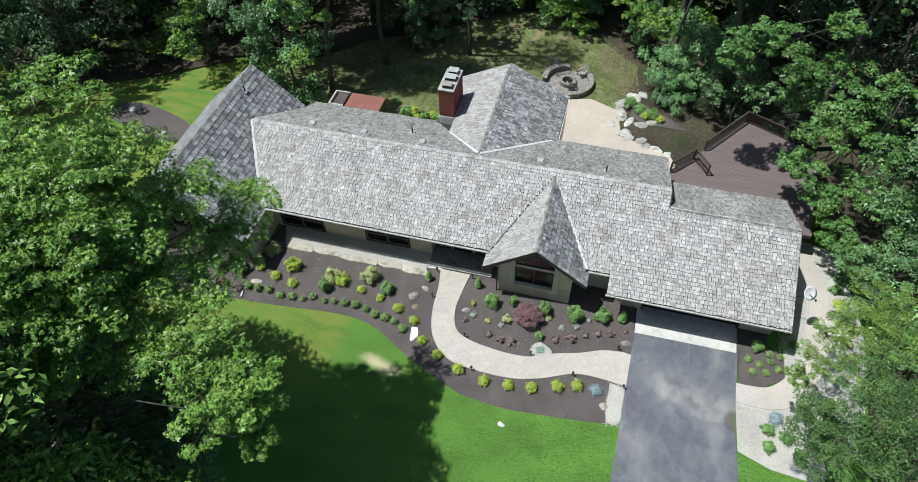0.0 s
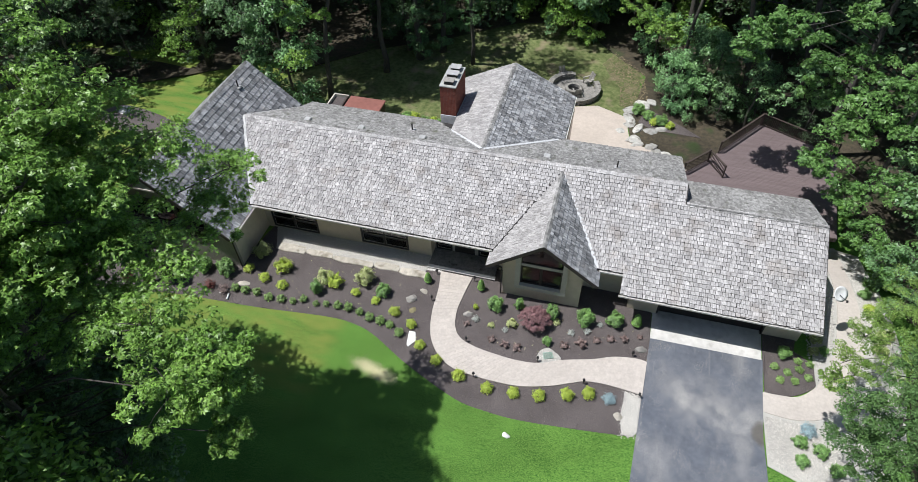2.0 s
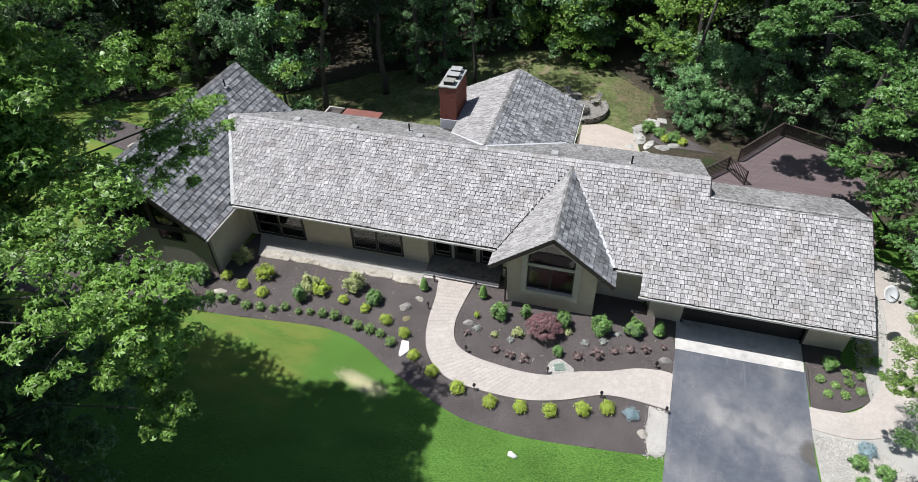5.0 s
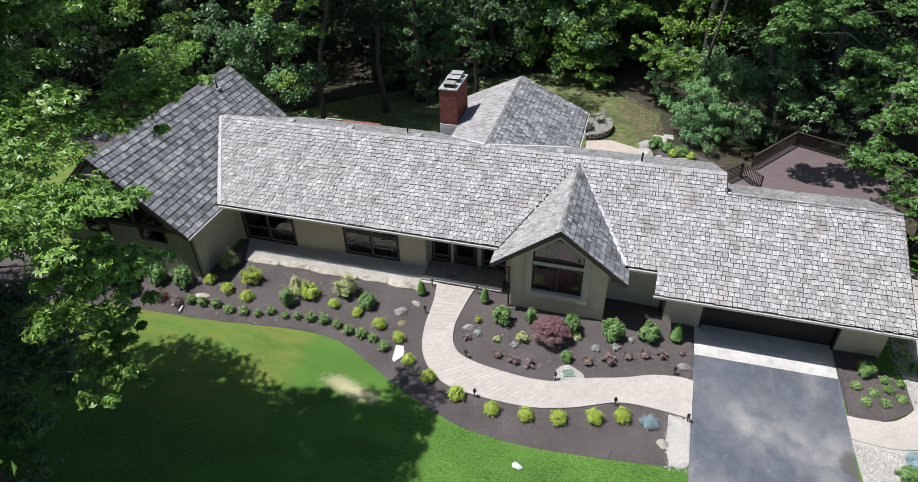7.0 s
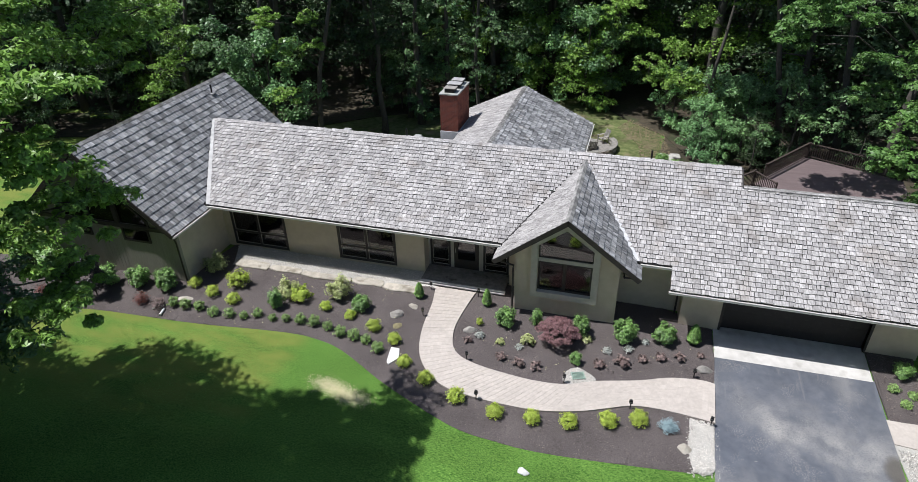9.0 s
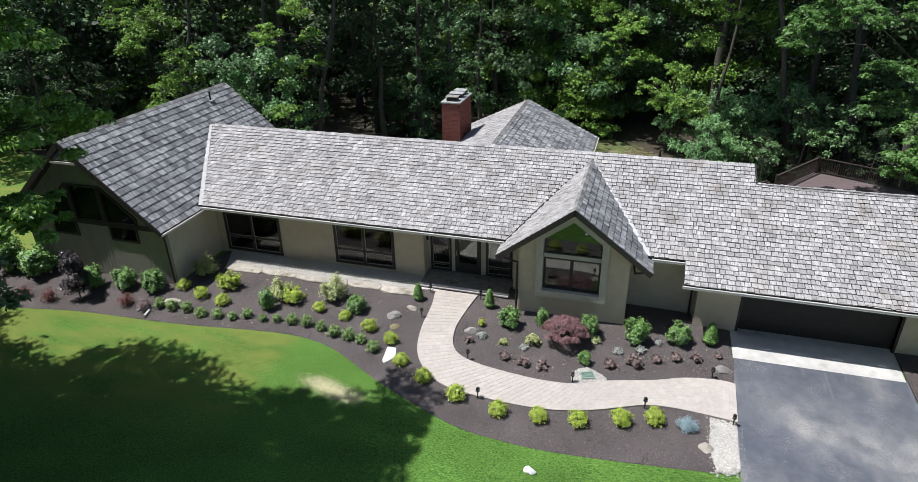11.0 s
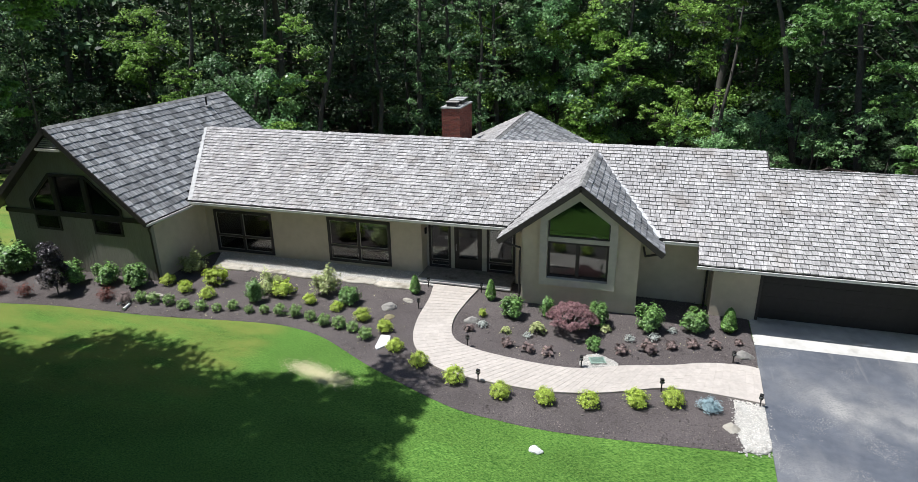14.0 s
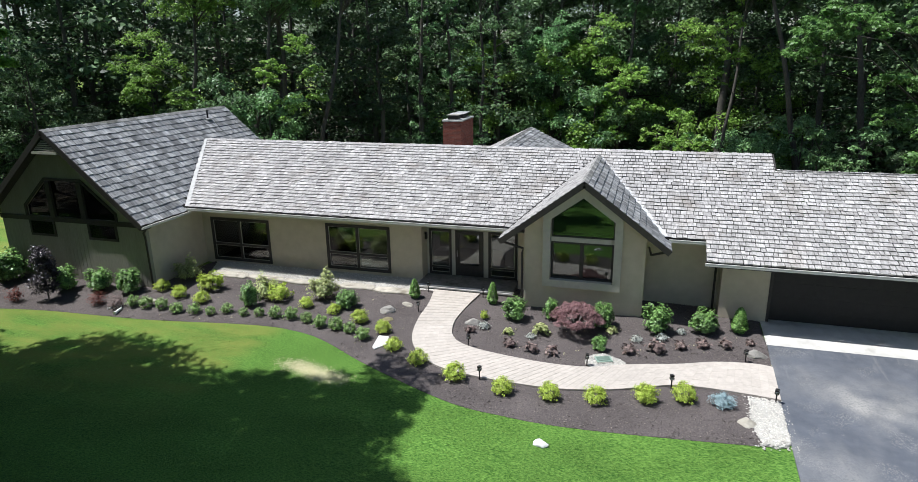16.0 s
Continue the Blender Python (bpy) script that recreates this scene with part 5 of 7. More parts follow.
# ---- stones ----
def rock_mesh(name, seed, flat=0.6, material=STONE, angular=0.35):
    bm = bmesh.new()
    bmesh.ops.create_icosphere(bm, subdivisions=4, radius=1.0)
    o = Vector((seed * 7.3, seed * 3.1, seed * 1.7))
    r = random.Random(seed)
    cuts = [(Vector((r.uniform(-1, 1), r.uniform(-1, 1), r.uniform(-0.2, 1))).normalized(), r.uniform(0.62, 0.9)) for _ in range(9)]
    for v in bm.verts:
        p = v.co.copy()
        k = 1 + angular * (noise.noise(p * 1.1 + o)) + 0.10 * noise.noise(p * 3.2 + o)
        q = p * k
        for n, d in cuts:
            e = q.dot(n) - d
            if e > 0:
                q -= n * e * 0.85
        q *= 1 + 0.05 * noise.noise(p * 5 + o) + 0.03 * noise.noise(p * 11 + o)
        q.z = max(q.z * flat, -0.35 * flat)
        v.co = q
    for f in bm.faces:
        f.smooth = True
    me = bpy.data.meshes.new(name)
    bm.to_mesh(me)
    bm.free()
    me.materials.append(material)
    return me


def rock(x, y, sx, sy, seed, material, label, flat=0.6, turn=0.0, name="boulder", lift=0.0, sz=None):
    ob = new(name, rock_mesh(name, seed, flat, material))
    ob.matrix_basis = pose(x, y, height(x, y) + lift + 0.1 * min(sx, sy), 0, 0, turn) @ Matrix.Diagonal((sx, sy, sz or (sx + sy) / 2, 1))
    return tagged(ob, label, "rock")


rock(-9.64, 21.65, 0.42, 0.30, 1, STONE, "grey fieldstone lying in the mulch", 0.7, 20)
rock(-9.02, 22.4, 0.32, 0.22, 2, PALE_STONE, "pale fieldstone lying in the mulch", 0.55, -10)
rock(-9.27, 20.9, 0.27, 0.20, 3, MOSS_STONE, "small mossy stone in the mulch", 0.55, 40)
rock(-5.953, 21.448, 0.34, 0.22, 4, STONE, "grey stone beside the paved walk", 0.9, 30)
rock(4.094, 21.58, 0.36, 0.22, 5, STONE, "tan-grey boulder beside the driveway", 0.8, 15)
rock(3.237, 17.143, 0.29, 0.24, 6, PALE_STONE, "pinkish-tan boulder beside the pebbles", 0.75, 0)
rock(-20.1, 20.3, 0.36, 0.2, 71, PALE_STONE, "flat pale stone lying in the dark mulch", 0.4, 15)
dx, dy, dz = -20.72, 19.16, height(-20.7, 19.2) + 0.10
drain = thing("drain_pipe", "white plastic drain pipe end lying in the mulch", "pipe", at=pose(dx, dy, dz, 0, 0, 12))
part("barrel", Build().tube([(0, -0.22, 0), (0, 0.0, 0.015), (0, 0.22, 0.03)], [0.055, 0.055, 0.055], 16), WHITE_STONE, drain, smooth=True)
part("collar", Build().tube([(0, -0.24, 0), (0, -0.17, 0.002)], [0.066, 0.066], 16), WHITE_STONE, drain)
rock(-2.216, 14.604, 0.24, 0.17, 7, WHITE_STONE, "white stone lying on the lawn", 0.7, -20)
rock(-20.3, 20.25, 0.36, 0.2, 8, PALE_STONE, "flat pale stone in the mulch", 0.4, 0)
ob = tagged(part("flat_stone", Build().prism([(-9.0, 19.4), (-8.62, 19.421), (-8.421, 18.852), (-8.72, 18.35), (-8.86, 18.5)], 0.03, 0.09), WHITE_STONE, bevel=0.012), "flat white stone slab standing among the lime shrubs", "stone")

slab_x = (-19.55, -17.45, -15.55, -12.75, -11.05, -9.2)
for i in range(5):
    a, c = slab_x[i] + 0.02, slab_x[i + 1] - 0.02
    y0, y1 = 23.28 + 0.09 * (i % 2), 23.92 - 0.10 * (i % 3)
    outline = [(a, y0 + 0.1), (a + 0.3 * (c - a), y0 - 0.04), (a + 0.7 * (c - a), y0 + 0.03), (c, y0 + 0.02), (c + 0.05, (y0 + y1) / 2), (c - 0.1, y1), (a + 0.5 * (c - a), y1 + 0.04), (a + 0.08, y1 - 0.03)]
    tagged(part("stepping_slab", Build().prism(outline, 0.0, height(a, 23.6) + 0.12 + 0.01 * (i % 3)), SLAB, bevel=0.03), "buff limestone slab edging the pebble strip", "stone slab", "slabs along the front wall")


# ---- vegetation ----
def clump_leaves(cs, radii, per, size, nr, lobes=1, slim=0.6, droop=0.5, up=0.6):
    """Leaves on the upper shells of flattened clumps."""
    k = len(cs)
    c = np.repeat(np.array(cs), per, 0)
    r = np.repeat(np.array(radii), per, 0)
    d = unit(nr.normal(size=(k * per, 3)))
    d[:, 2] = np.where(nr.random(k * per) < 0.75, np.abs(d[:, 2]), d[:, 2])
    p = c + d * r * nr.uniform(0.45, 1.0, (k * per, 1))
    h = np.linalg.norm(d[:, :2], axis=1)
    p[:, 2] -= droop * r[:, 2] * h ** 2
    n = unit(d * 0.65 + np.array([0, 0, up]) + nr.normal(size=(k * per, 3)) * 0.42)
    s = size * nr.uniform(0.65, 1.25, k * per)
    return leaf_quads(p, n, s, nr, lobes, slim)


def tree_shape(seed, h, radius, base, limbs, clumps, per, leaf, trunk_r, profile=0.35, lobes=1, flat=0.55, slim=0.6, lean=0.0, sprd=1.0, cl=(0.2, 0.4), inner=0.42, up=0.6):
    """A tapered trunk with limbs, and leaf clumps set along the limbs."""
    r, nr = random.Random(seed), np.random.default_rng(seed)
    tb = Build()
    ph = r.uniform(0, 6)
    spine = []
    for i in range(9):
        t = i / 8
        spine.append(Vector((lean * t * t * h + 0.15 * math.sin(ph + t * 4) * h / 12, 0.15 * math.cos(ph + t * 3) * h / 12, -0.3 + t * (h * 0.93 + 0.3))))
    tb.tube(spine, [trunk_r * (1.35 if i == 0 else 1.0) * (1 - 0.85 * i / 8) + 0.02 for i in range(9)], 9)
    cs, rs = [], []
    for i in range(limbs):
        f = (i + r.uniform(0.1, 0.9)) / limbs
        z = base + f * (h - base) * 0.94
        q = f
        reach = radius * (math.sqrt(max(1 - ((q - profile) / (1 - profile)) ** 2, 0.04)) if q > profile else 0.62 + 0.38 * q / max(profile, 0.01))
        reach *= r.uniform(0.7, 1.12)
        a = i * 2.4 + r.uniform(-0.4, 0.4)
        j = min(int(z / h * 8), 7)
        o = spine[j].lerp(spine[j + 1], min(max(z / h * 8 - j, 0), 1))
        o.z = z
        rise = r.uniform(0.15, 0.5) * reach * (0.5 + q)
        pts = [o + Vector((math.cos(a) * reach * t, math.sin(a) * reach * t, rise * t - 0.35 * reach * t * t * (1 - q) + 0.05 * math.sin(5 * t + i))) for t in (0, 0.33, 0.66, 1.0)]
        lr = trunk_r * 0.34 * (1 - 0.6 * q)
        tb.tube(pts, [lr, lr * 0.7, lr * 0.45, lr * 0.2], 5)
        for m in range(clumps):
            t = inner + (1 - inner) * (m + r.uniform(0.2, 0.9)) / clumps
            s = min(int(t * 3), 2)
            p = pts[s].lerp(pts[s + 1], t * 3 - s)
            side = r.uniform(-0.45, 0.45) * reach * sprd
            p = p + Vector((-math.sin(a) * side, math.cos(a) * side, r.uniform(-0.1, 0.35)))
            R = r.uniform(*cl) * radius * (1.1 - 0.45 * q)
            cs.append(tuple(p))
            rs.append((R * (0.75 + 0.5 * abs(math.cos(a))), R * (0.75 + 0.5 * abs(math.sin(a))), R * flat * r.uniform(0.8, 1.3)))
    top = spine[-1]
    for m in range(max(clumps, 3)):
        cs.append((top.x + r.uniform(-0.12, 0.12) * radius, top.y + r.uniform(-0.12, 0.12) * radius, top.z + r.uniform(-0.08, 0.04) * h))
        rs.append((0.22 * radius, 0.22 * radius, 0.16 * radius))
    return tb, clump_leaves(cs, rs, per, leaf, nr, lobes, slim, 0.5, up)


def tree_thing(name, label, shape, material, at=None, group=""):
    tb, quads = shape
    t = thing(name, label, "tree", group, at=at)
    part("trunk", tb, BARK, t, smooth=True)
    part("crown", quads_mesh("crown", quads, material), material, t)
    return t


kinds = {}


def plant(kind, x, y, s=1.0, turn=0.0, sz=None, lift=0.0):
    """Sets the first of a kind, then copies of it."""
    m = pose(x, y, height(x, y) + lift - 0.02, 0, 0, turn) @ Matrix.Diagonal((s, s, sz or s, 1))
    first = kinds[kind]
    if not first.get("set"):
        first["set"] = 1
        first.matrix_basis = m
        return first
    return copy_thing(first, m @ Matrix.Diagonal((1 / first.scale[0], 1 / first.scale[1], 1 / first.scale[2], 1)))


WOOD = "trees of the surrounding woods"
SPRAY = dict(sprd=0.6, cl=(0.08, 0.19), inner=0.4, flat=0.85, up=0.5)
kinds["maple"] = tree_thing("maple_tree", "leafy green maple at the edge of the woods", tree_shape(11, 15, 5.0, 1.8, 16, 8, 72, 0.255, 0.24, **SPRAY), LEAF_WOOD, group=WOOD)
kinds["maple2"] = tree_thing("maple_tree", "spreading maple with layered green boughs", tree_shape(12, 13, 5.4, 1.4, 14, 8, 75, 0.255, 0.22, 0.3, **SPRAY), LEAF_WOOD, group=WOOD)
kinds["tall"] = tree_thing("forest_tree", "tall woodland tree with a bare lower trunk", tree_shape(13, 23, 5.6, 9.0, 15, 5, 70, 0.37, 0.42, 0.3, cl=(0.12, 0.26), flat=0.7), LEAF_DEEP_SHADE, group=WOOD)
kinds["tall2"] = tree_thing("forest_tree", "tall woodland tree with hanging leafy boughs", tree_shape(14, 20, 5.2, 2.5, 18, 5, 58, 0.36, 0.30, 0.3, cl=(0.12, 0.26), flat=0.8), LEAF_DEEP_SHADE, group=WOOD)
kinds["deep"] = tree_thing("forest_tree", "tall tree deep in the woods", tree_shape(19, 25, 6.0, 2.0, 18, 5, 30, 0.54, 0.34, 0.3, flat=0.7), LEAF_DEEP_SHADE, group=WOOD)
kinds["deep2"] = tree_thing("forest_tree", "broad tree deep in the woods", tree_shape(20, 21, 6.4, 1.0, 17, 5, 30, 0.54, 0.30, 0.3, flat=0.7), LEAF_DEEP_SHADE, group=WOOD)
kinds["young"] = tree_thing("young_tree", "young tree with bright green leaves at the wood's edge", tree_shape(15, 8, 3.4, 0.6, 13, 7, 70, 0.21, 0.10, 0.3, sprd=0.6, cl=(0.10, 0.24), inner=0.4, flat=0.85, up=0.5), LEAF_BRIGHT, group=WOOD)
kinds["under"] = tree_thing("understorey_tree", "dense green understorey tree", tree_shape(16, 7, 3.2, 0.4, 12, 7, 64, 0.215, 0.09, 0.3, flat=0.85, sprd=0.7, cl=(0.10, 0.25), up=0.5), LEAF_WOOD, group=WOOD)
kinds["ivy"] = tree_thing("ivy_clad_tree", "pale trunk wrapped in climbing leaves", tree_shape(17, 21, 1.5, 0.4, 42, 3, 60, 0.20, 0.30, 0.85, sprd=0.5, flat=0.8, cl=(0.2, 0.34)), LEAF_WOOD, group=WOOD)

R = random.Random(21)
for kind, x, y, s in (
    ("under", -27.5, 42, 1.3), ("tall2", -50, 40.5, 1), ("maple", -54, 37, 1), ("tall2", -25, 55.5, 1), ("tall2", -20.5, 57.5, 1), ("ivy", -18.75, 51.9, 1), ("ivy", -16.9, 53.2, 0.9),
    ("tall2", -14.5, 61, 1), ("maple", -9, 64, 1.05), ("young", -9.6, 62.5, 0.9), ("under", -5, 60, 1.25), ("under", 3, 56, 0.8), ("tall", 6, 63, 1.05), ("tall2", 12.5, 57, 1), ("under", 8, 50.2, 0.85),
    ("young", 4.2, 64.5, 1.5), ("maple2", -3.2, 63.5, 1.05), ("young", 8.8, 62.5, 1.5), ("young", -6.8, 63.5, 1.7), ("tall2", -20.5, 53, 0.7), ("maple", -2.5, 66.5, 1.2),
    ("young", -17, 63, 1.5), ("young", -43, 47.5, 1.3), ("maple2", 20.5, 30.5, 0.9), ("under", 19.8, 23.5, 1), ("maple", 24, 25, 1), ("maple2", 22.5, 37.5, 1), ("tall2", 25.5, 44, 1), ("under", 6.2, 47.9, 0.55),
    ("under", 5, 49.6, 0.7), ("tall2", 8.6, 47.6, 0.25), ("tall2", 11.2, 46.6, 0.3), ("tall2", 14.6, 44.6, 0.3), ("under", 10.4, 50.5, 1), ("under", 6.8, 52, 0.8), 
    ("tall2", -37.5, 44.6, 0.45), ("tall2", -42.5, 40.8, 0.4), ("tall2", -47, 38.5, 0.5), ("under", -33, 47.5, 0.9), ("under", -22, 55, 0.8), ("under", -16.5, 58.5, 0.8), ("under", -12, 62, 0.8), ("tall2", -47.5, 33, 0.9),
    ("tall2", -52, 27.5, 0.9), ("tall2", -44.5, 36.8, 0.5), ("tall2", -51, 21.5, 0.8),
):
    plant(kind, x, y, s, R.uniform(0, 360), s * R.uniform(0.95, 1.12))
# deeper rows of the wood
for row, (y, kset) in enumerate(((69, ("tall2", "deep2", "tall")), (76, ("deep", "deep2")), (84, ("deep", "deep2")), (93, ("deep", "deep2")), (103, ("deep", "deep")))):
    x = -62 + row * 3
    while x < 48:
        yy = y + R.uniform(-2.5, 2.5) - 0.12 * abs(x + 8) * (1 if x < 0 else 0.5)
        plant(R.choice(kset), x, yy, R.uniform(0.95, 1.2), R.uniform(0, 360))
        x += R.uniform(4.6, 6.6)
for x, y in ((-50, 45.5), (-54, 53), (-62, 45), (-68, 50), (-74, 54), (-60, 57), (-86, 62), (-92, 70), (-84, 76), (-70, 80), (-78, 86), (-60, 30), (-58, 24), (-70, 48), (-66, 56), (-62, 63), (-72, 60), (-56, 58), (-50, 62), (-68, 68), (-58, 70), (-76, 72), (-82, 55), (-80, 42), (-44, 60), (-64, 40), (-55, 45), (-60, 50), (-52, 50), (-46, 51), (-40, 53), (-36, 58), (-30, 62), (30, 32), (29, 24), (30, 40), (27, 16), (34, 50), (22, 50), (28, 55), (16, 60), (20, 66)):
    plant(R.choice(("deep2", "tall2", "deep")), x, y, R.uniform(0.95, 1.15), R.uniform(0, 360))


# leaves coloured dark for the shade under the front trees
kinds["shade"] = tree_thing("understorey_tree", "understorey tree with its shade put into a dark leaf colour", tree_shape(23, 6, 3.0, 0.5, 12, 7, 80, 0.24, 0.09, 0.35, flat=0.8, sprd=0.7, cl=(0.12, 0.28)), LEAF_DEEP_SHADE, group=WOOD)
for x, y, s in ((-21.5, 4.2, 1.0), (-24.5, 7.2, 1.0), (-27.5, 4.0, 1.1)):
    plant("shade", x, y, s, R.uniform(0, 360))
# near side: mostly unseen trees added round lawn and drive to block sky
for x, y, s in ((-48, 14, 0.9), (-46, 5, 1.0), (-44, -5, 1.0), (-38, -13, 1.1), (-30, -18, 1.1), (-29, 5.5, 0.8), (-26, 0.5, 0.8), (-35, 8.5, 0.8), (-31, -2, 0.9), (-39, 7, 0.9), (-25, -7, 0.9), (-21, -22, 1.0), (-12, -27, 1.0), (-3, -30, 1.0), (16, -26, 1.0), (23, -18, 1.0), (26, -8, 1.0), (28, 2, 1.0), (30, 10, 0.9), (-36, 0, 0.9), (-33, -8, 0.9), (-24, -13, 0.9), (34, -14, 1.1), (10, -34, 1.1)):
    plant(R.choice(("deep2", "deep")), x, y, s, R.uniform(0, 360))


for x, y, k in ((-24.5, 6.0, 1.45), (-20.6, 4.6, 1.25), (-28.8, 6.4, 1.5), (-32.5, 9.0, 1.3), (-17.2, 3.6, 1.1), (-23.0, 2.0, 1.3)):
    plant("shade", x, y, k, R.uniform(0, 360))


def bough_tree(name, label, seed, trunk, girth, boughs, material, top=(), leaf=0.21, lobes=1, slim=0.6, per=42, clumps=16, flat=0.42, group="", droop=0.45):
    """A tree whose leaf sprays sit at given places (x, y, z, reach), each on a limb of its own, with a rounded crown above; top is (centre, radii, number)."""
    r, nr = random.Random(seed), np.random.default_rng(seed)
    g = height(*trunk)
    sprays = [(Vector(q[:3]), q[3]) for q in boughs]
    if top:
        c, rad, n = top
        for i in range(n):
            z = 1 - 1.7 * (i + 0.5) / n
            a, k = i * 2.39996 + r.uniform(-0.3, 0.3), math.sqrt(max(1 - z * z, 0))
            f = r.uniform(0.55, 1.0)
            sprays.append((Vector((c[0] + rad[0] * k * math.cos(a) * f, c[1] + rad[1] * k * math.sin(a) * f, c[2] + rad[2] * z * f)), r.uniform(1.1, 1.9)))
    peak = max(p.z + 0.4 * R0 for p, R0 in sprays)
    head = top[0] if top else (sum(p.x for p, _ in sprays) / len(sprays) * 0.4 + trunk[0] * 0.6, sum(p.y for p, _ in sprays) / len(sprays) * 0.4 + trunk[1] * 0.6, peak)
    spine = []
    for i in range(10):
        f = i / 9
        s = smooth(f) * (0.85 if top else 0.6)
        spine.append(Vector((trunk[0] + (head[0] - trunk[0]) * s + 0.12 * math.sin(i * 1.7), trunk[1] + (head[1] - trunk[1]) * s + 0.12 * math.cos(i * 1.3), g - 0.3 + f * (peak - g))))
    tb = Build()
    tb.tube(spine, [girth * (1.3 if i == 0 else 1.0) * (1 - 0.88 * i / 9) + 0.02 for i in range(10)], 11)
    cs, rs = [], []
    for p, R0 in sprays:
        f = min(max((p.z - g - 0.35 * (p - spine[5]).length) / (peak - g), 0.12), 0.92) * 9
        o = spine[int(f)].lerp(spine[int(f) + 1], f - int(f))
        m = o.lerp(p, 0.55) + Vector((0, 0, 0.10 * (p - o).length))
        w = girth * 0.10 + 0.02
        tb.tube([o, m, p - Vector((0, 0, 0.12 * R0))], [w, w * 0.6, 0.018], 6)
        out = Vector((p.x - o.x, p.y - o.y, 0))
        out = out.normalized() if out.length > 0.1 else Vector((1, 0, 0))
        for k in range(clumps):
            a, d = k * 2.39996 + r.uniform(-0.4, 0.4), math.sqrt((k + 0.3) / clumps)
            q = p + Vector((math.cos(a), math.sin(a), 0)) * R0 * d * r.uniform(0.75, 1.12)
            q.z += R0 * (r.uniform(-0.42, 0.34) - 0.42 * d * d + 0.10)
            q -= out * 0.15 * R0
            cs.append(tuple(q))
            c0 = R0 * r.uniform(0.20, 0.38)
            rs.append((c0 * r.uniform(0.9, 1.25), c0 * r.uniform(0.9, 1.25), c0 * flat * r.uniform(0.8, 1.4)))
            if k % 3 == 0:
                tb.tube([p - Vector((0, 0, 0.12 * R0)), p.lerp(q, 0.6), q - Vector((0, 0, 0.05))], [0.022, 0.014, 0.005], 4)
    t = thing(name, label, "tree", group)
    part("trunk", tb, BARK, t, smooth=True)
    part("crown", quads_mesh("crown", clump_leaves(cs, rs, per, leaf, nr, lobes, slim, droop, 0.6), material), material, t)
    return t


# trees that stand at the front of the wood
bough_tree("maple_tree", "maple with layered sunlit boughs at the wood's edge", 41, (-37.5, 44.5), 0.24, ((-38.5, 42, 11.9, 2.0), (-37.1, 42, 9.8, 2.1), (-39.4, 42, 8.3, 1.5), (-35.0, 42, 7.2, 1.5), (-36.2, 41.0, 4.6, 1.5), (-36.7, 40.3, 2.9, 1.5), (-35.2, 41.5, 5.8, 1.3), (-41.5, 43, 9.8, 1.6)), LEAF_BRIGHT, ((-35.6, 46.6, 15.5), (3.6, 2.8, 3.0), 24), group=WOOD)
bough_tree("maple_tree", "maple with hanging grey-green boughs", 42, (-30.0, 42.6), 0.22, ((-30.6, 41.0, 5.4, 1.3), (-28.9, 40.2, 7.0, 1.4), (-28.7, 40.1, 5.0, 1.2), (-31.2, 41.0, 8.2, 1.3), (-32.6, 41.6, 6.6, 1.3), (-28.5, 40.0, 3.4, 1.1), (-30.2, 41.2, 3.0, 1.2)), LEAF_WOOD, ((-27.4, 45.4, 15.5), (4.2, 3.2, 3.4), 34), group=WOOD, flat=0.8)
bough_tree("maple_tree", "maple with scattered sunlit sprays before dark woods", 43, (-24.6, 43.2), 0.22, ((-25.9, 40.0, 9.3, 1.0), (-26.0, 42.0, 6.6, 1.5), (-22.6, 40.6, 7.4, 0.8), (-25.1, 39.7, 3.8, 1.2), (-24.0, 40.6, 11.0, 1.2), (-23.4, 41.5, 9.0, 0.9), (-27.2, 41.5, 8.6, 0.9)), LEAF_BRIGHT, ((-21.8, 46.4, 16.5), (3.8, 3.2, 3.2), 26), group=WOOD)
bough_tree("forest_tree", "dark green tree behind the house", 44, (-21.2, 48.6), 0.26, ((-21.8, 47.0, 9.3, 2.4), (-23.4, 49.6, 5.4, 2.0), (-20.3, 48.5, 6.6, 2.0), (-19.5, 47.2, 11.8, 2.0), (-23.8, 47.5, 11.5, 2.0)), LEAF_DEEP_SHADE, (), group=WOOD, leaf=0.26, per=46)
bough_tree("forest_tree", "airy tree with thin pale boughs", 45, (-13.6, 51.8), 0.17, ((-13.3, 50.4, 10.0, 1.7), (-14.3, 50.4, 5.5, 1.3), (-12.4, 50.6, 7.6, 1.3), (-15.2, 50.8, 8.4, 1.2), (-12.8, 50.5, 12.4, 1.6), (-15.0, 50.8, 11.6, 1.4), (-13.2, 50.6, 3.4, 1.1)), LEAF_WOOD, ((-13.5, 51.5, 16.5), (2.8, 2.6, 2.8), 14), group=WOOD, leaf=0.16, per=34, clumps=12)
bough_tree("maple_tree", "blue-green maple at the back of the lawn", 46, (-9.8, 65.2), 0.26, ((-9.7, 63, 9.3, 2.4), (-10.6, 63, 3.5, 2.1), (-8.2, 63, 7.8, 1.8), (-11.3, 63.3, 6.2, 1.8), (-9.0, 63, 12.6, 2.2), (-12.0, 63.5, 10.5, 1.8), (-8.8, 62.6, 4.2, 1.6)), LEAF_WOOD, ((-8.8, 66.4, 18.0), (3.8, 3.4, 3.0), 20), group=WOOD, leaf=0.26, flat=0.5)
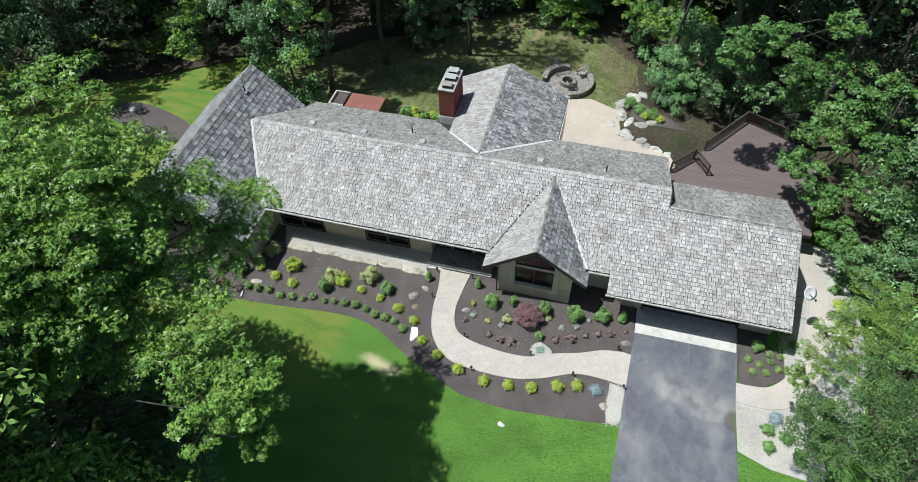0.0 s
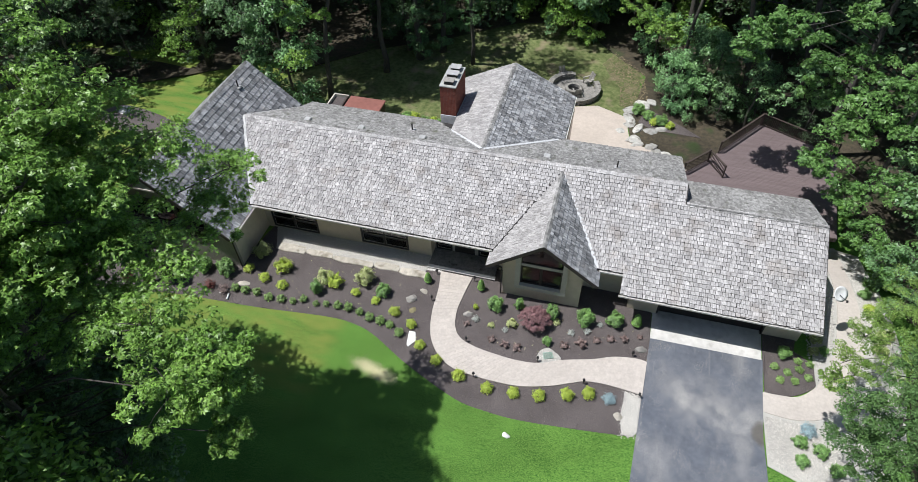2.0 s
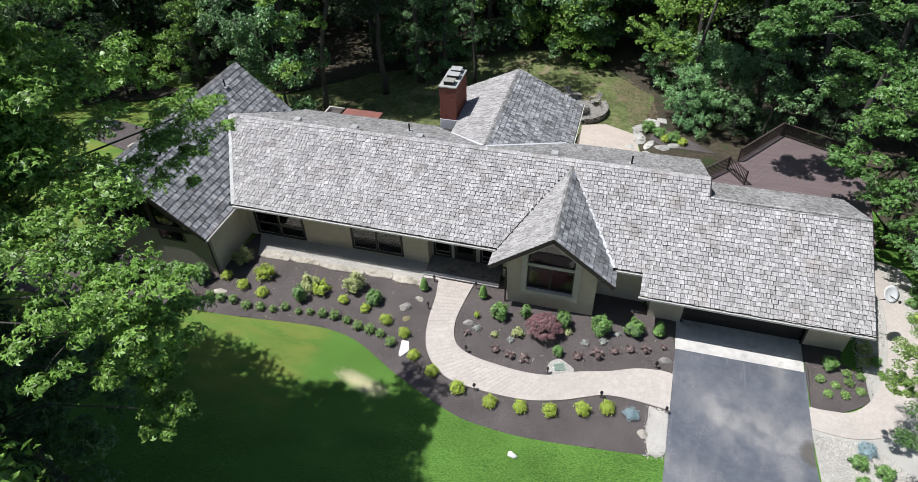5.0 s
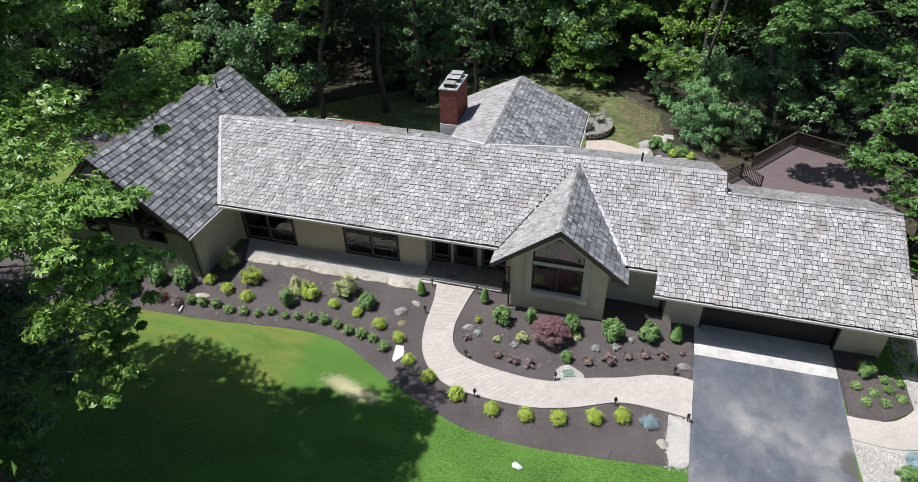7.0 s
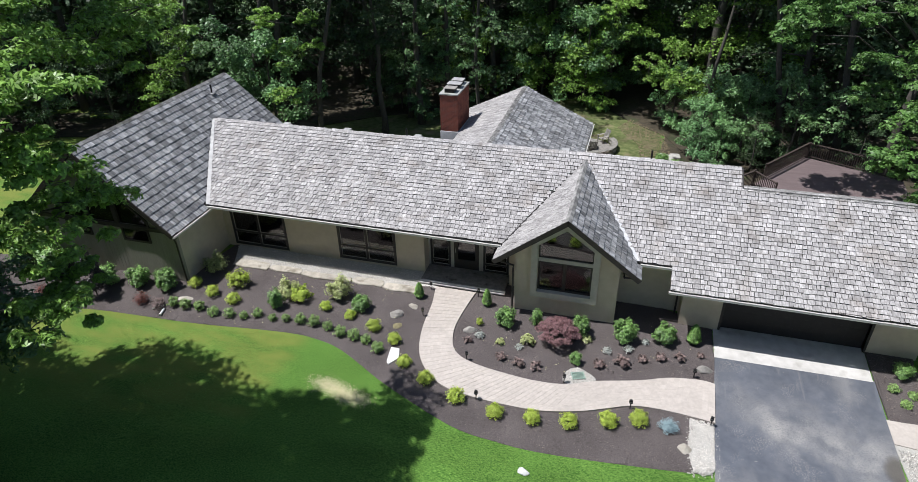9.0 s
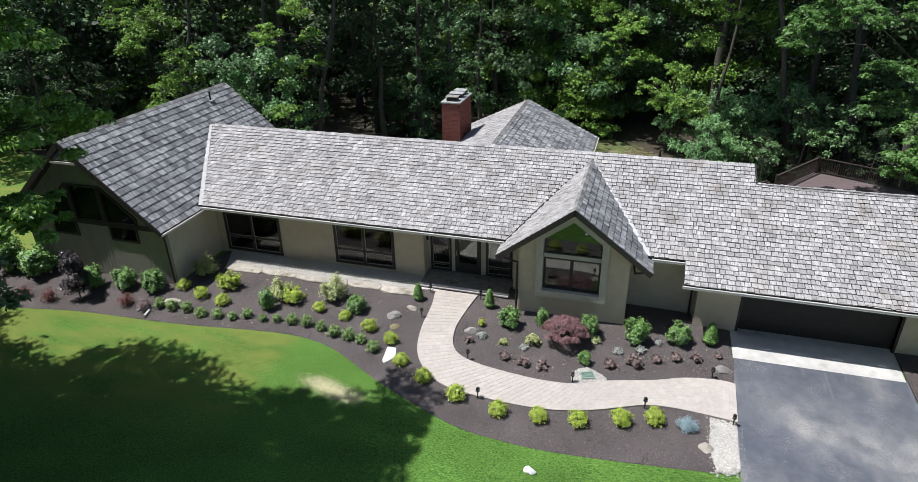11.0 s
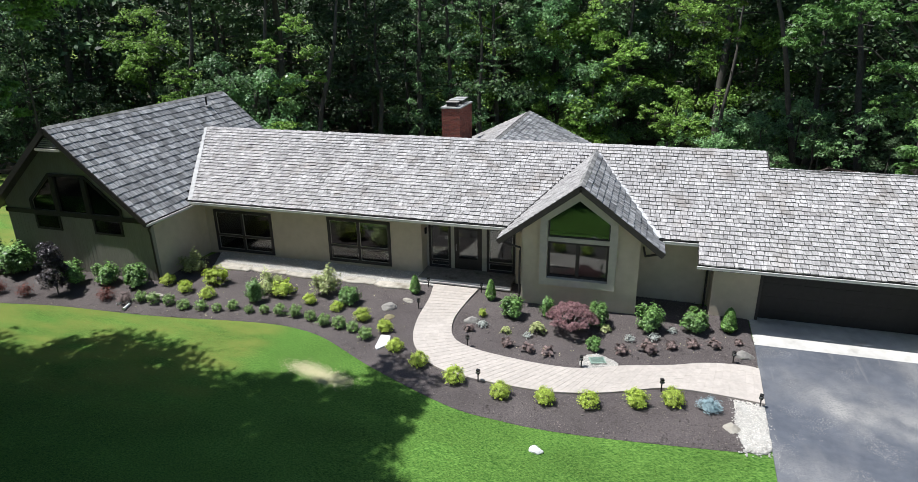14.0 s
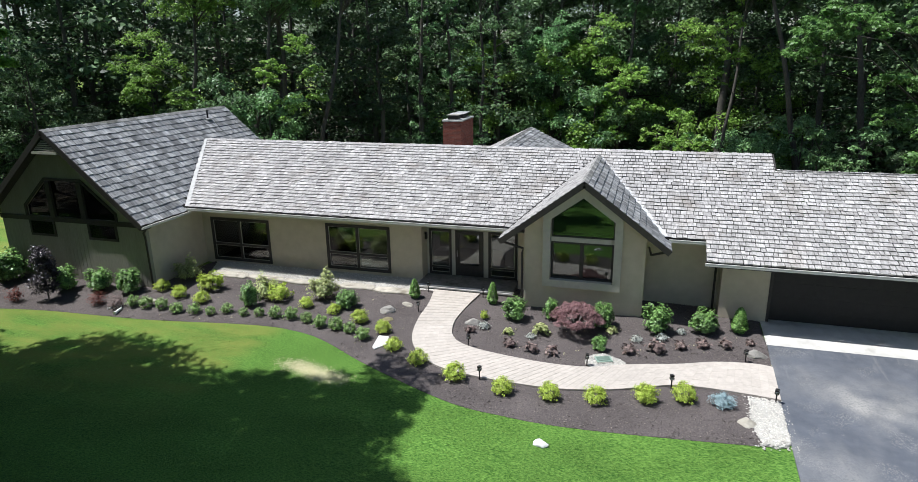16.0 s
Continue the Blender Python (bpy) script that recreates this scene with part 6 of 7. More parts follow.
bough_tree("maple_tree", "sunlit yellow-green maple behind the lawn", 47, (-3.2, 61.4), 0.24, ((-4.2, 60, 8.8, 1.8), (-4.3, 60, 5.4, 1.9), (-2.9, 57.9, 7.2, 1.3), (-1.6, 57.5, 8.2, 1.5), (-0.7, 57.5, 5.4, 1.6), (-4.6, 60, 12.2, 2.0), (-5.4, 59.6, 2.6, 1.5), (-3.4, 58.6, 3.0, 1.4)), LEAF_BRIGHT, ((-1.4, 63.6, 17.5), (3.4, 3.2, 2.8), 18), group=WOOD, leaf=0.25)
bough_tree("young_tree", "young tree with very bright low boughs", 48, (2.2, 57.2), 0.12, ((0.5, 55.8, 3.3, 1.6), (3.3, 54.0, 2.9, 1.5), (1.7, 55.2, 2.2, 1.4), (4.6, 54.4, 1.6, 1.4), (2.4, 56.0, 4.8, 1.3)), LEAF_BRIGHT, (), group=WOOD, leaf=0.24)
bough_tree("forest_tree", "tall tree with a thick bare grey trunk", 49, (5.84, 60.4), 0.46, ((4.6, 60, 13.6, 2.0), (7.4, 60, 13.8, 2.0)), LEAF_DEEP_SHADE, ((5.8, 60.4, 17.5), (4.0, 4.0, 3.6), 30), group=WOOD, leaf=0.3)
bough_tree("maple_tree", "slender maple with bright tiers of leaves", 50, (5.2, 52.4), 0.16, ((3.1, 50.5, 10.9, 1.7), (3.4, 50.5, 8.4, 1.3), (1.8, 50.6, 11.6, 1.4), (4.6, 50.8, 11.9, 1.4), (5.4, 51.5, 9.8, 1.2)), LEAF_BRIGHT, ((6.6, 54.4, 15.5), (2.6, 2.4, 2.2), 12), group=WOOD)
bough_tree("maple_tree", "broad maple reaching over the deck", 51, (16.4, 45.2), 0.34, ((7.4, 38.5, 10.0, 1.1), (8.0, 38.4, 11.1, 1.5), (10.2, 38.4, 11.3, 1.5), (9.0, 38.6, 11.9, 1.3), (12.6, 40.4, 8.5, 1.5), (13.0, 40.4, 6.4, 1.5), (15.3, 41.0, 8.6, 1.7), (14.2, 41.5, 11.2, 1.3)), LEAF_MID, ((17.0, 45.5, 14.0), (3.4, 2.6, 2.4), 12), group=WOOD, lobes=3, slim=0.42, per=44)
bough_tree("maple_tree", "full sunlit maple beside the deck", 52, (17.2, 36.0), 0.20, ((14.2, 35.5, 8.0, 1.7), (15.4, 37.0, 8.9, 1.7), (13.0, 34.6, 5.2, 1.5), (12.9, 35.6, 4.2, 1.0), (14.7, 33.2, 3.7, 1.3), (16.2, 32.8, 5.2, 1.7), (16.2, 31.0, 3.0, 1.3), (17.4, 29.0, 3.0, 1.5), (14.0, 36.8, 6.4, 1.5), (17.0, 34.5, 7.6, 1.7), (18.6, 31.5, 5.6, 1.8), (17.0, 36.5, 10.4, 1.8)), LEAF_MID, (), group=WOOD, lobes=3, slim=0.42, per=46)
bough_tree("understorey_tree", "dense green understorey tree at the lawn's end", 53, (6.2, 53.0), 0.10, ((5.4, 53.0, 0.2, 2.2), (4.8, 51.0, -0.9, 1.7), (6.8, 52.5, 1.9, 1.9), (7.6, 51.2, -0.4, 1.9), (6.2, 54.0, 3.2, 1.6), (8.2, 53.0, 2.4, 1.6)), LEAF_WOOD, (), group=WOOD, flat=0.6, per=56)
bough_tree("understorey_tree", "low green understorey tree behind the fire pit", 54, (-5.0, 59.4), 0.09, ((-5.2, 58.0, 0.4, 1.7), (-3.2, 57.9, -1.0, 1.4), (-7.2, 59.0, 0.5, 1.7), (-6.2, 58.6, 2.0, 1.3)), LEAF_BRIGHT, (), group=WOOD, flat=0.6)
# crowns above the view, added to shade the rear lawn and right woods
bough_tree("forest_tree", "tall tree with an unseen high crown added to shade the rear lawn", 56, (-31.5, 50.5), 0.34, ((-33.0, 49.0, 10.5, 2.0),), LEAF_DEEP_SHADE, ((-30.5, 49.5, 17.0), (4.6, 4.2, 3.4), 40), group=WOOD, leaf=0.34)
bough_tree("forest_tree", "leaning tree with an unseen high crown added for shade near the deck", 58, (10.6, 50.6), 0.24, ((9.6, 50.0, 13.8, 1.4),), LEAF_DEEP_SHADE, ((5.4, 47.4, 18.4), (4.4, 3.6, 2.6), 34), group=WOOD, leaf=0.34)
bough_tree("forest_tree", "tall tree with an unseen high crown added for shade behind the deck", 59, (15.0, 51.5), 0.26, ((14.6, 51.0, 13.4, 1.6),), LEAF_DEEP_SHADE, ((11.0, 50.0, 18.6), (4.0, 3.6, 2.6), 30), group=WOOD, leaf=0.34)
bough_tree("understorey_tree", "half-shaded understorey tree below the deck", 55, (10.6, 46.2), 0.09, ((9.6, 45.7, 5.2, 1.1), (12.1, 44.6, 3.0, 1.3), (10.6, 45.6, 3.4, 1.2), (8.6, 46.4, 1.6, 1.2), (13.4, 45.2, 4.6, 1.3)), LEAF_WOOD, (), group=WOOD, flat=0.6)


def big_oak(name, label, seed, trunk, ctr, radii, n, extra=(), per=190, clump=(0.55, 1.2), leaf=0.2, lobes=3, girth=1.0):
    """A broad tree on the lawn, with lobed leaves."""
    r, nr = random.Random(seed), np.random.default_rng(seed)
    cx, cy, cz = ctr
    tb = Build()
    g = height(*trunk)
    spine = []
    for i in range(9):
        f = smooth(i / 8)
        spine.append(Vector((trunk[0] + (cx - trunk[0]) * f + 0.2 * math.sin(i), trunk[1] + (cy - trunk[1]) * f + 0.2 * math.cos(i * 1.3), g - 0.3 + i * (cz + radii[2] * 0.7 - g) / 8)))
    tb.tube(spine, [girth * w for w in (0.62, 0.48, 0.43, 0.39, 0.34, 0.27, 0.2, 0.13, 0.06)], 12)
    cs, rs = [], []
    for i in range(n):
        z = 1 - 1.8 * (i + 0.5) / n
        a = i * 2.39996 + r.uniform(-0.2, 0.2)
        k = math.sqrt(max(1 - z * z, 0))
        f = r.uniform(0.62, 1.0) * (1 + 0.16 * math.sin(3 * a + 1.3 + 2 * z))
        p = Vector((cx + radii[0] * k * math.cos(a) * f, cy + radii[1] * k * math.sin(a) * f, cz + radii[2] * z * f))
        if r.random() < 0.16:
            continue
        cs.append(tuple(p))
        R0 = r.uniform(*clump)
        rs.append((R0 * 1.25, R0 * 1.1, R0 * 0.42))
        if i % 3 == 0:
            s = spine[min(max(int((p.z - g) / 2.6) - 1, 3), 8)]
            m = s.lerp(p, 0.55) + Vector((0, 0, 0.4))
            tb.tube([s, m, p - Vector((0, 0, 0.15))], [0.12, 0.06, 0.015], 6)
    for i in range(n // 6):
        d = Vector((r.uniform(-1, 1), r.uniform(-1, 1), r.uniform(-0.8, 0.8)))
        cs.append((cx + 0.6 * radii[0] * d.x, cy + 0.6 * radii[1] * d.y, cz + 0.65 * radii[2] * d.z))
        rs.append((clump[1], clump[1], 0.45 * clump[1]))
    for p in extra:
        q = Vector(p)
        o, m = Vector((cx, cy, q.z + 0.6)).lerp(q, 0.3), Vector((cx, cy, q.z + 1.3)).lerp(q, 0.68)
        tb.tube([o, m, q], [0.06, 0.035, 0.01], 5)
        for f, s in ((0.0, 1.0), (0.25, 1.05), (0.5, 1.15), (0.75, 1.2)):
            c = q.lerp(m, f) + Vector((r.uniform(-0.4, 0.4), r.uniform(-0.4, 0.4), r.uniform(-0.1, 0.15))) * (1 if f else 0)
            cs.append(tuple(c))
            rs.append((0.8 * s, 0.8 * s, 0.34 * s))
    t = thing(name, label, "tree")
    part("trunk", tb, BARK, t, smooth=True)
    part("crown", quads_mesh("crown", clump_leaves(cs, rs, per, leaf, nr, lobes, 0.42, 0.45, 0.75), LEAF_OAK), LEAF_OAK, t)
    return t


bough_tree("oak_tree", "large leafy shade tree overhanging the lawn", 5, (-20.5, 8.0), 0.42, ((-17.5, 12.6, 21.8, 1.9), (-16.2, 12.9, 20.0, 1.8), (-14.6, 13.2, 17.9, 2.0), (-13.6, 15.3, 15.1, 1.5), (-13.5, 13.2, 14.7, 1.4), (-16.2, 9.2, 19.9, 2.1), (-14.4, 9.1, 18.0, 2.0), (-13.4, 10.45, 16.05, 1.8), (-14.7, 12.7, 17.5, 1.7), (-15.8, 11.2, 20.6, 1.7)), LEAF_OAK, ((-18.6, 8.8, 17.2), (4.8, 4.6, 3.6), 60), leaf=0.15, lobes=3, slim=0.38, per=80, clumps=17, flat=0.34)
bough_tree("oak_tree", "spreading shade tree with low tiers of lobed leaves", 7, (-19.5, 5.6), 0.26, ((-9.8, 7.5, 15.4, 1.3), (-10.0, 6.1, 15.5, 1.3), (-11.6, 7.6, 15.9, 1.5), (-14.0, 7.8, 15.6, 1.5), (-12.2, 9.2, 16.0, 1.5), (-9.5, 7.1, 14.4, 0.9), (-11.2, 9.3, 12.2, 1.0), (-11.0, 7.4, 12.4, 1.0), (-10.0, 7.0, 11.2, 0.7), (-11.9, 8.9, 10.4, 0.7)), LEAF_OAK, (), leaf=0.145, lobes=3, slim=0.38, per=72, clumps=17, flat=0.34)
# low sprays in shade-dark leaves, added to darken the ground's left side
bough_tree("understorey_tree", "spreading tree under the oaks, its shade put into dark leaves", 61, (-19.4, 6.6), 0.14, ((-15.5, 8.2, 8.5, 1.8), (-18.0, 7.5, 9.2, 2.0), (-17.0, 9.8, 7.5, 1.8), (-20.2, 9.2, 8.5, 2.0), (-21.2, 6.4, 9.8, 2.2), (-14.5, 6.0, 9.0, 1.8), (-19.8, 11.4, 7.2, 1.7), (-17.5, 5.2, 9.8, 2.0)), LEAF_DEEP_SHADE, (), leaf=0.19, lobes=3, slim=0.4, per=62, clumps=18)
bough_tree("understorey_tree", "tree at the side of the lawn, its shade put into dark leaves", 62, (-25.6, 7.0), 0.14, ((-23.6, 8.8, 9.0, 2.0), (-25.6, 5.4, 9.6, 2.1), (-27.4, 8.2, 8.6, 2.0), (-23.2, 11.2, 7.2, 1.8), (-29.2, 6.2, 9.0, 2.1), (-26.6, 10.6, 7.0, 1.9)), LEAF_DEEP_SHADE, (), leaf=0.19, lobes=3, slim=0.4, per=62, clumps=18)
# out of view: added to close off sky light at the front left
big_oak("oak_tree", "unseen broad tree added to block sky at the lawn's front corner", 13, (-17.0, -5.5), (-14.0, -5.5, 18.5), (6.0, 4.4, 5.0), 190, per=85, clump=(0.9, 1.5), leaf=0.36, lobes=1)
big_oak("oak_tree", "leafy shade tree at the side of the lawn", 6, (-27.0, 9.5), (-23.4, 10.8, 14.4), (4.9, 4.4, 4.6), 170, per=150, leaf=0.24)
big_oak("oak_tree", "leafy shade tree beyond the lawn", 8, (-33.0, 9.0), (-30.0, 10.4, 13.5), (5.2, 4.2, 5.0), 150, per=110, leaf=0.32, lobes=1)
# out of view: added as a caster over the left trees and lawn
big_oak("oak_tree", "unseen tall tree added to shade the front of the lawn", 9, (-25.0, 1.0), (-20.8, 1.6, 20.5), (6.6, 5.6, 5.4), 260, per=85, clump=(0.9, 1.5), leaf=0.36, lobes=1)
big_oak("oak_tree", "leafy shade tree at the corner of the lawn", 10, (-36.5, 3.0), (-34.0, 3.2, 13.5), (6.2, 6.2, 5.0), 140, per=110, clump=(1.0, 1.7), leaf=0.36, lobes=1)
big_oak("oak_tree", "leafy shade tree past the end of the bed", 14, (-41.0, 12.0), (-38.6, 13.3, 14.0), (5.6, 4.6, 5.0), 130, per=110, clump=(1.0, 1.7), leaf=0.36, lobes=1)
# out of view: added to keep southern sky light off the lawn
big_oak("oak_tree", "unseen low-crowned tree added to block sky over the lawn", 15, (-15.0, 0.4), (-13.6, 0.8, 12.0), (5.2, 3.8, 4.4), 150, per=90, clump=(0.9, 1.5), leaf=0.30, lobes=1, girth=0.6)
R = random.Random(33)
# trees along the garage side
bough_tree("cedar_tree", "tall feathery dark green tree beside the drive", 31, (16.0, 11.6), 0.24, ((10.9, 14.3, 9.6, 1.2), (11.2, 13.2, 11.0, 1.3), (13.0, 14.4, 10.5, 1.6), (11.6, 11.9, 10.6, 1.4), (13.0, 12.3, 11.4, 1.6), (11.2, 13.1, 8.4, 1.2), (15.0, 17.2, 8.6, 1.6), (13.6, 16.6, 8.8, 1.4), (12.2, 14.6, 7.0, 1.3), (12.4, 16.0, 5.4, 1.2)), LEAF_CEDAR, ((16.0, 12.6, 12.5), (3.0, 3.2, 4.0), 26), leaf=0.12, slim=0.4, per=170, clumps=15)
bough_tree("locust_tree", "airy yellow-green tree over the side path", 32, (17.2, 21.6), 0.12, ((12.8, 19.9, 5.0, 1.0), (13.6, 21.4, 5.1, 1.0), (15.6, 23.4, 5.2, 1.3), (17.1, 22.6, 5.6, 1.4), (14.3, 19.8, 5.2, 1.2), (16.2, 20.8, 5.8, 1.4), (12.2, 19.0, 4.5, 0.7), (16.7, 25.4, 4.8, 1.3), (14.5, 22.8, 4.8, 0.9), (18.2, 24.6, 5.0, 1.4)), LEAF_FINE, (), leaf=0.11, slim=0.4, per=130, clumps=15)
bough_tree("ornamental_tree", "broad dark green tree past the side path", 33, (19.4, 28.6), 0.14, ((16.4, 28.9, 2.9, 1.1), (17.6, 28.5, 4.0, 1.5), (19.4, 30.4, 4.4, 1.7), (18.7, 27.4, 4.2, 1.6), (20.2, 28.2, 5.4, 1.7), (17.6, 26.6, 2.4, 1.1)), LEAF_WOOD, (), leaf=0.15, per=80, clumps=15)


# ---- shrubs ----
def dome(nr, n, w, h, leaf, slim=0.6, lobes=1, ragged=0.25, upward=0.5, cone=False, shell=0.55, tufts=0, loose=0.13):
    d = unit(nr.normal(size=(n, 3)))
    grow = np.ones(n)
    if tufts:
        td = unit(nr.normal(size=(tufts, 3)))
        pick = nr.integers(0, tufts, n)
        d = unit(td[pick] + nr.normal(size=(n, 3)) * loose)
        grow = nr.uniform(0.72, 1.12, tufts)[pick]
    d[:, 2] = np.abs(d[:, 2]) ** 0.8 * np.where(nr.random(n) < 0.88, 1, -0.25)
    bump = 1 + ragged * np.sin(d[:, 0] * 5 + nr.uniform(0, 6)) * np.cos(d[:, 1] * 5 + nr.uniform(0, 6))
    k = nr.uniform(shell, 1.0, n) * bump * grow
    p = np.stack([d[:, 0] * w / 2 * k, d[:, 1] * w / 2 * k, 0.28 * h + d[:, 2] * 0.72 * h * k], 1)
    if cone:
        z = nr.random(n) ** 0.8
        a = nr.uniform(0, 6.283, n)
        rr = w / 2 * np.minimum((1 - z) ** 0.5 * 1.05, np.minimum(1, 0.5 + z * 2.0)) * nr.uniform(0.7, 1.0, n)
        p = np.stack([np.cos(a) * rr, np.sin(a) * rr, 0.03 * h + z * 0.97 * h], 1)
        d = unit(np.stack([np.cos(a), np.sin(a), np.full(n, 0.5)], 1))
    p[:, 2] = np.maximum(p[:, 2], 0.02)
    nrm = unit(d * 0.8 + np.array([0, 0, upward]) + nr.normal(size=(n, 3)) * 0.28)
    return leaf_quads(p, nrm, leaf * nr.uniform(0.7, 1.3, n), nr, lobes, slim)


def shrub(name, label, quads, material, group="", w=0.6, h=0.5, category="shrub"):
    s = thing(name, label, category, group)
    part("foliage", quads_mesh("foliage", quads, material), material, s)
    tb = Build()
    r = random.Random(len(quads))
    for i in range(5):
        a = i * 1.26
        tb.tube([(0.02 * math.cos(a), 0.02 * math.sin(a), -0.04), (w * 0.12 * math.cos(a), w * 0.12 * math.sin(a), h * 0.35), (w * 0.28 * math.cos(a), w * 0.28 * math.sin(a), h * 0.62)], [0.012, 0.009, 0.004], 5)
    part("stems", tb, BARK, s)
    return s


NR = np.random.default_rng(9)
BEDS = "shrubs of the front beds"
kinds["spirea"] = shrub("spirea_shrub", "rounded lime-green shrub in dark mulch", dome(NR, 2000, 0.96, 0.68, 0.068, ragged=0.14, shell=0.66, tufts=80), LEAF_LIME, BEDS, 1, 0.7)
kinds["box"] = shrub("boxwood_shrub", "small rounded green shrub in dark mulch", dome(NR, 1000, 1.03, 0.85, 0.11, ragged=0.12, shell=0.6, tufts=60), LEAF_BOX, BEDS, 1, 0.8)
kinds["vari"] = shrub("variegated_shrub", "loose yellow-green variegated shrub in mulch", dome(NR, 1700, 1.08, 1.0, 0.105, ragged=0.25, slim=0.5, shell=0.45, tufts=44, loose=0.15), LEAF_VARI, BEDS, 1, 1)
kinds["lime2"] = shrub("golden_shrub", "loose golden-green shrub in mulch", dome(NR, 1600, 1.08, 0.9, 0.105, ragged=0.25, slim=0.5, shell=0.45, tufts=40, loose=0.15), LEAF_LIME, BEDS, 1, 1)
kinds["green"] = shrub("broadleaf_shrub", "glossy green broad-leaved shrub near the wall", dome(NR, 2600, 1.05, 0.95, 0.10, ragged=0.2, shell=0.5, tufts=70, loose=0.15), LEAF_SHRUB, BEDS, 1, 1)
kinds["conifer"] = shrub("dwarf_conifer", "small upright green conifer in mulch", dome(NR, 1700, 1.0, 2.0, 0.15, slim=0.5, cone=True), LEAF_CONIFER, BEDS, 0.4, 1.2)
kinds["hosta"] = shrub("hosta_plant", "low pale-edged leafy plant in mulch", dome(NR, 90, 1.0, 0.6, 0.34, slim=0.42, ragged=0.1, upward=1.0), LEAF_VARI, BEDS, 0.6, 0.3, "plant")
kinds["lowgreen"] = shrub("perennial_plant", "low bright green leafy plant in mulch", dome(NR, 260, 1.0, 0.6, 0.2, slim=0.5, ragged=0.2, upward=0.8), LEAF_BOX, BEDS, 0.6, 0.3, "plant")
kinds["heuchera"] = shrub("heuchera_plant", "low bronze-leaved plant in mulch", dome(NR, 130, 1.0, 0.65, 0.24, slim=0.8, ragged=0.4), LEAF_HEUCH, BEDS, 0.5, 0.3, "plant")
kinds["silver"] = shrub("silver_plant", "low silver-leaved plant in mulch", dome(NR, 170, 1.0, 0.6, 0.2, slim=0.5, ragged=0.4), LEAF_SILVER, BEDS, 0.5, 0.3, "plant")
kinds["barberry"] = shrub("barberry_shrub", "small red-leaved barberry in mulch", dome(NR, 600, 1.0, 0.8, 0.09, ragged=0.35, shell=0.3), LEAF_BARB, BEDS, 0.8, 0.6)
kinds["spruce"] = shrub("dwarf_blue_spruce", "low blue-grey spruce beside pebbles", dome(NR, 1400, 1.0, 0.55, 0.10, slim=0.3, ragged=0.3, shell=0.5), LEAF_BLUE, BEDS, 0.9, 0.4)
R = random.Random(3)


def many(kind, rows):
    for q in rows:
        x, y, w = q[:3]
        plant(kind, x, y, w * 1.03, R.uniform(0, 360), (q[3] if len(q) > 3 else w) * 1.06 * R.uniform(0.94, 1.06), 0.05)


many("spirea", [(-20.3, 21.3, 0.73), (-19.0, 20.85, 0.73), (-17.66, 20.6, 0.73), (-13.03, 21.2, 0.62), (-11.62, 20.9, 0.6), (-10.24, 20.4, 0.74), (-9.0, 19.8, 0.68), (-8.062, 18.555, 0.66), (-6.868, 17.821, 0.7), (-5.406, 17.201, 0.78), (-3.75, 16.889, 0.74), (-2.326, 16.989, 0.72), (-0.968, 17.169, 0.76), (0.464, 17.627, 0.8), (1.583, 17.97, 0.78)])
many("box", [(-20.54 + 0.05, 19.77, 0.54), (-19.79, 19.74, 0.56), (-19.02, 19.78, 0.53), (-18.11, 19.59, 0.54), (-17.29, 19.65, 0.53), (-16.53, 19.68, 0.42), (-15.93, 19.95, 0.5), (-15.07, 19.82, 0.41), (-14.44, 19.94, 0.42), (-13.71, 19.98, 0.53), (-13.01, 20.0, 0.57), (-12.25, 19.87, 0.47), (-11.54, 19.64, 0.57), (-10.82, 19.56, 0.56), (-10.2, 19.45, 0.48), (-9.49, 19.06, 0.56)])
many("vari", [(-19.95, 22.7, 1.08, 1.0), (-15.2, 21.6, 1.0, 1.05), (-12.71, 22.25, 1.12, 1.05)])
many("lime2", [(-18.09, 21.85, 1.03, 0.95), (-14.54, 21.65, 0.95, 0.95)])
many("green", [(-15.36, 20.75, 0.72, 1.0), (-11.35, 21.55, 0.92, 0.8), (-4.568, 22.289, 0.945, 0.938), (-3.166, 22.615, 0.558, 0.874), (-1.169, 22.468, 0.882, 0.938), (0.705, 22.615, 1.053, 0.994), (2.453, 22.942, 0.99, 0.902), (-1.169, 20.665, 0.54, 0.57), (-24.75, 20.4, 1.02, 1.12), (-23.21, 20.68, 1.12, 1.05), (-21.56, 20.8, 1.14, 1.02), (-28.4, 20.7, 1.6, 1.4), (-30.2, 20.6, 1.6, 1.9), (11.619, 23.097, 0.738, 0.644), (12.101, 17.899, 0.702, 0.552), (13.039, 17.647, 0.756, 0.552), (12.162, 16.891, 0.684, 0.506), (13.694, 16.79, 0.702, 0.552), (16.7, 28.8, 0.72, 0.552), (13.757, 23.712, 0.54, 0.46), (17.2, 29.9, 0.9, 0.644)])
many("spirea", [(16.7, 27.5, 0.8, 0.6), (13.7, 26.0, 0.6, 0.5)])
many("conifer", [(-8.99, 23.15, 0.52, 0.43), (-5.674, 23.365, 0.50, 0.45), (3.645, 23.097, 0.64, 0.48)])
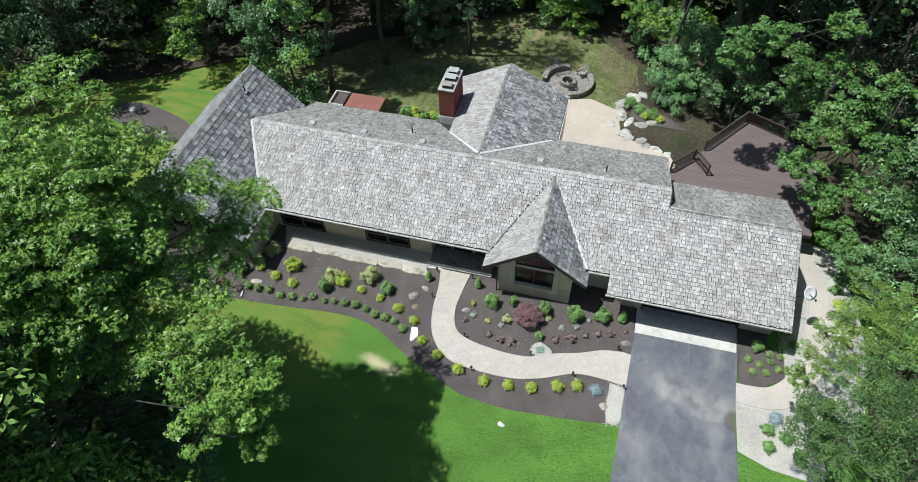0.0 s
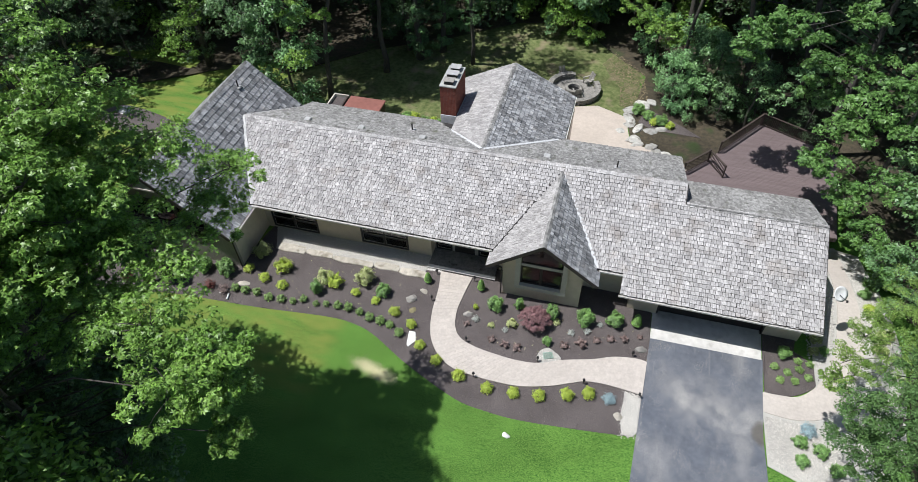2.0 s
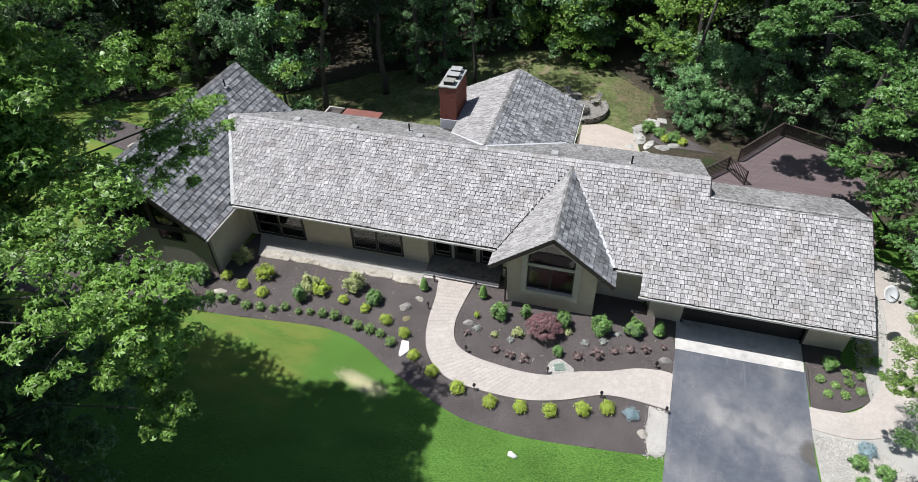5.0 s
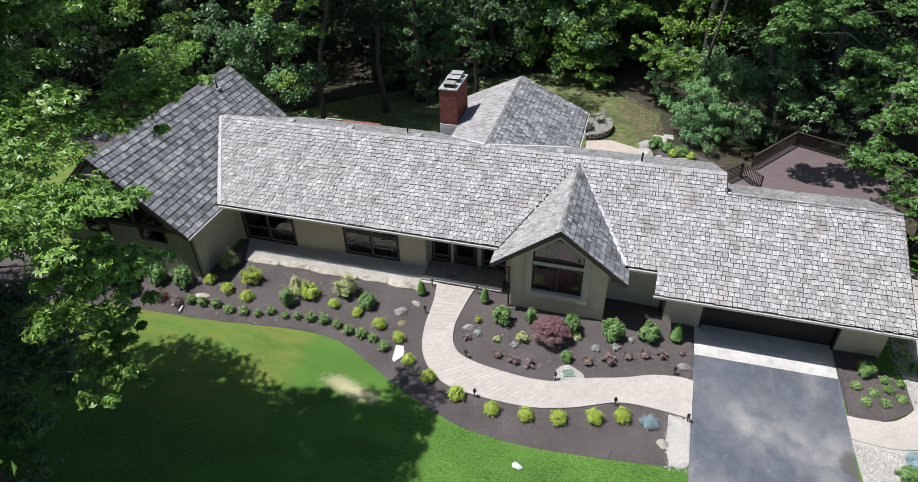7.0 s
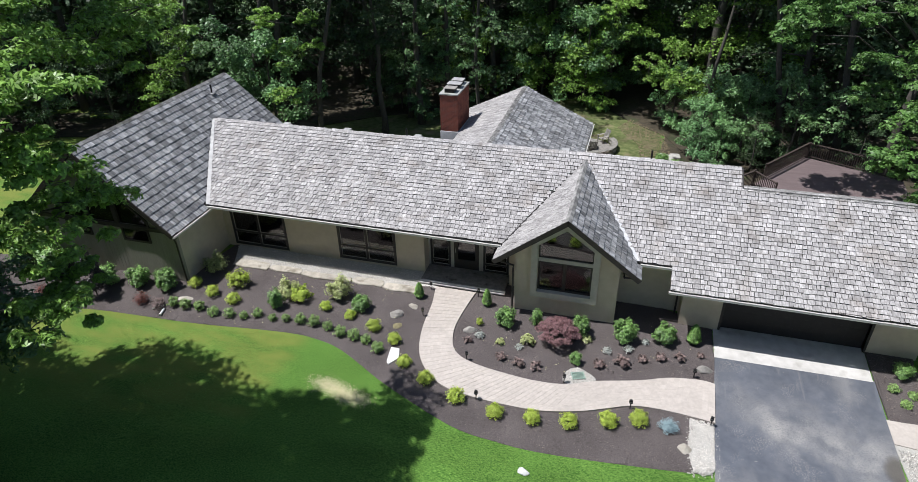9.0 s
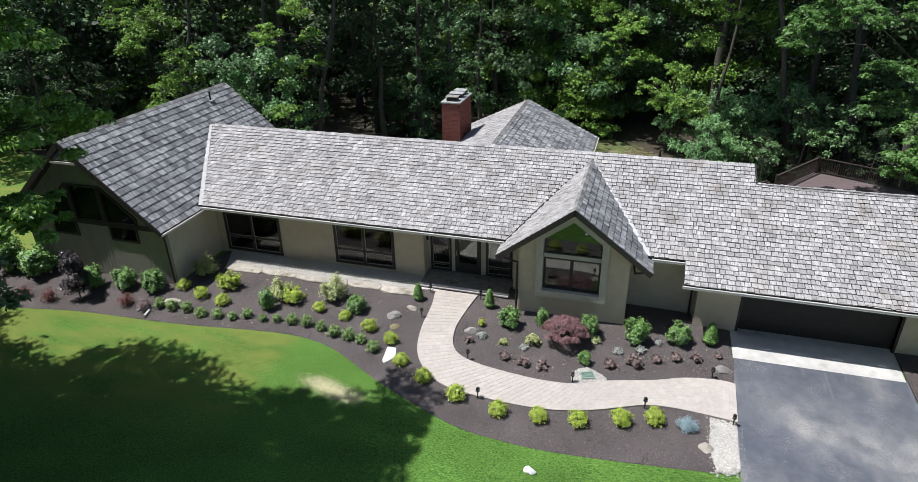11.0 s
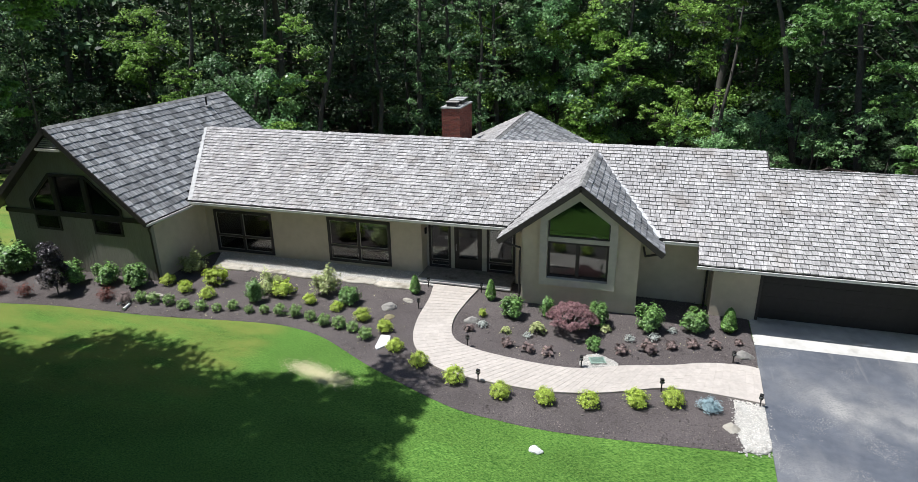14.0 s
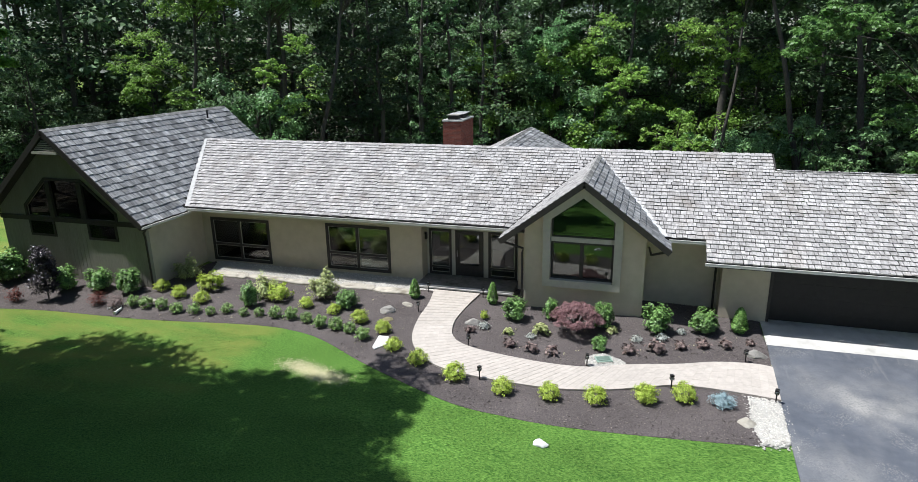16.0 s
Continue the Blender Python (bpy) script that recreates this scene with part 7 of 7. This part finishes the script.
many("hosta", [(13.45, 24.5, 0.7), (13.6, 25.5, 0.6), (13.262, 23.621, 0.55), (16.9, 26.9, 0.9), (17.2, 25.6, 0.9), (16.8, 24.6, 0.8), (-3.329, 21.374, 0.66), (-4.489, 20.989, 0.42), (-0.807, 22.181, 0.44)])
many("lowgreen", [(11.183, 22.245, 0.46), (11.839, 22.034, 0.44), (12.462, 22.343, 0.45), (11.446, 21.479, 0.44), (12.192, 21.57, 0.46), (12.908, 21.943, 0.45), (12.415, 22.829, 0.44), (13.024, 22.767, 0.42)])
many("lime2", [(-5.665, 22.008, 0.32, 0.4)])
many("heuchera", [(-4.229, 20.052, 0.42), (-3.429, 19.913, 0.46), (-2.718, 19.88, 0.46), (-0.141, 20.703, 0.46), (0.776, 21.076, 0.6), (1.593, 21.5, 0.4), (2.34, 21.782, 0.44), (3.106, 21.994, 0.44), (3.952, 22.334, 0.3), (-5.884, 20.729, 0.36)])
many("silver", [(-5.456, 21.181, 0.44), (-3.63, 20.913, 0.34), (0.101, 21.681, 0.38), (0.968, 21.994, 0.4), (1.642, 22.596, 0.36)])
many("barberry", [(-22.17, 19.56, 0.75), (-26.12, 18.98, 0.74), (-27.58, 18.9, 0.75), (13.45, 30.6, 1.3, 1.1)])
kinds["brown"] = shrub("bronze_shrub", "small brownish-green shrub in mulch", dome(NR, 600, 1.0, 0.8, 0.09, ragged=0.35, shell=0.3), LEAF_HEUCH, BEDS, 0.8, 0.6)
many("brown", [(-21.11, 19.45, 0.75)])
many("spruce", [(2.672, 17.95, 0.70), (12.615, 18.706, 0.85)])
# rear beds
many("green", [(-13.6, 38.8, 1.1, 0.8), (-12.4, 38.6, 0.9, 0.7), (2.3, 47.6, 1.2, 0.8), (3.2, 46.9, 1.0, 0.7), (4.3, 46.4, 1.2, 0.8)])
many("green", [(-16.9, 41.7, 1.0, 0.8), (-15.1, 41.6, 0.9, 0.7), (-13.9, 41.5, 0.9, 0.7)])
many("spirea", [(-16.2, 42.0, 1.0), (-15.6, 41.2, 0.8), (-14.5, 42.0, 0.8), (3.7, 46.2, 0.8), (5.0, 46.0, 0.8)])


def red_maple():
    r, nr = random.Random(8), np.random.default_rng(8)
    t = thing("japanese_maple", "low spreading red-leaved maple in the front bed", "tree", at=pose(-2.08, 21.75, height(-2.08, 21.75) + 0.05))
    tb = Build()
    cs, rs = [], []
    for i in range(38):
        a, f = i * 2.4, math.sqrt((i + 0.5) / 38)
        p = Vector((0.94 * f * math.cos(a) * r.uniform(0.85, 1.1), 0.84 * f * math.sin(a) * r.uniform(0.85, 1.1), 1.2 - 0.66 * f * f + r.uniform(-0.12, 0.06)))
        cs.append(tuple(p))
        rs.append((0.21, 0.21, 0.12))
        if i % 2:
            tb.tube([(0, 0, 0.25), (p.x * 0.5, p.y * 0.5, 0.7 * p.z + 0.2), tuple(p)], [0.03, 0.018, 0.006], 5)
    tb.tube([(0, 0, -0.1), (0.03, 0.02, 0.3), (0.0, 0.0, 0.9)], [0.05, 0.04, 0.015], 7)
    part("trunk", tb, BARK, t)
    part("crown", quads_mesh("crown", clump_leaves(cs, rs, 120, 0.085, nr, 3, 0.26, 0.6), LEAF_RED), LEAF_RED, t)


red_maple()


def purple_tree():
    nr = np.random.default_rng(18)
    t = thing("purple_tree", "young upright purple-leaved tree in mulch", "tree", at=pose(-24.83, 19.5, -0.1))
    part("trunk", Build().tube([(0, 0, -0.1), (0.02, 0, 0.8), (0, 0.02, 2.1)], [0.035, 0.03, 0.012], 7), BARK, t)
    r = random.Random(2)
    cs = [(r.uniform(-0.5, 0.5) * (1 - 0.8 * abs(k / 15 - 0.5)), r.uniform(-0.5, 0.5) * (1 - 0.8 * abs(k / 15 - 0.5)), 0.42 + 1.85 * k / 15) for k in range(16) for _ in range(3)]
    part("crown", quads_mesh("crown", clump_leaves(cs, [(0.26, 0.26, 0.2)] * len(cs), 62, 0.11, nr), LEAF_PURPLE), LEAF_PURPLE, t)


purple_tree()


# ---- loose stones, chips, grass ----
def pebbles(name, poly, n, size, material, label, seed, lift):
    r = random.Random(seed)
    bb = Build()
    for x, y in scatter_in(poly, n, r):
        s = size * r.uniform(0.6, 1.3)
        a = r.uniform(0, 6.28)
        z = height(x, y) + lift
        ca, sa = math.cos(a) * s, math.sin(a) * s
        k = r.uniform(0.5, 0.9)
        m = len(bb.v)
        bb.v += [(x + ca, y + sa, z), (x - sa * k, y + ca * k, z), (x - ca, y - sa, z), (x + sa * k, y - ca * k, z), (x + 0.3 * ca, y + 0.3 * sa, z + s * 0.75), (x - 0.35 * ca, y - 0.3 * sa, z + s * 0.6)]
        bb.f += [(m, m + 1, m + 4), (m + 1, m + 5, m + 4), (m + 1, m + 2, m + 5), (m + 2, m + 3, m + 5), (m + 3, m + 4, m + 5), (m + 3, m, m + 4)]
    me = bb.mesh(name)
    me.materials.append(material)
    return tagged(part(name, me, material), label, "pebbles", kind="stuff")


pebbles("pebbles", GRAVEL_DRIVE, 1900, 0.034, GRAVEL, "loose white pebbles beside the driveway", 1, 0.066)
pebbles("pebbles", [(-19.5, 23.6), (-9.4, 23.7), (-9.3, 25.2), (-20.3, 25.2)], 5200, 0.032, GRAVEL, "loose white pebbles along the front wall", 2, 0.10)
pebbles("pebbles", [(10.588, 19.11), (13.109, 19.059), (14.622, 17.647), (13.916, 16.034), (12.303, 15.883), (10.639, 16.437)], 5200, 0.036, GRAVEL, "loose white pebbles beside the garage bed", 3, 0.05)
pebbles("pebbles", [(12.931, 23.355), (13.506, 22.476), (14.025, 23.443), (14.5, 25.2), (15.0, 29.0), (15.0, 33.0), (13.1, 33.0)], 4200, 0.036, GRAVEL, "loose white pebbles along the garage wall", 4, 0.05)
pebbles("pebbles", [(16.1, 24.8), (17.6, 24.5), (17.2, 33.0), (16.3, 33.0)], 2600, 0.036, GRAVEL, "loose white pebbles beside the side path", 5, 0.05)
medal = spline([(-1.512, 19.471), (-1.059, 19.305), (-0.202, 19.785), (-0.555, 20.167), (-1.008, 20.364), (-1.411, 20.057)], 3, True)
drape("gravel_patch", medal, 0.08, GRAVEL_BED, "small patch of white pebbles beside the walk", "gravel", 0.3, 0.005)
pebbles("pebbles", medal, 420, 0.034, GRAVEL, "loose white pebbles round a drain grate", 6, 0.085)
grate = thing("drain_grate", "pale green metal drain grate in pebbles", "grate", at=pose(-0.93, 19.83, height(-0.9, 19.8) + 0.13, 0, 0, 20))
part("grate_frame", Build().box(-0.27, 0.27, -0.2, -0.17, 0, 0.03).box(-0.27, 0.27, 0.17, 0.2, 0, 0.03).box(-0.27, -0.24, -0.17, 0.17, 0, 0.03).box(0.24, 0.27, -0.17, 0.17, 0, 0.03), mat("grate_green", (0.30, 0.42, 0.34), (0.36, 0.48, 0.4), 9, 0.6), grate)
for i in range(7):
    part("bar", Build().box(-0.24, 0.24, -0.15 + i * 0.048, -0.13 + i * 0.048, 0, 0.025), bpy.data.materials["grate_green"], grate)


def chips(poly, n, seed, label, material, size, lift, name="mulch_chips", slim=0.45):
    """Flat flakes inside an outline, or round a line of two points."""
    nr = np.random.default_rng(seed)
    rr = random.Random(seed)
    if len(poly) == 2:
        (ax, ay), (bx, by) = poly
        where = [(ax + (bx - ax) * f + rr.gauss(0, 0.33), ay + (by - ay) * f + rr.gauss(0, 0.19)) for f in (rr.random() for _ in range(n))]
    else:
        where = scatter_in(poly, n, rr)
    pts = np.array([(x, y, height(x, y) + lift) for x, y in where])
    nrm = unit(np.array([0, 0, 1.0]) + nr.normal(size=(n, 3)) * (0.26 if slim > 0.3 else 0.10))
    return tagged(part(name, quads_mesh(name, leaf_quads(pts, nrm, size * nr.uniform(0.5, 1.4, n), nr, 1, slim, 0.02 if slim < 0.3 else 0.12), material), material), label, "mulch", kind="stuff")


chips([p for p in bed if p[0] > -31], 20000, 1, "loose shredded bark chips on the beds", CHIP, 0.06, 0.055)
chips(SIDE_BED, 900, 2, "loose shredded bark chips at the garage", CHIP, 0.09, 0.06)
chips([p for p in bed if p[0] > -22 and p[1] > 17], 260, 3, "fallen pale leaves on the mulch", STRAW, 0.08, 0.08, "fallen_leaves")


def grass(n, seed):
    nr = np.random.default_rng(seed)
    r = random.Random(seed)
    edge = spline(BED_EDGE, 6)
    pts = []
    while len(pts) < n:
        x, y = r.uniform(-31, 13.5), r.uniform(8, 19)
        if 3.7 < x < 10.8 or (x > 10.3 and y > 15.2) or (x < 5 and inside(x, y - 0.05, bed)) or (3.3 < x < 4.4 and y > 16):
            continue
        pts.append((x, y, height(x, y) + 0.002))
    p = np.array(pts)
    d = unit(np.stack([nr.normal(size=n), nr.normal(size=n), np.full(n, 0.11)], 1))
    side = unit(np.cross(d, np.array([0, 0, 1.0]) + nr.normal(size=(n, 3)) * 0.08))
    L = nr.uniform(0.025, 0.055, n)[:, None]
    w = nr.uniform(0.004, 0.010, n)[:, None]
    bend = nr.normal(size=(n, 3)) * 0.02 * np.array([1, 1, 0])
    q = np.stack([p - side * w, p + side * w, p + d * L * 0.6 + side * w * 0.7, p + d * L + bend], 1)
    return tagged(part("grass", quads_mesh("grass", q, BLADE), BLADE), "short mown grass blades of the front lawn", "grass", kind="stuff")


grass(120000, 4)
DRY = mat("dry_brown_leaves", (0.17, 0.14, 0.085), (0.33, 0.27, 0.16), 6, 0.95, island=0.3)
chips([(-0.5, 57.0), (2.4, 54.0), (2.9, 50.5), (3.0, 47.8), (0.6, 48.2), (0.4, 51.0), (-1.6, 54.6)], 2000, 8, "dry fallen leaves along the edge of the rear lawn", DRY, 0.13, 0.07, "fallen_leaves", 0.6)
pebbles("pebbles", [(3.277, 18.857), (4.487, 18.656), (4.417, 16.034), (3.328, 15.933)], 420, 0.034, GRAVEL, "stray white pebbles round the gravel strip", 9, 0.035)
chips([(-11.0, 16.75), (-9.1, 16.1)], 4200, 7, "loose dry straw on a bare spot of the lawn", STRAW, 0.09, 0.012, "straw", 0.14)

# ---- garden things ----
def path_light(x, y, turn, first=None):
    if first:
        return copy_thing(first, pose(x, y, height(x, y) + 0.04, 0, 0, turn))
    t = thing("path_light", "low black metal path light on a stake", "path light", "path lights beside the walk", at=pose(x, y, height(x, y) + 0.04, 0, 0, turn))
    part("stake", Build().tube([(0, 0, -0.1), (0, 0, 0.32)], [0.022, 0.022], 8), IRON, t)
    hd = part("head", Build().box(-0.055, 0.055, -0.055, 0.055, 0.40, 0.47), IRON, t, bevel=0.008)
    part("lens", Build().box(-0.035, 0.035, -0.035, 0.035, 0.325, 0.398), WHITE_STONE, hd)
    for z in (0.315, 0.355):
        part("louvre", Build().box(-0.06, 0.06, -0.06, 0.06, z, z + 0.012), IRON, hd)
    return t


pl = path_light(-8.62, 23.85, 0)
for i, (x, y) in enumerate(((-8.361, 21.853), (-6.22, 23.9), (-5.615, 19.553), (-4.649, 17.45), (-1.441, 19.351), (1.23, 18.605), (3.64, 21.026), (4.185, 18.505))):
    path_light(x, y, i * 23, pl)

dish = thing("satellite_dish", "white satellite dish on a bracket at the garage wall", "satellite dish", at=pose(13.55, 25.6, 2.6, 0, 0, 0))
bb = Build()
prof = [(0.02, 0.0), (0.15, 0.012), (0.30, 0.05), (0.42, 0.10), (0.43, 0.115), (0.30, 0.065), (0.15, 0.027), (0.02, 0.015)]
bb.lathe(prof, sides=28)
rf = part("reflector", bb, WHITE_PAINT, dish, smooth=True)
rf.matrix_basis = pose(0.15, 0, 0.5, 38, 28, 0)
part("bracket", Build().tube([(-1.1, 0.1, -0.2), (-0.4, 0.1, -0.2), (0.1, 0.05, 0.1), (0.15, 0.0, 0.45)], [0.025] * 4, 8), IRON, dish)
part("feed_arm", Build().tube([(0.15, 0.0, 0.45), (0.45, -0.5, 0.55)], [0.018, 0.018], 6), IRON, dish)
part("feed_horn", Build().box(0.4, 0.5, -0.58, -0.46, 0.5, 0.62), IRON, dish, bevel=0.02)

tagged(part("drain_pipe", Build().tube([(-21.35, 19.25, -0.12), (-20.95, 19.6, -0.10)], [0.06, 0.06], 12), WHITE_PAINT), "short white plastic drain pipe at the bed's edge", "pipe")
wc_ = thing("well_cover", "round grey cover lying in a dark bed", "cover", at=pose(-38.6, 34.3, height(-38.6, 34.3) + 0.12))
part("lid", Build().lathe([(0.45, 0.0), (0.47, 0.06), (0.40, 0.14), (0.15, 0.18)], sides=24), STEEL, wc_)
part("rim", Build().lathe([(0.52, -0.2), (0.54, -0.02), (0.46, 0.0)], sides=24), CONCRETE, wc_)
drape("rear_bed", spline([(-40, 32.8), (-36, 31.6), (-33, 31.2), (-32.6, 33.2), (-36, 34.6), (-39.5, 35.0)], 4, True), 0.05, MULCH, "dark mulch bed on the rear lawn", "flower bed", 0.6, 0.02)
rock(-34.6, 31.9, 0.6, 0.4, 9, PALE_STONE, "pale boulder in the rear bed", 0.6)

# ---- deck ----
DZ = 0.9
deck_poly = [(5.3, 32.3), (5.6, 36.4), (7.3, 38.3), (8.0, 39.3), (11.1, 43.6), (16.2, 41.0), (15.2, 32.3)]
deck = thing("deck", "brown plank deck behind the garage", "deck")
part("joists", Build().prism([(x, y) for x, y in deck_poly], DZ - 0.3, DZ - 0.045), RAIL, deck)
y = 32.34
while y < 43.6:
    hits = []
    for (ax, ay), (cx_, cy_) in zip(deck_poly, deck_poly[1:] + deck_poly[:1]):
        ym = y + 0.07
        if (ay > ym) != (cy_ > ym):
            hits.append(ax + (cx_ - ax) * (ym - ay) / (cy_ - ay))
    hits.sort()
    if len(hits) >= 2 and hits[-1] - hits[0] > 0.2:
        part("plank", Build().box(hits[0], hits[-1], y, y + 0.138, DZ - 0.044, DZ), DECK, deck)
    y += 0.144
for x, y in ((6.0, 35.5), (8.4, 38.6), (11.0, 42.8), (15.6, 40.6), (14.8, 33.0)):
    part("post", Build().box(x - 0.08, x + 0.08, y - 0.08, y + 0.08, height(x, y) - 0.2, DZ - 0.3), RAIL, deck)


def railing(a, c, label="dark timber deck railing with upright balusters"):
    t = thing("railing", label, "railing", "deck railings")
    a, c = Vector((*a, DZ)), Vector((*c, DZ))
    d = (c - a)
    n = max(int(d.length / 0.13), 2)
    up = Vector((0, 0, 1))
    part("top_rail", Build().beam(a + up * 1.0, c + up * 1.0, 0.12, 0.045), RAIL, t)
    part("bottom_rail", Build().beam(a + up * 0.12, c + up * 0.12, 0.05, 0.07), RAIL, t)
    for i in range(1, n):
        p = a + d * (i / n)
        part("baluster", Build().beam(p + up * 0.15, p + up * 0.98, 0.035, 0.035, (1, 0, 0)), RAIL, t)
    for p in (a, c):
        part("post", Build().beam(p, p + up * 1.08, 0.09, 0.09, (1, 0, 0)), RAIL, t)


railing((5.65, 36.3), (7.3, 38.2))
railing((7.32, 38.12), (8.3, 36.6))
railing((8.05, 39.3), (11.1, 43.5))
railing((11.2, 43.5), (16.1, 40.95))

# ---- terrace and fire pit ----
R = random.Random(12)
for i, (x, y, s) in enumerate(((1.6, 46.6, 0.95), (2.0, 47.7, 1.0), (2.7, 48.7, 1.1), (1.9, 45.7, 0.8), (2.7, 45.2, 0.95), (3.7, 45.2, 0.9), (2.1, 43.9, 0.9), (2.5, 43.2, 0.8), (3.4, 43.0, 0.9), (4.3, 42.6, 0.7), (5.2, 42.2, 0.7), (6.0, 41.8, 0.6), (3.5, 49.4, 0.8), (1.2, 44.8, 0.55), (4.6, 45.5, 0.8))):
    rock(x + R.uniform(-0.25, 0.25), y + R.uniform(-0.2, 0.2), s * R.uniform(0.6, 1.05), s * R.uniform(0.4, 0.75), 20 + i, LIMESTONE, "pale grey limestone boulder edging the terrace", 0.45, R.uniform(-60, 60), sz=s * R.uniform(0.3, 0.55))
drape("rear_planting", [(2.4, 46.2), (3.0, 48.4), (5.8, 46.6), (7.6, 45.2), (6.0, 45.3), (3.6, 45.4)], 0.06, MULCH, "dark mulch between the terrace boulders", "flower bed", 0.5, 0.02)
PX, PY = -3.6, 49.6
pz = height(PX, PY)
pit = thing("fire_pit", "round stone fire pit", "fire pit", at=pose(PX, PY, pz))
part("ring", Build().lathe([(0.75, 0.0), (0.78, 0.42), (0.74, 0.46), (0.52, 0.46), (0.5, 0.42), (0.5, 0.05)], sides=28), STONE, pit)
part("bowl", Build().lathe([(0.02, 0.1), (0.5, 0.12), (0.52, 0.2)], sides=24), IRON, pit)
drape("pit_paving", [(PX + 2.0 * math.cos(a * 0.3), PY + 2.0 * math.sin(a * 0.3)) for a in range(21)], 0.05, STONE, "grey stone paving round the fire pit", "paving", 0.5)


def seat_wall(a0, a1):
    t = thing("seat_wall", "curved dry-stone seat wall round the fire pit", "wall", at=pose(PX, PY, pz))
    n = int((a1 - a0) / 14)
    r = random.Random(int(a0))
    for course in range(3):
        for i in range(n):
            s = radians(a0 + (a1 - a0) * (i + 0.5 * (course % 2)) / n)
            m = pose(2.15 * math.cos(s), 2.15 * math.sin(s), 0.03 + course * 0.16, 0, 0, math.degrees(s) + r.uniform(-3, 3))
            part("stone", Build().box(-0.2, 0.2, -0.25, 0.25, 0, 0.15, m), STONE, t, bevel=0.02)
    bb = Build()
    for i in range(n):
        s = radians(a0 + (a1 - a0) * (i + 0.5) / n)
        bb.box(-0.24, 0.24, -0.28, 0.28, 0.51, 0.57, pose(2.15 * math.cos(s), 2.15 * math.sin(s), 0, 0, 0, math.degrees(s)))
    part("capstones", bb, STONE, t)


seat_wall(-75, 35)
seat_wall(100, 190)


def chair(x, y, turn, first=None):
    m = pose(x, y, height(x, y) + 0.06, 0, 0, turn)
    if first:
        return copy_thing(first, m)
    t = thing("garden_chair", "weathered grey slatted garden chair", "chair", "chairs round the fire pit", at=m)
    for i in range(5):
        part("back_slat", Build().beam((-0.24 + i * 0.12, 0.25, 0.32), (-0.26 + i * 0.13, 0.55, 1.0), 0.1, 0.02, (0, 1, 0)), STONE, t)
        part("seat_slat", Build().box(-0.28, 0.28, -0.3 + i * 0.11, -0.21 + i * 0.11, 0.36 - i * 0.02, 0.38 - i * 0.02), STONE, t)
    for sx in (-0.33, 0.33):
        part("arm", Build().box(sx - 0.06, sx + 0.06, -0.35, 0.35, 0.56, 0.58), STONE, t)
        part("leg", Build().box(sx - 0.02, sx + 0.02, -0.3, -0.22, 0, 0.56), STONE, t)
        part("leg", Build().box(sx - 0.02, sx + 0.02, 0.3, 0.38, 0, 0.56), STONE, t)
    return t


c0 = chair(-4.8, 51.4, 35)
chair(-2.5, 51.0, -50, c0)
chair(-3.2, 48.9, 200, c0)

# ---- covered tub behind the main roof ----
tub = thing("hot_tub", "hot tub with a red-brown folded cover on a raised stand", "hot tub")
tz = 1.15
part("tub_shell", Build().box(-20.4, -17.6, 37.6, 39.2, -2.0, tz), RAIL, tub)
part("cover", Build().box(-20.5, -17.5, 37.5, 39.3, tz, tz + 0.14), COVER, tub, "red-brown vinyl cover", bevel=0.04)
box = thing("planter_box", "open raised planter with pale timber edges", "planter")
for q in ((-22.0, -20.7, 39.3, 39.42), (-22.0, -20.7, 37.6, 37.72), (-22.0, -21.88, 37.72, 39.3), (-20.82, -20.7, 37.72, 39.3)):
    part("side_board", Build().box(*q, -2.0, 1.2), TRIM_GREY if q[0] == -22.0 else RAIL, box)
part("soil", Build().box(-21.88, -20.82, 37.72, 39.3, -2.0, 0.95), MULCH, box)

# ---- the pavers last ----
lay_pavers()
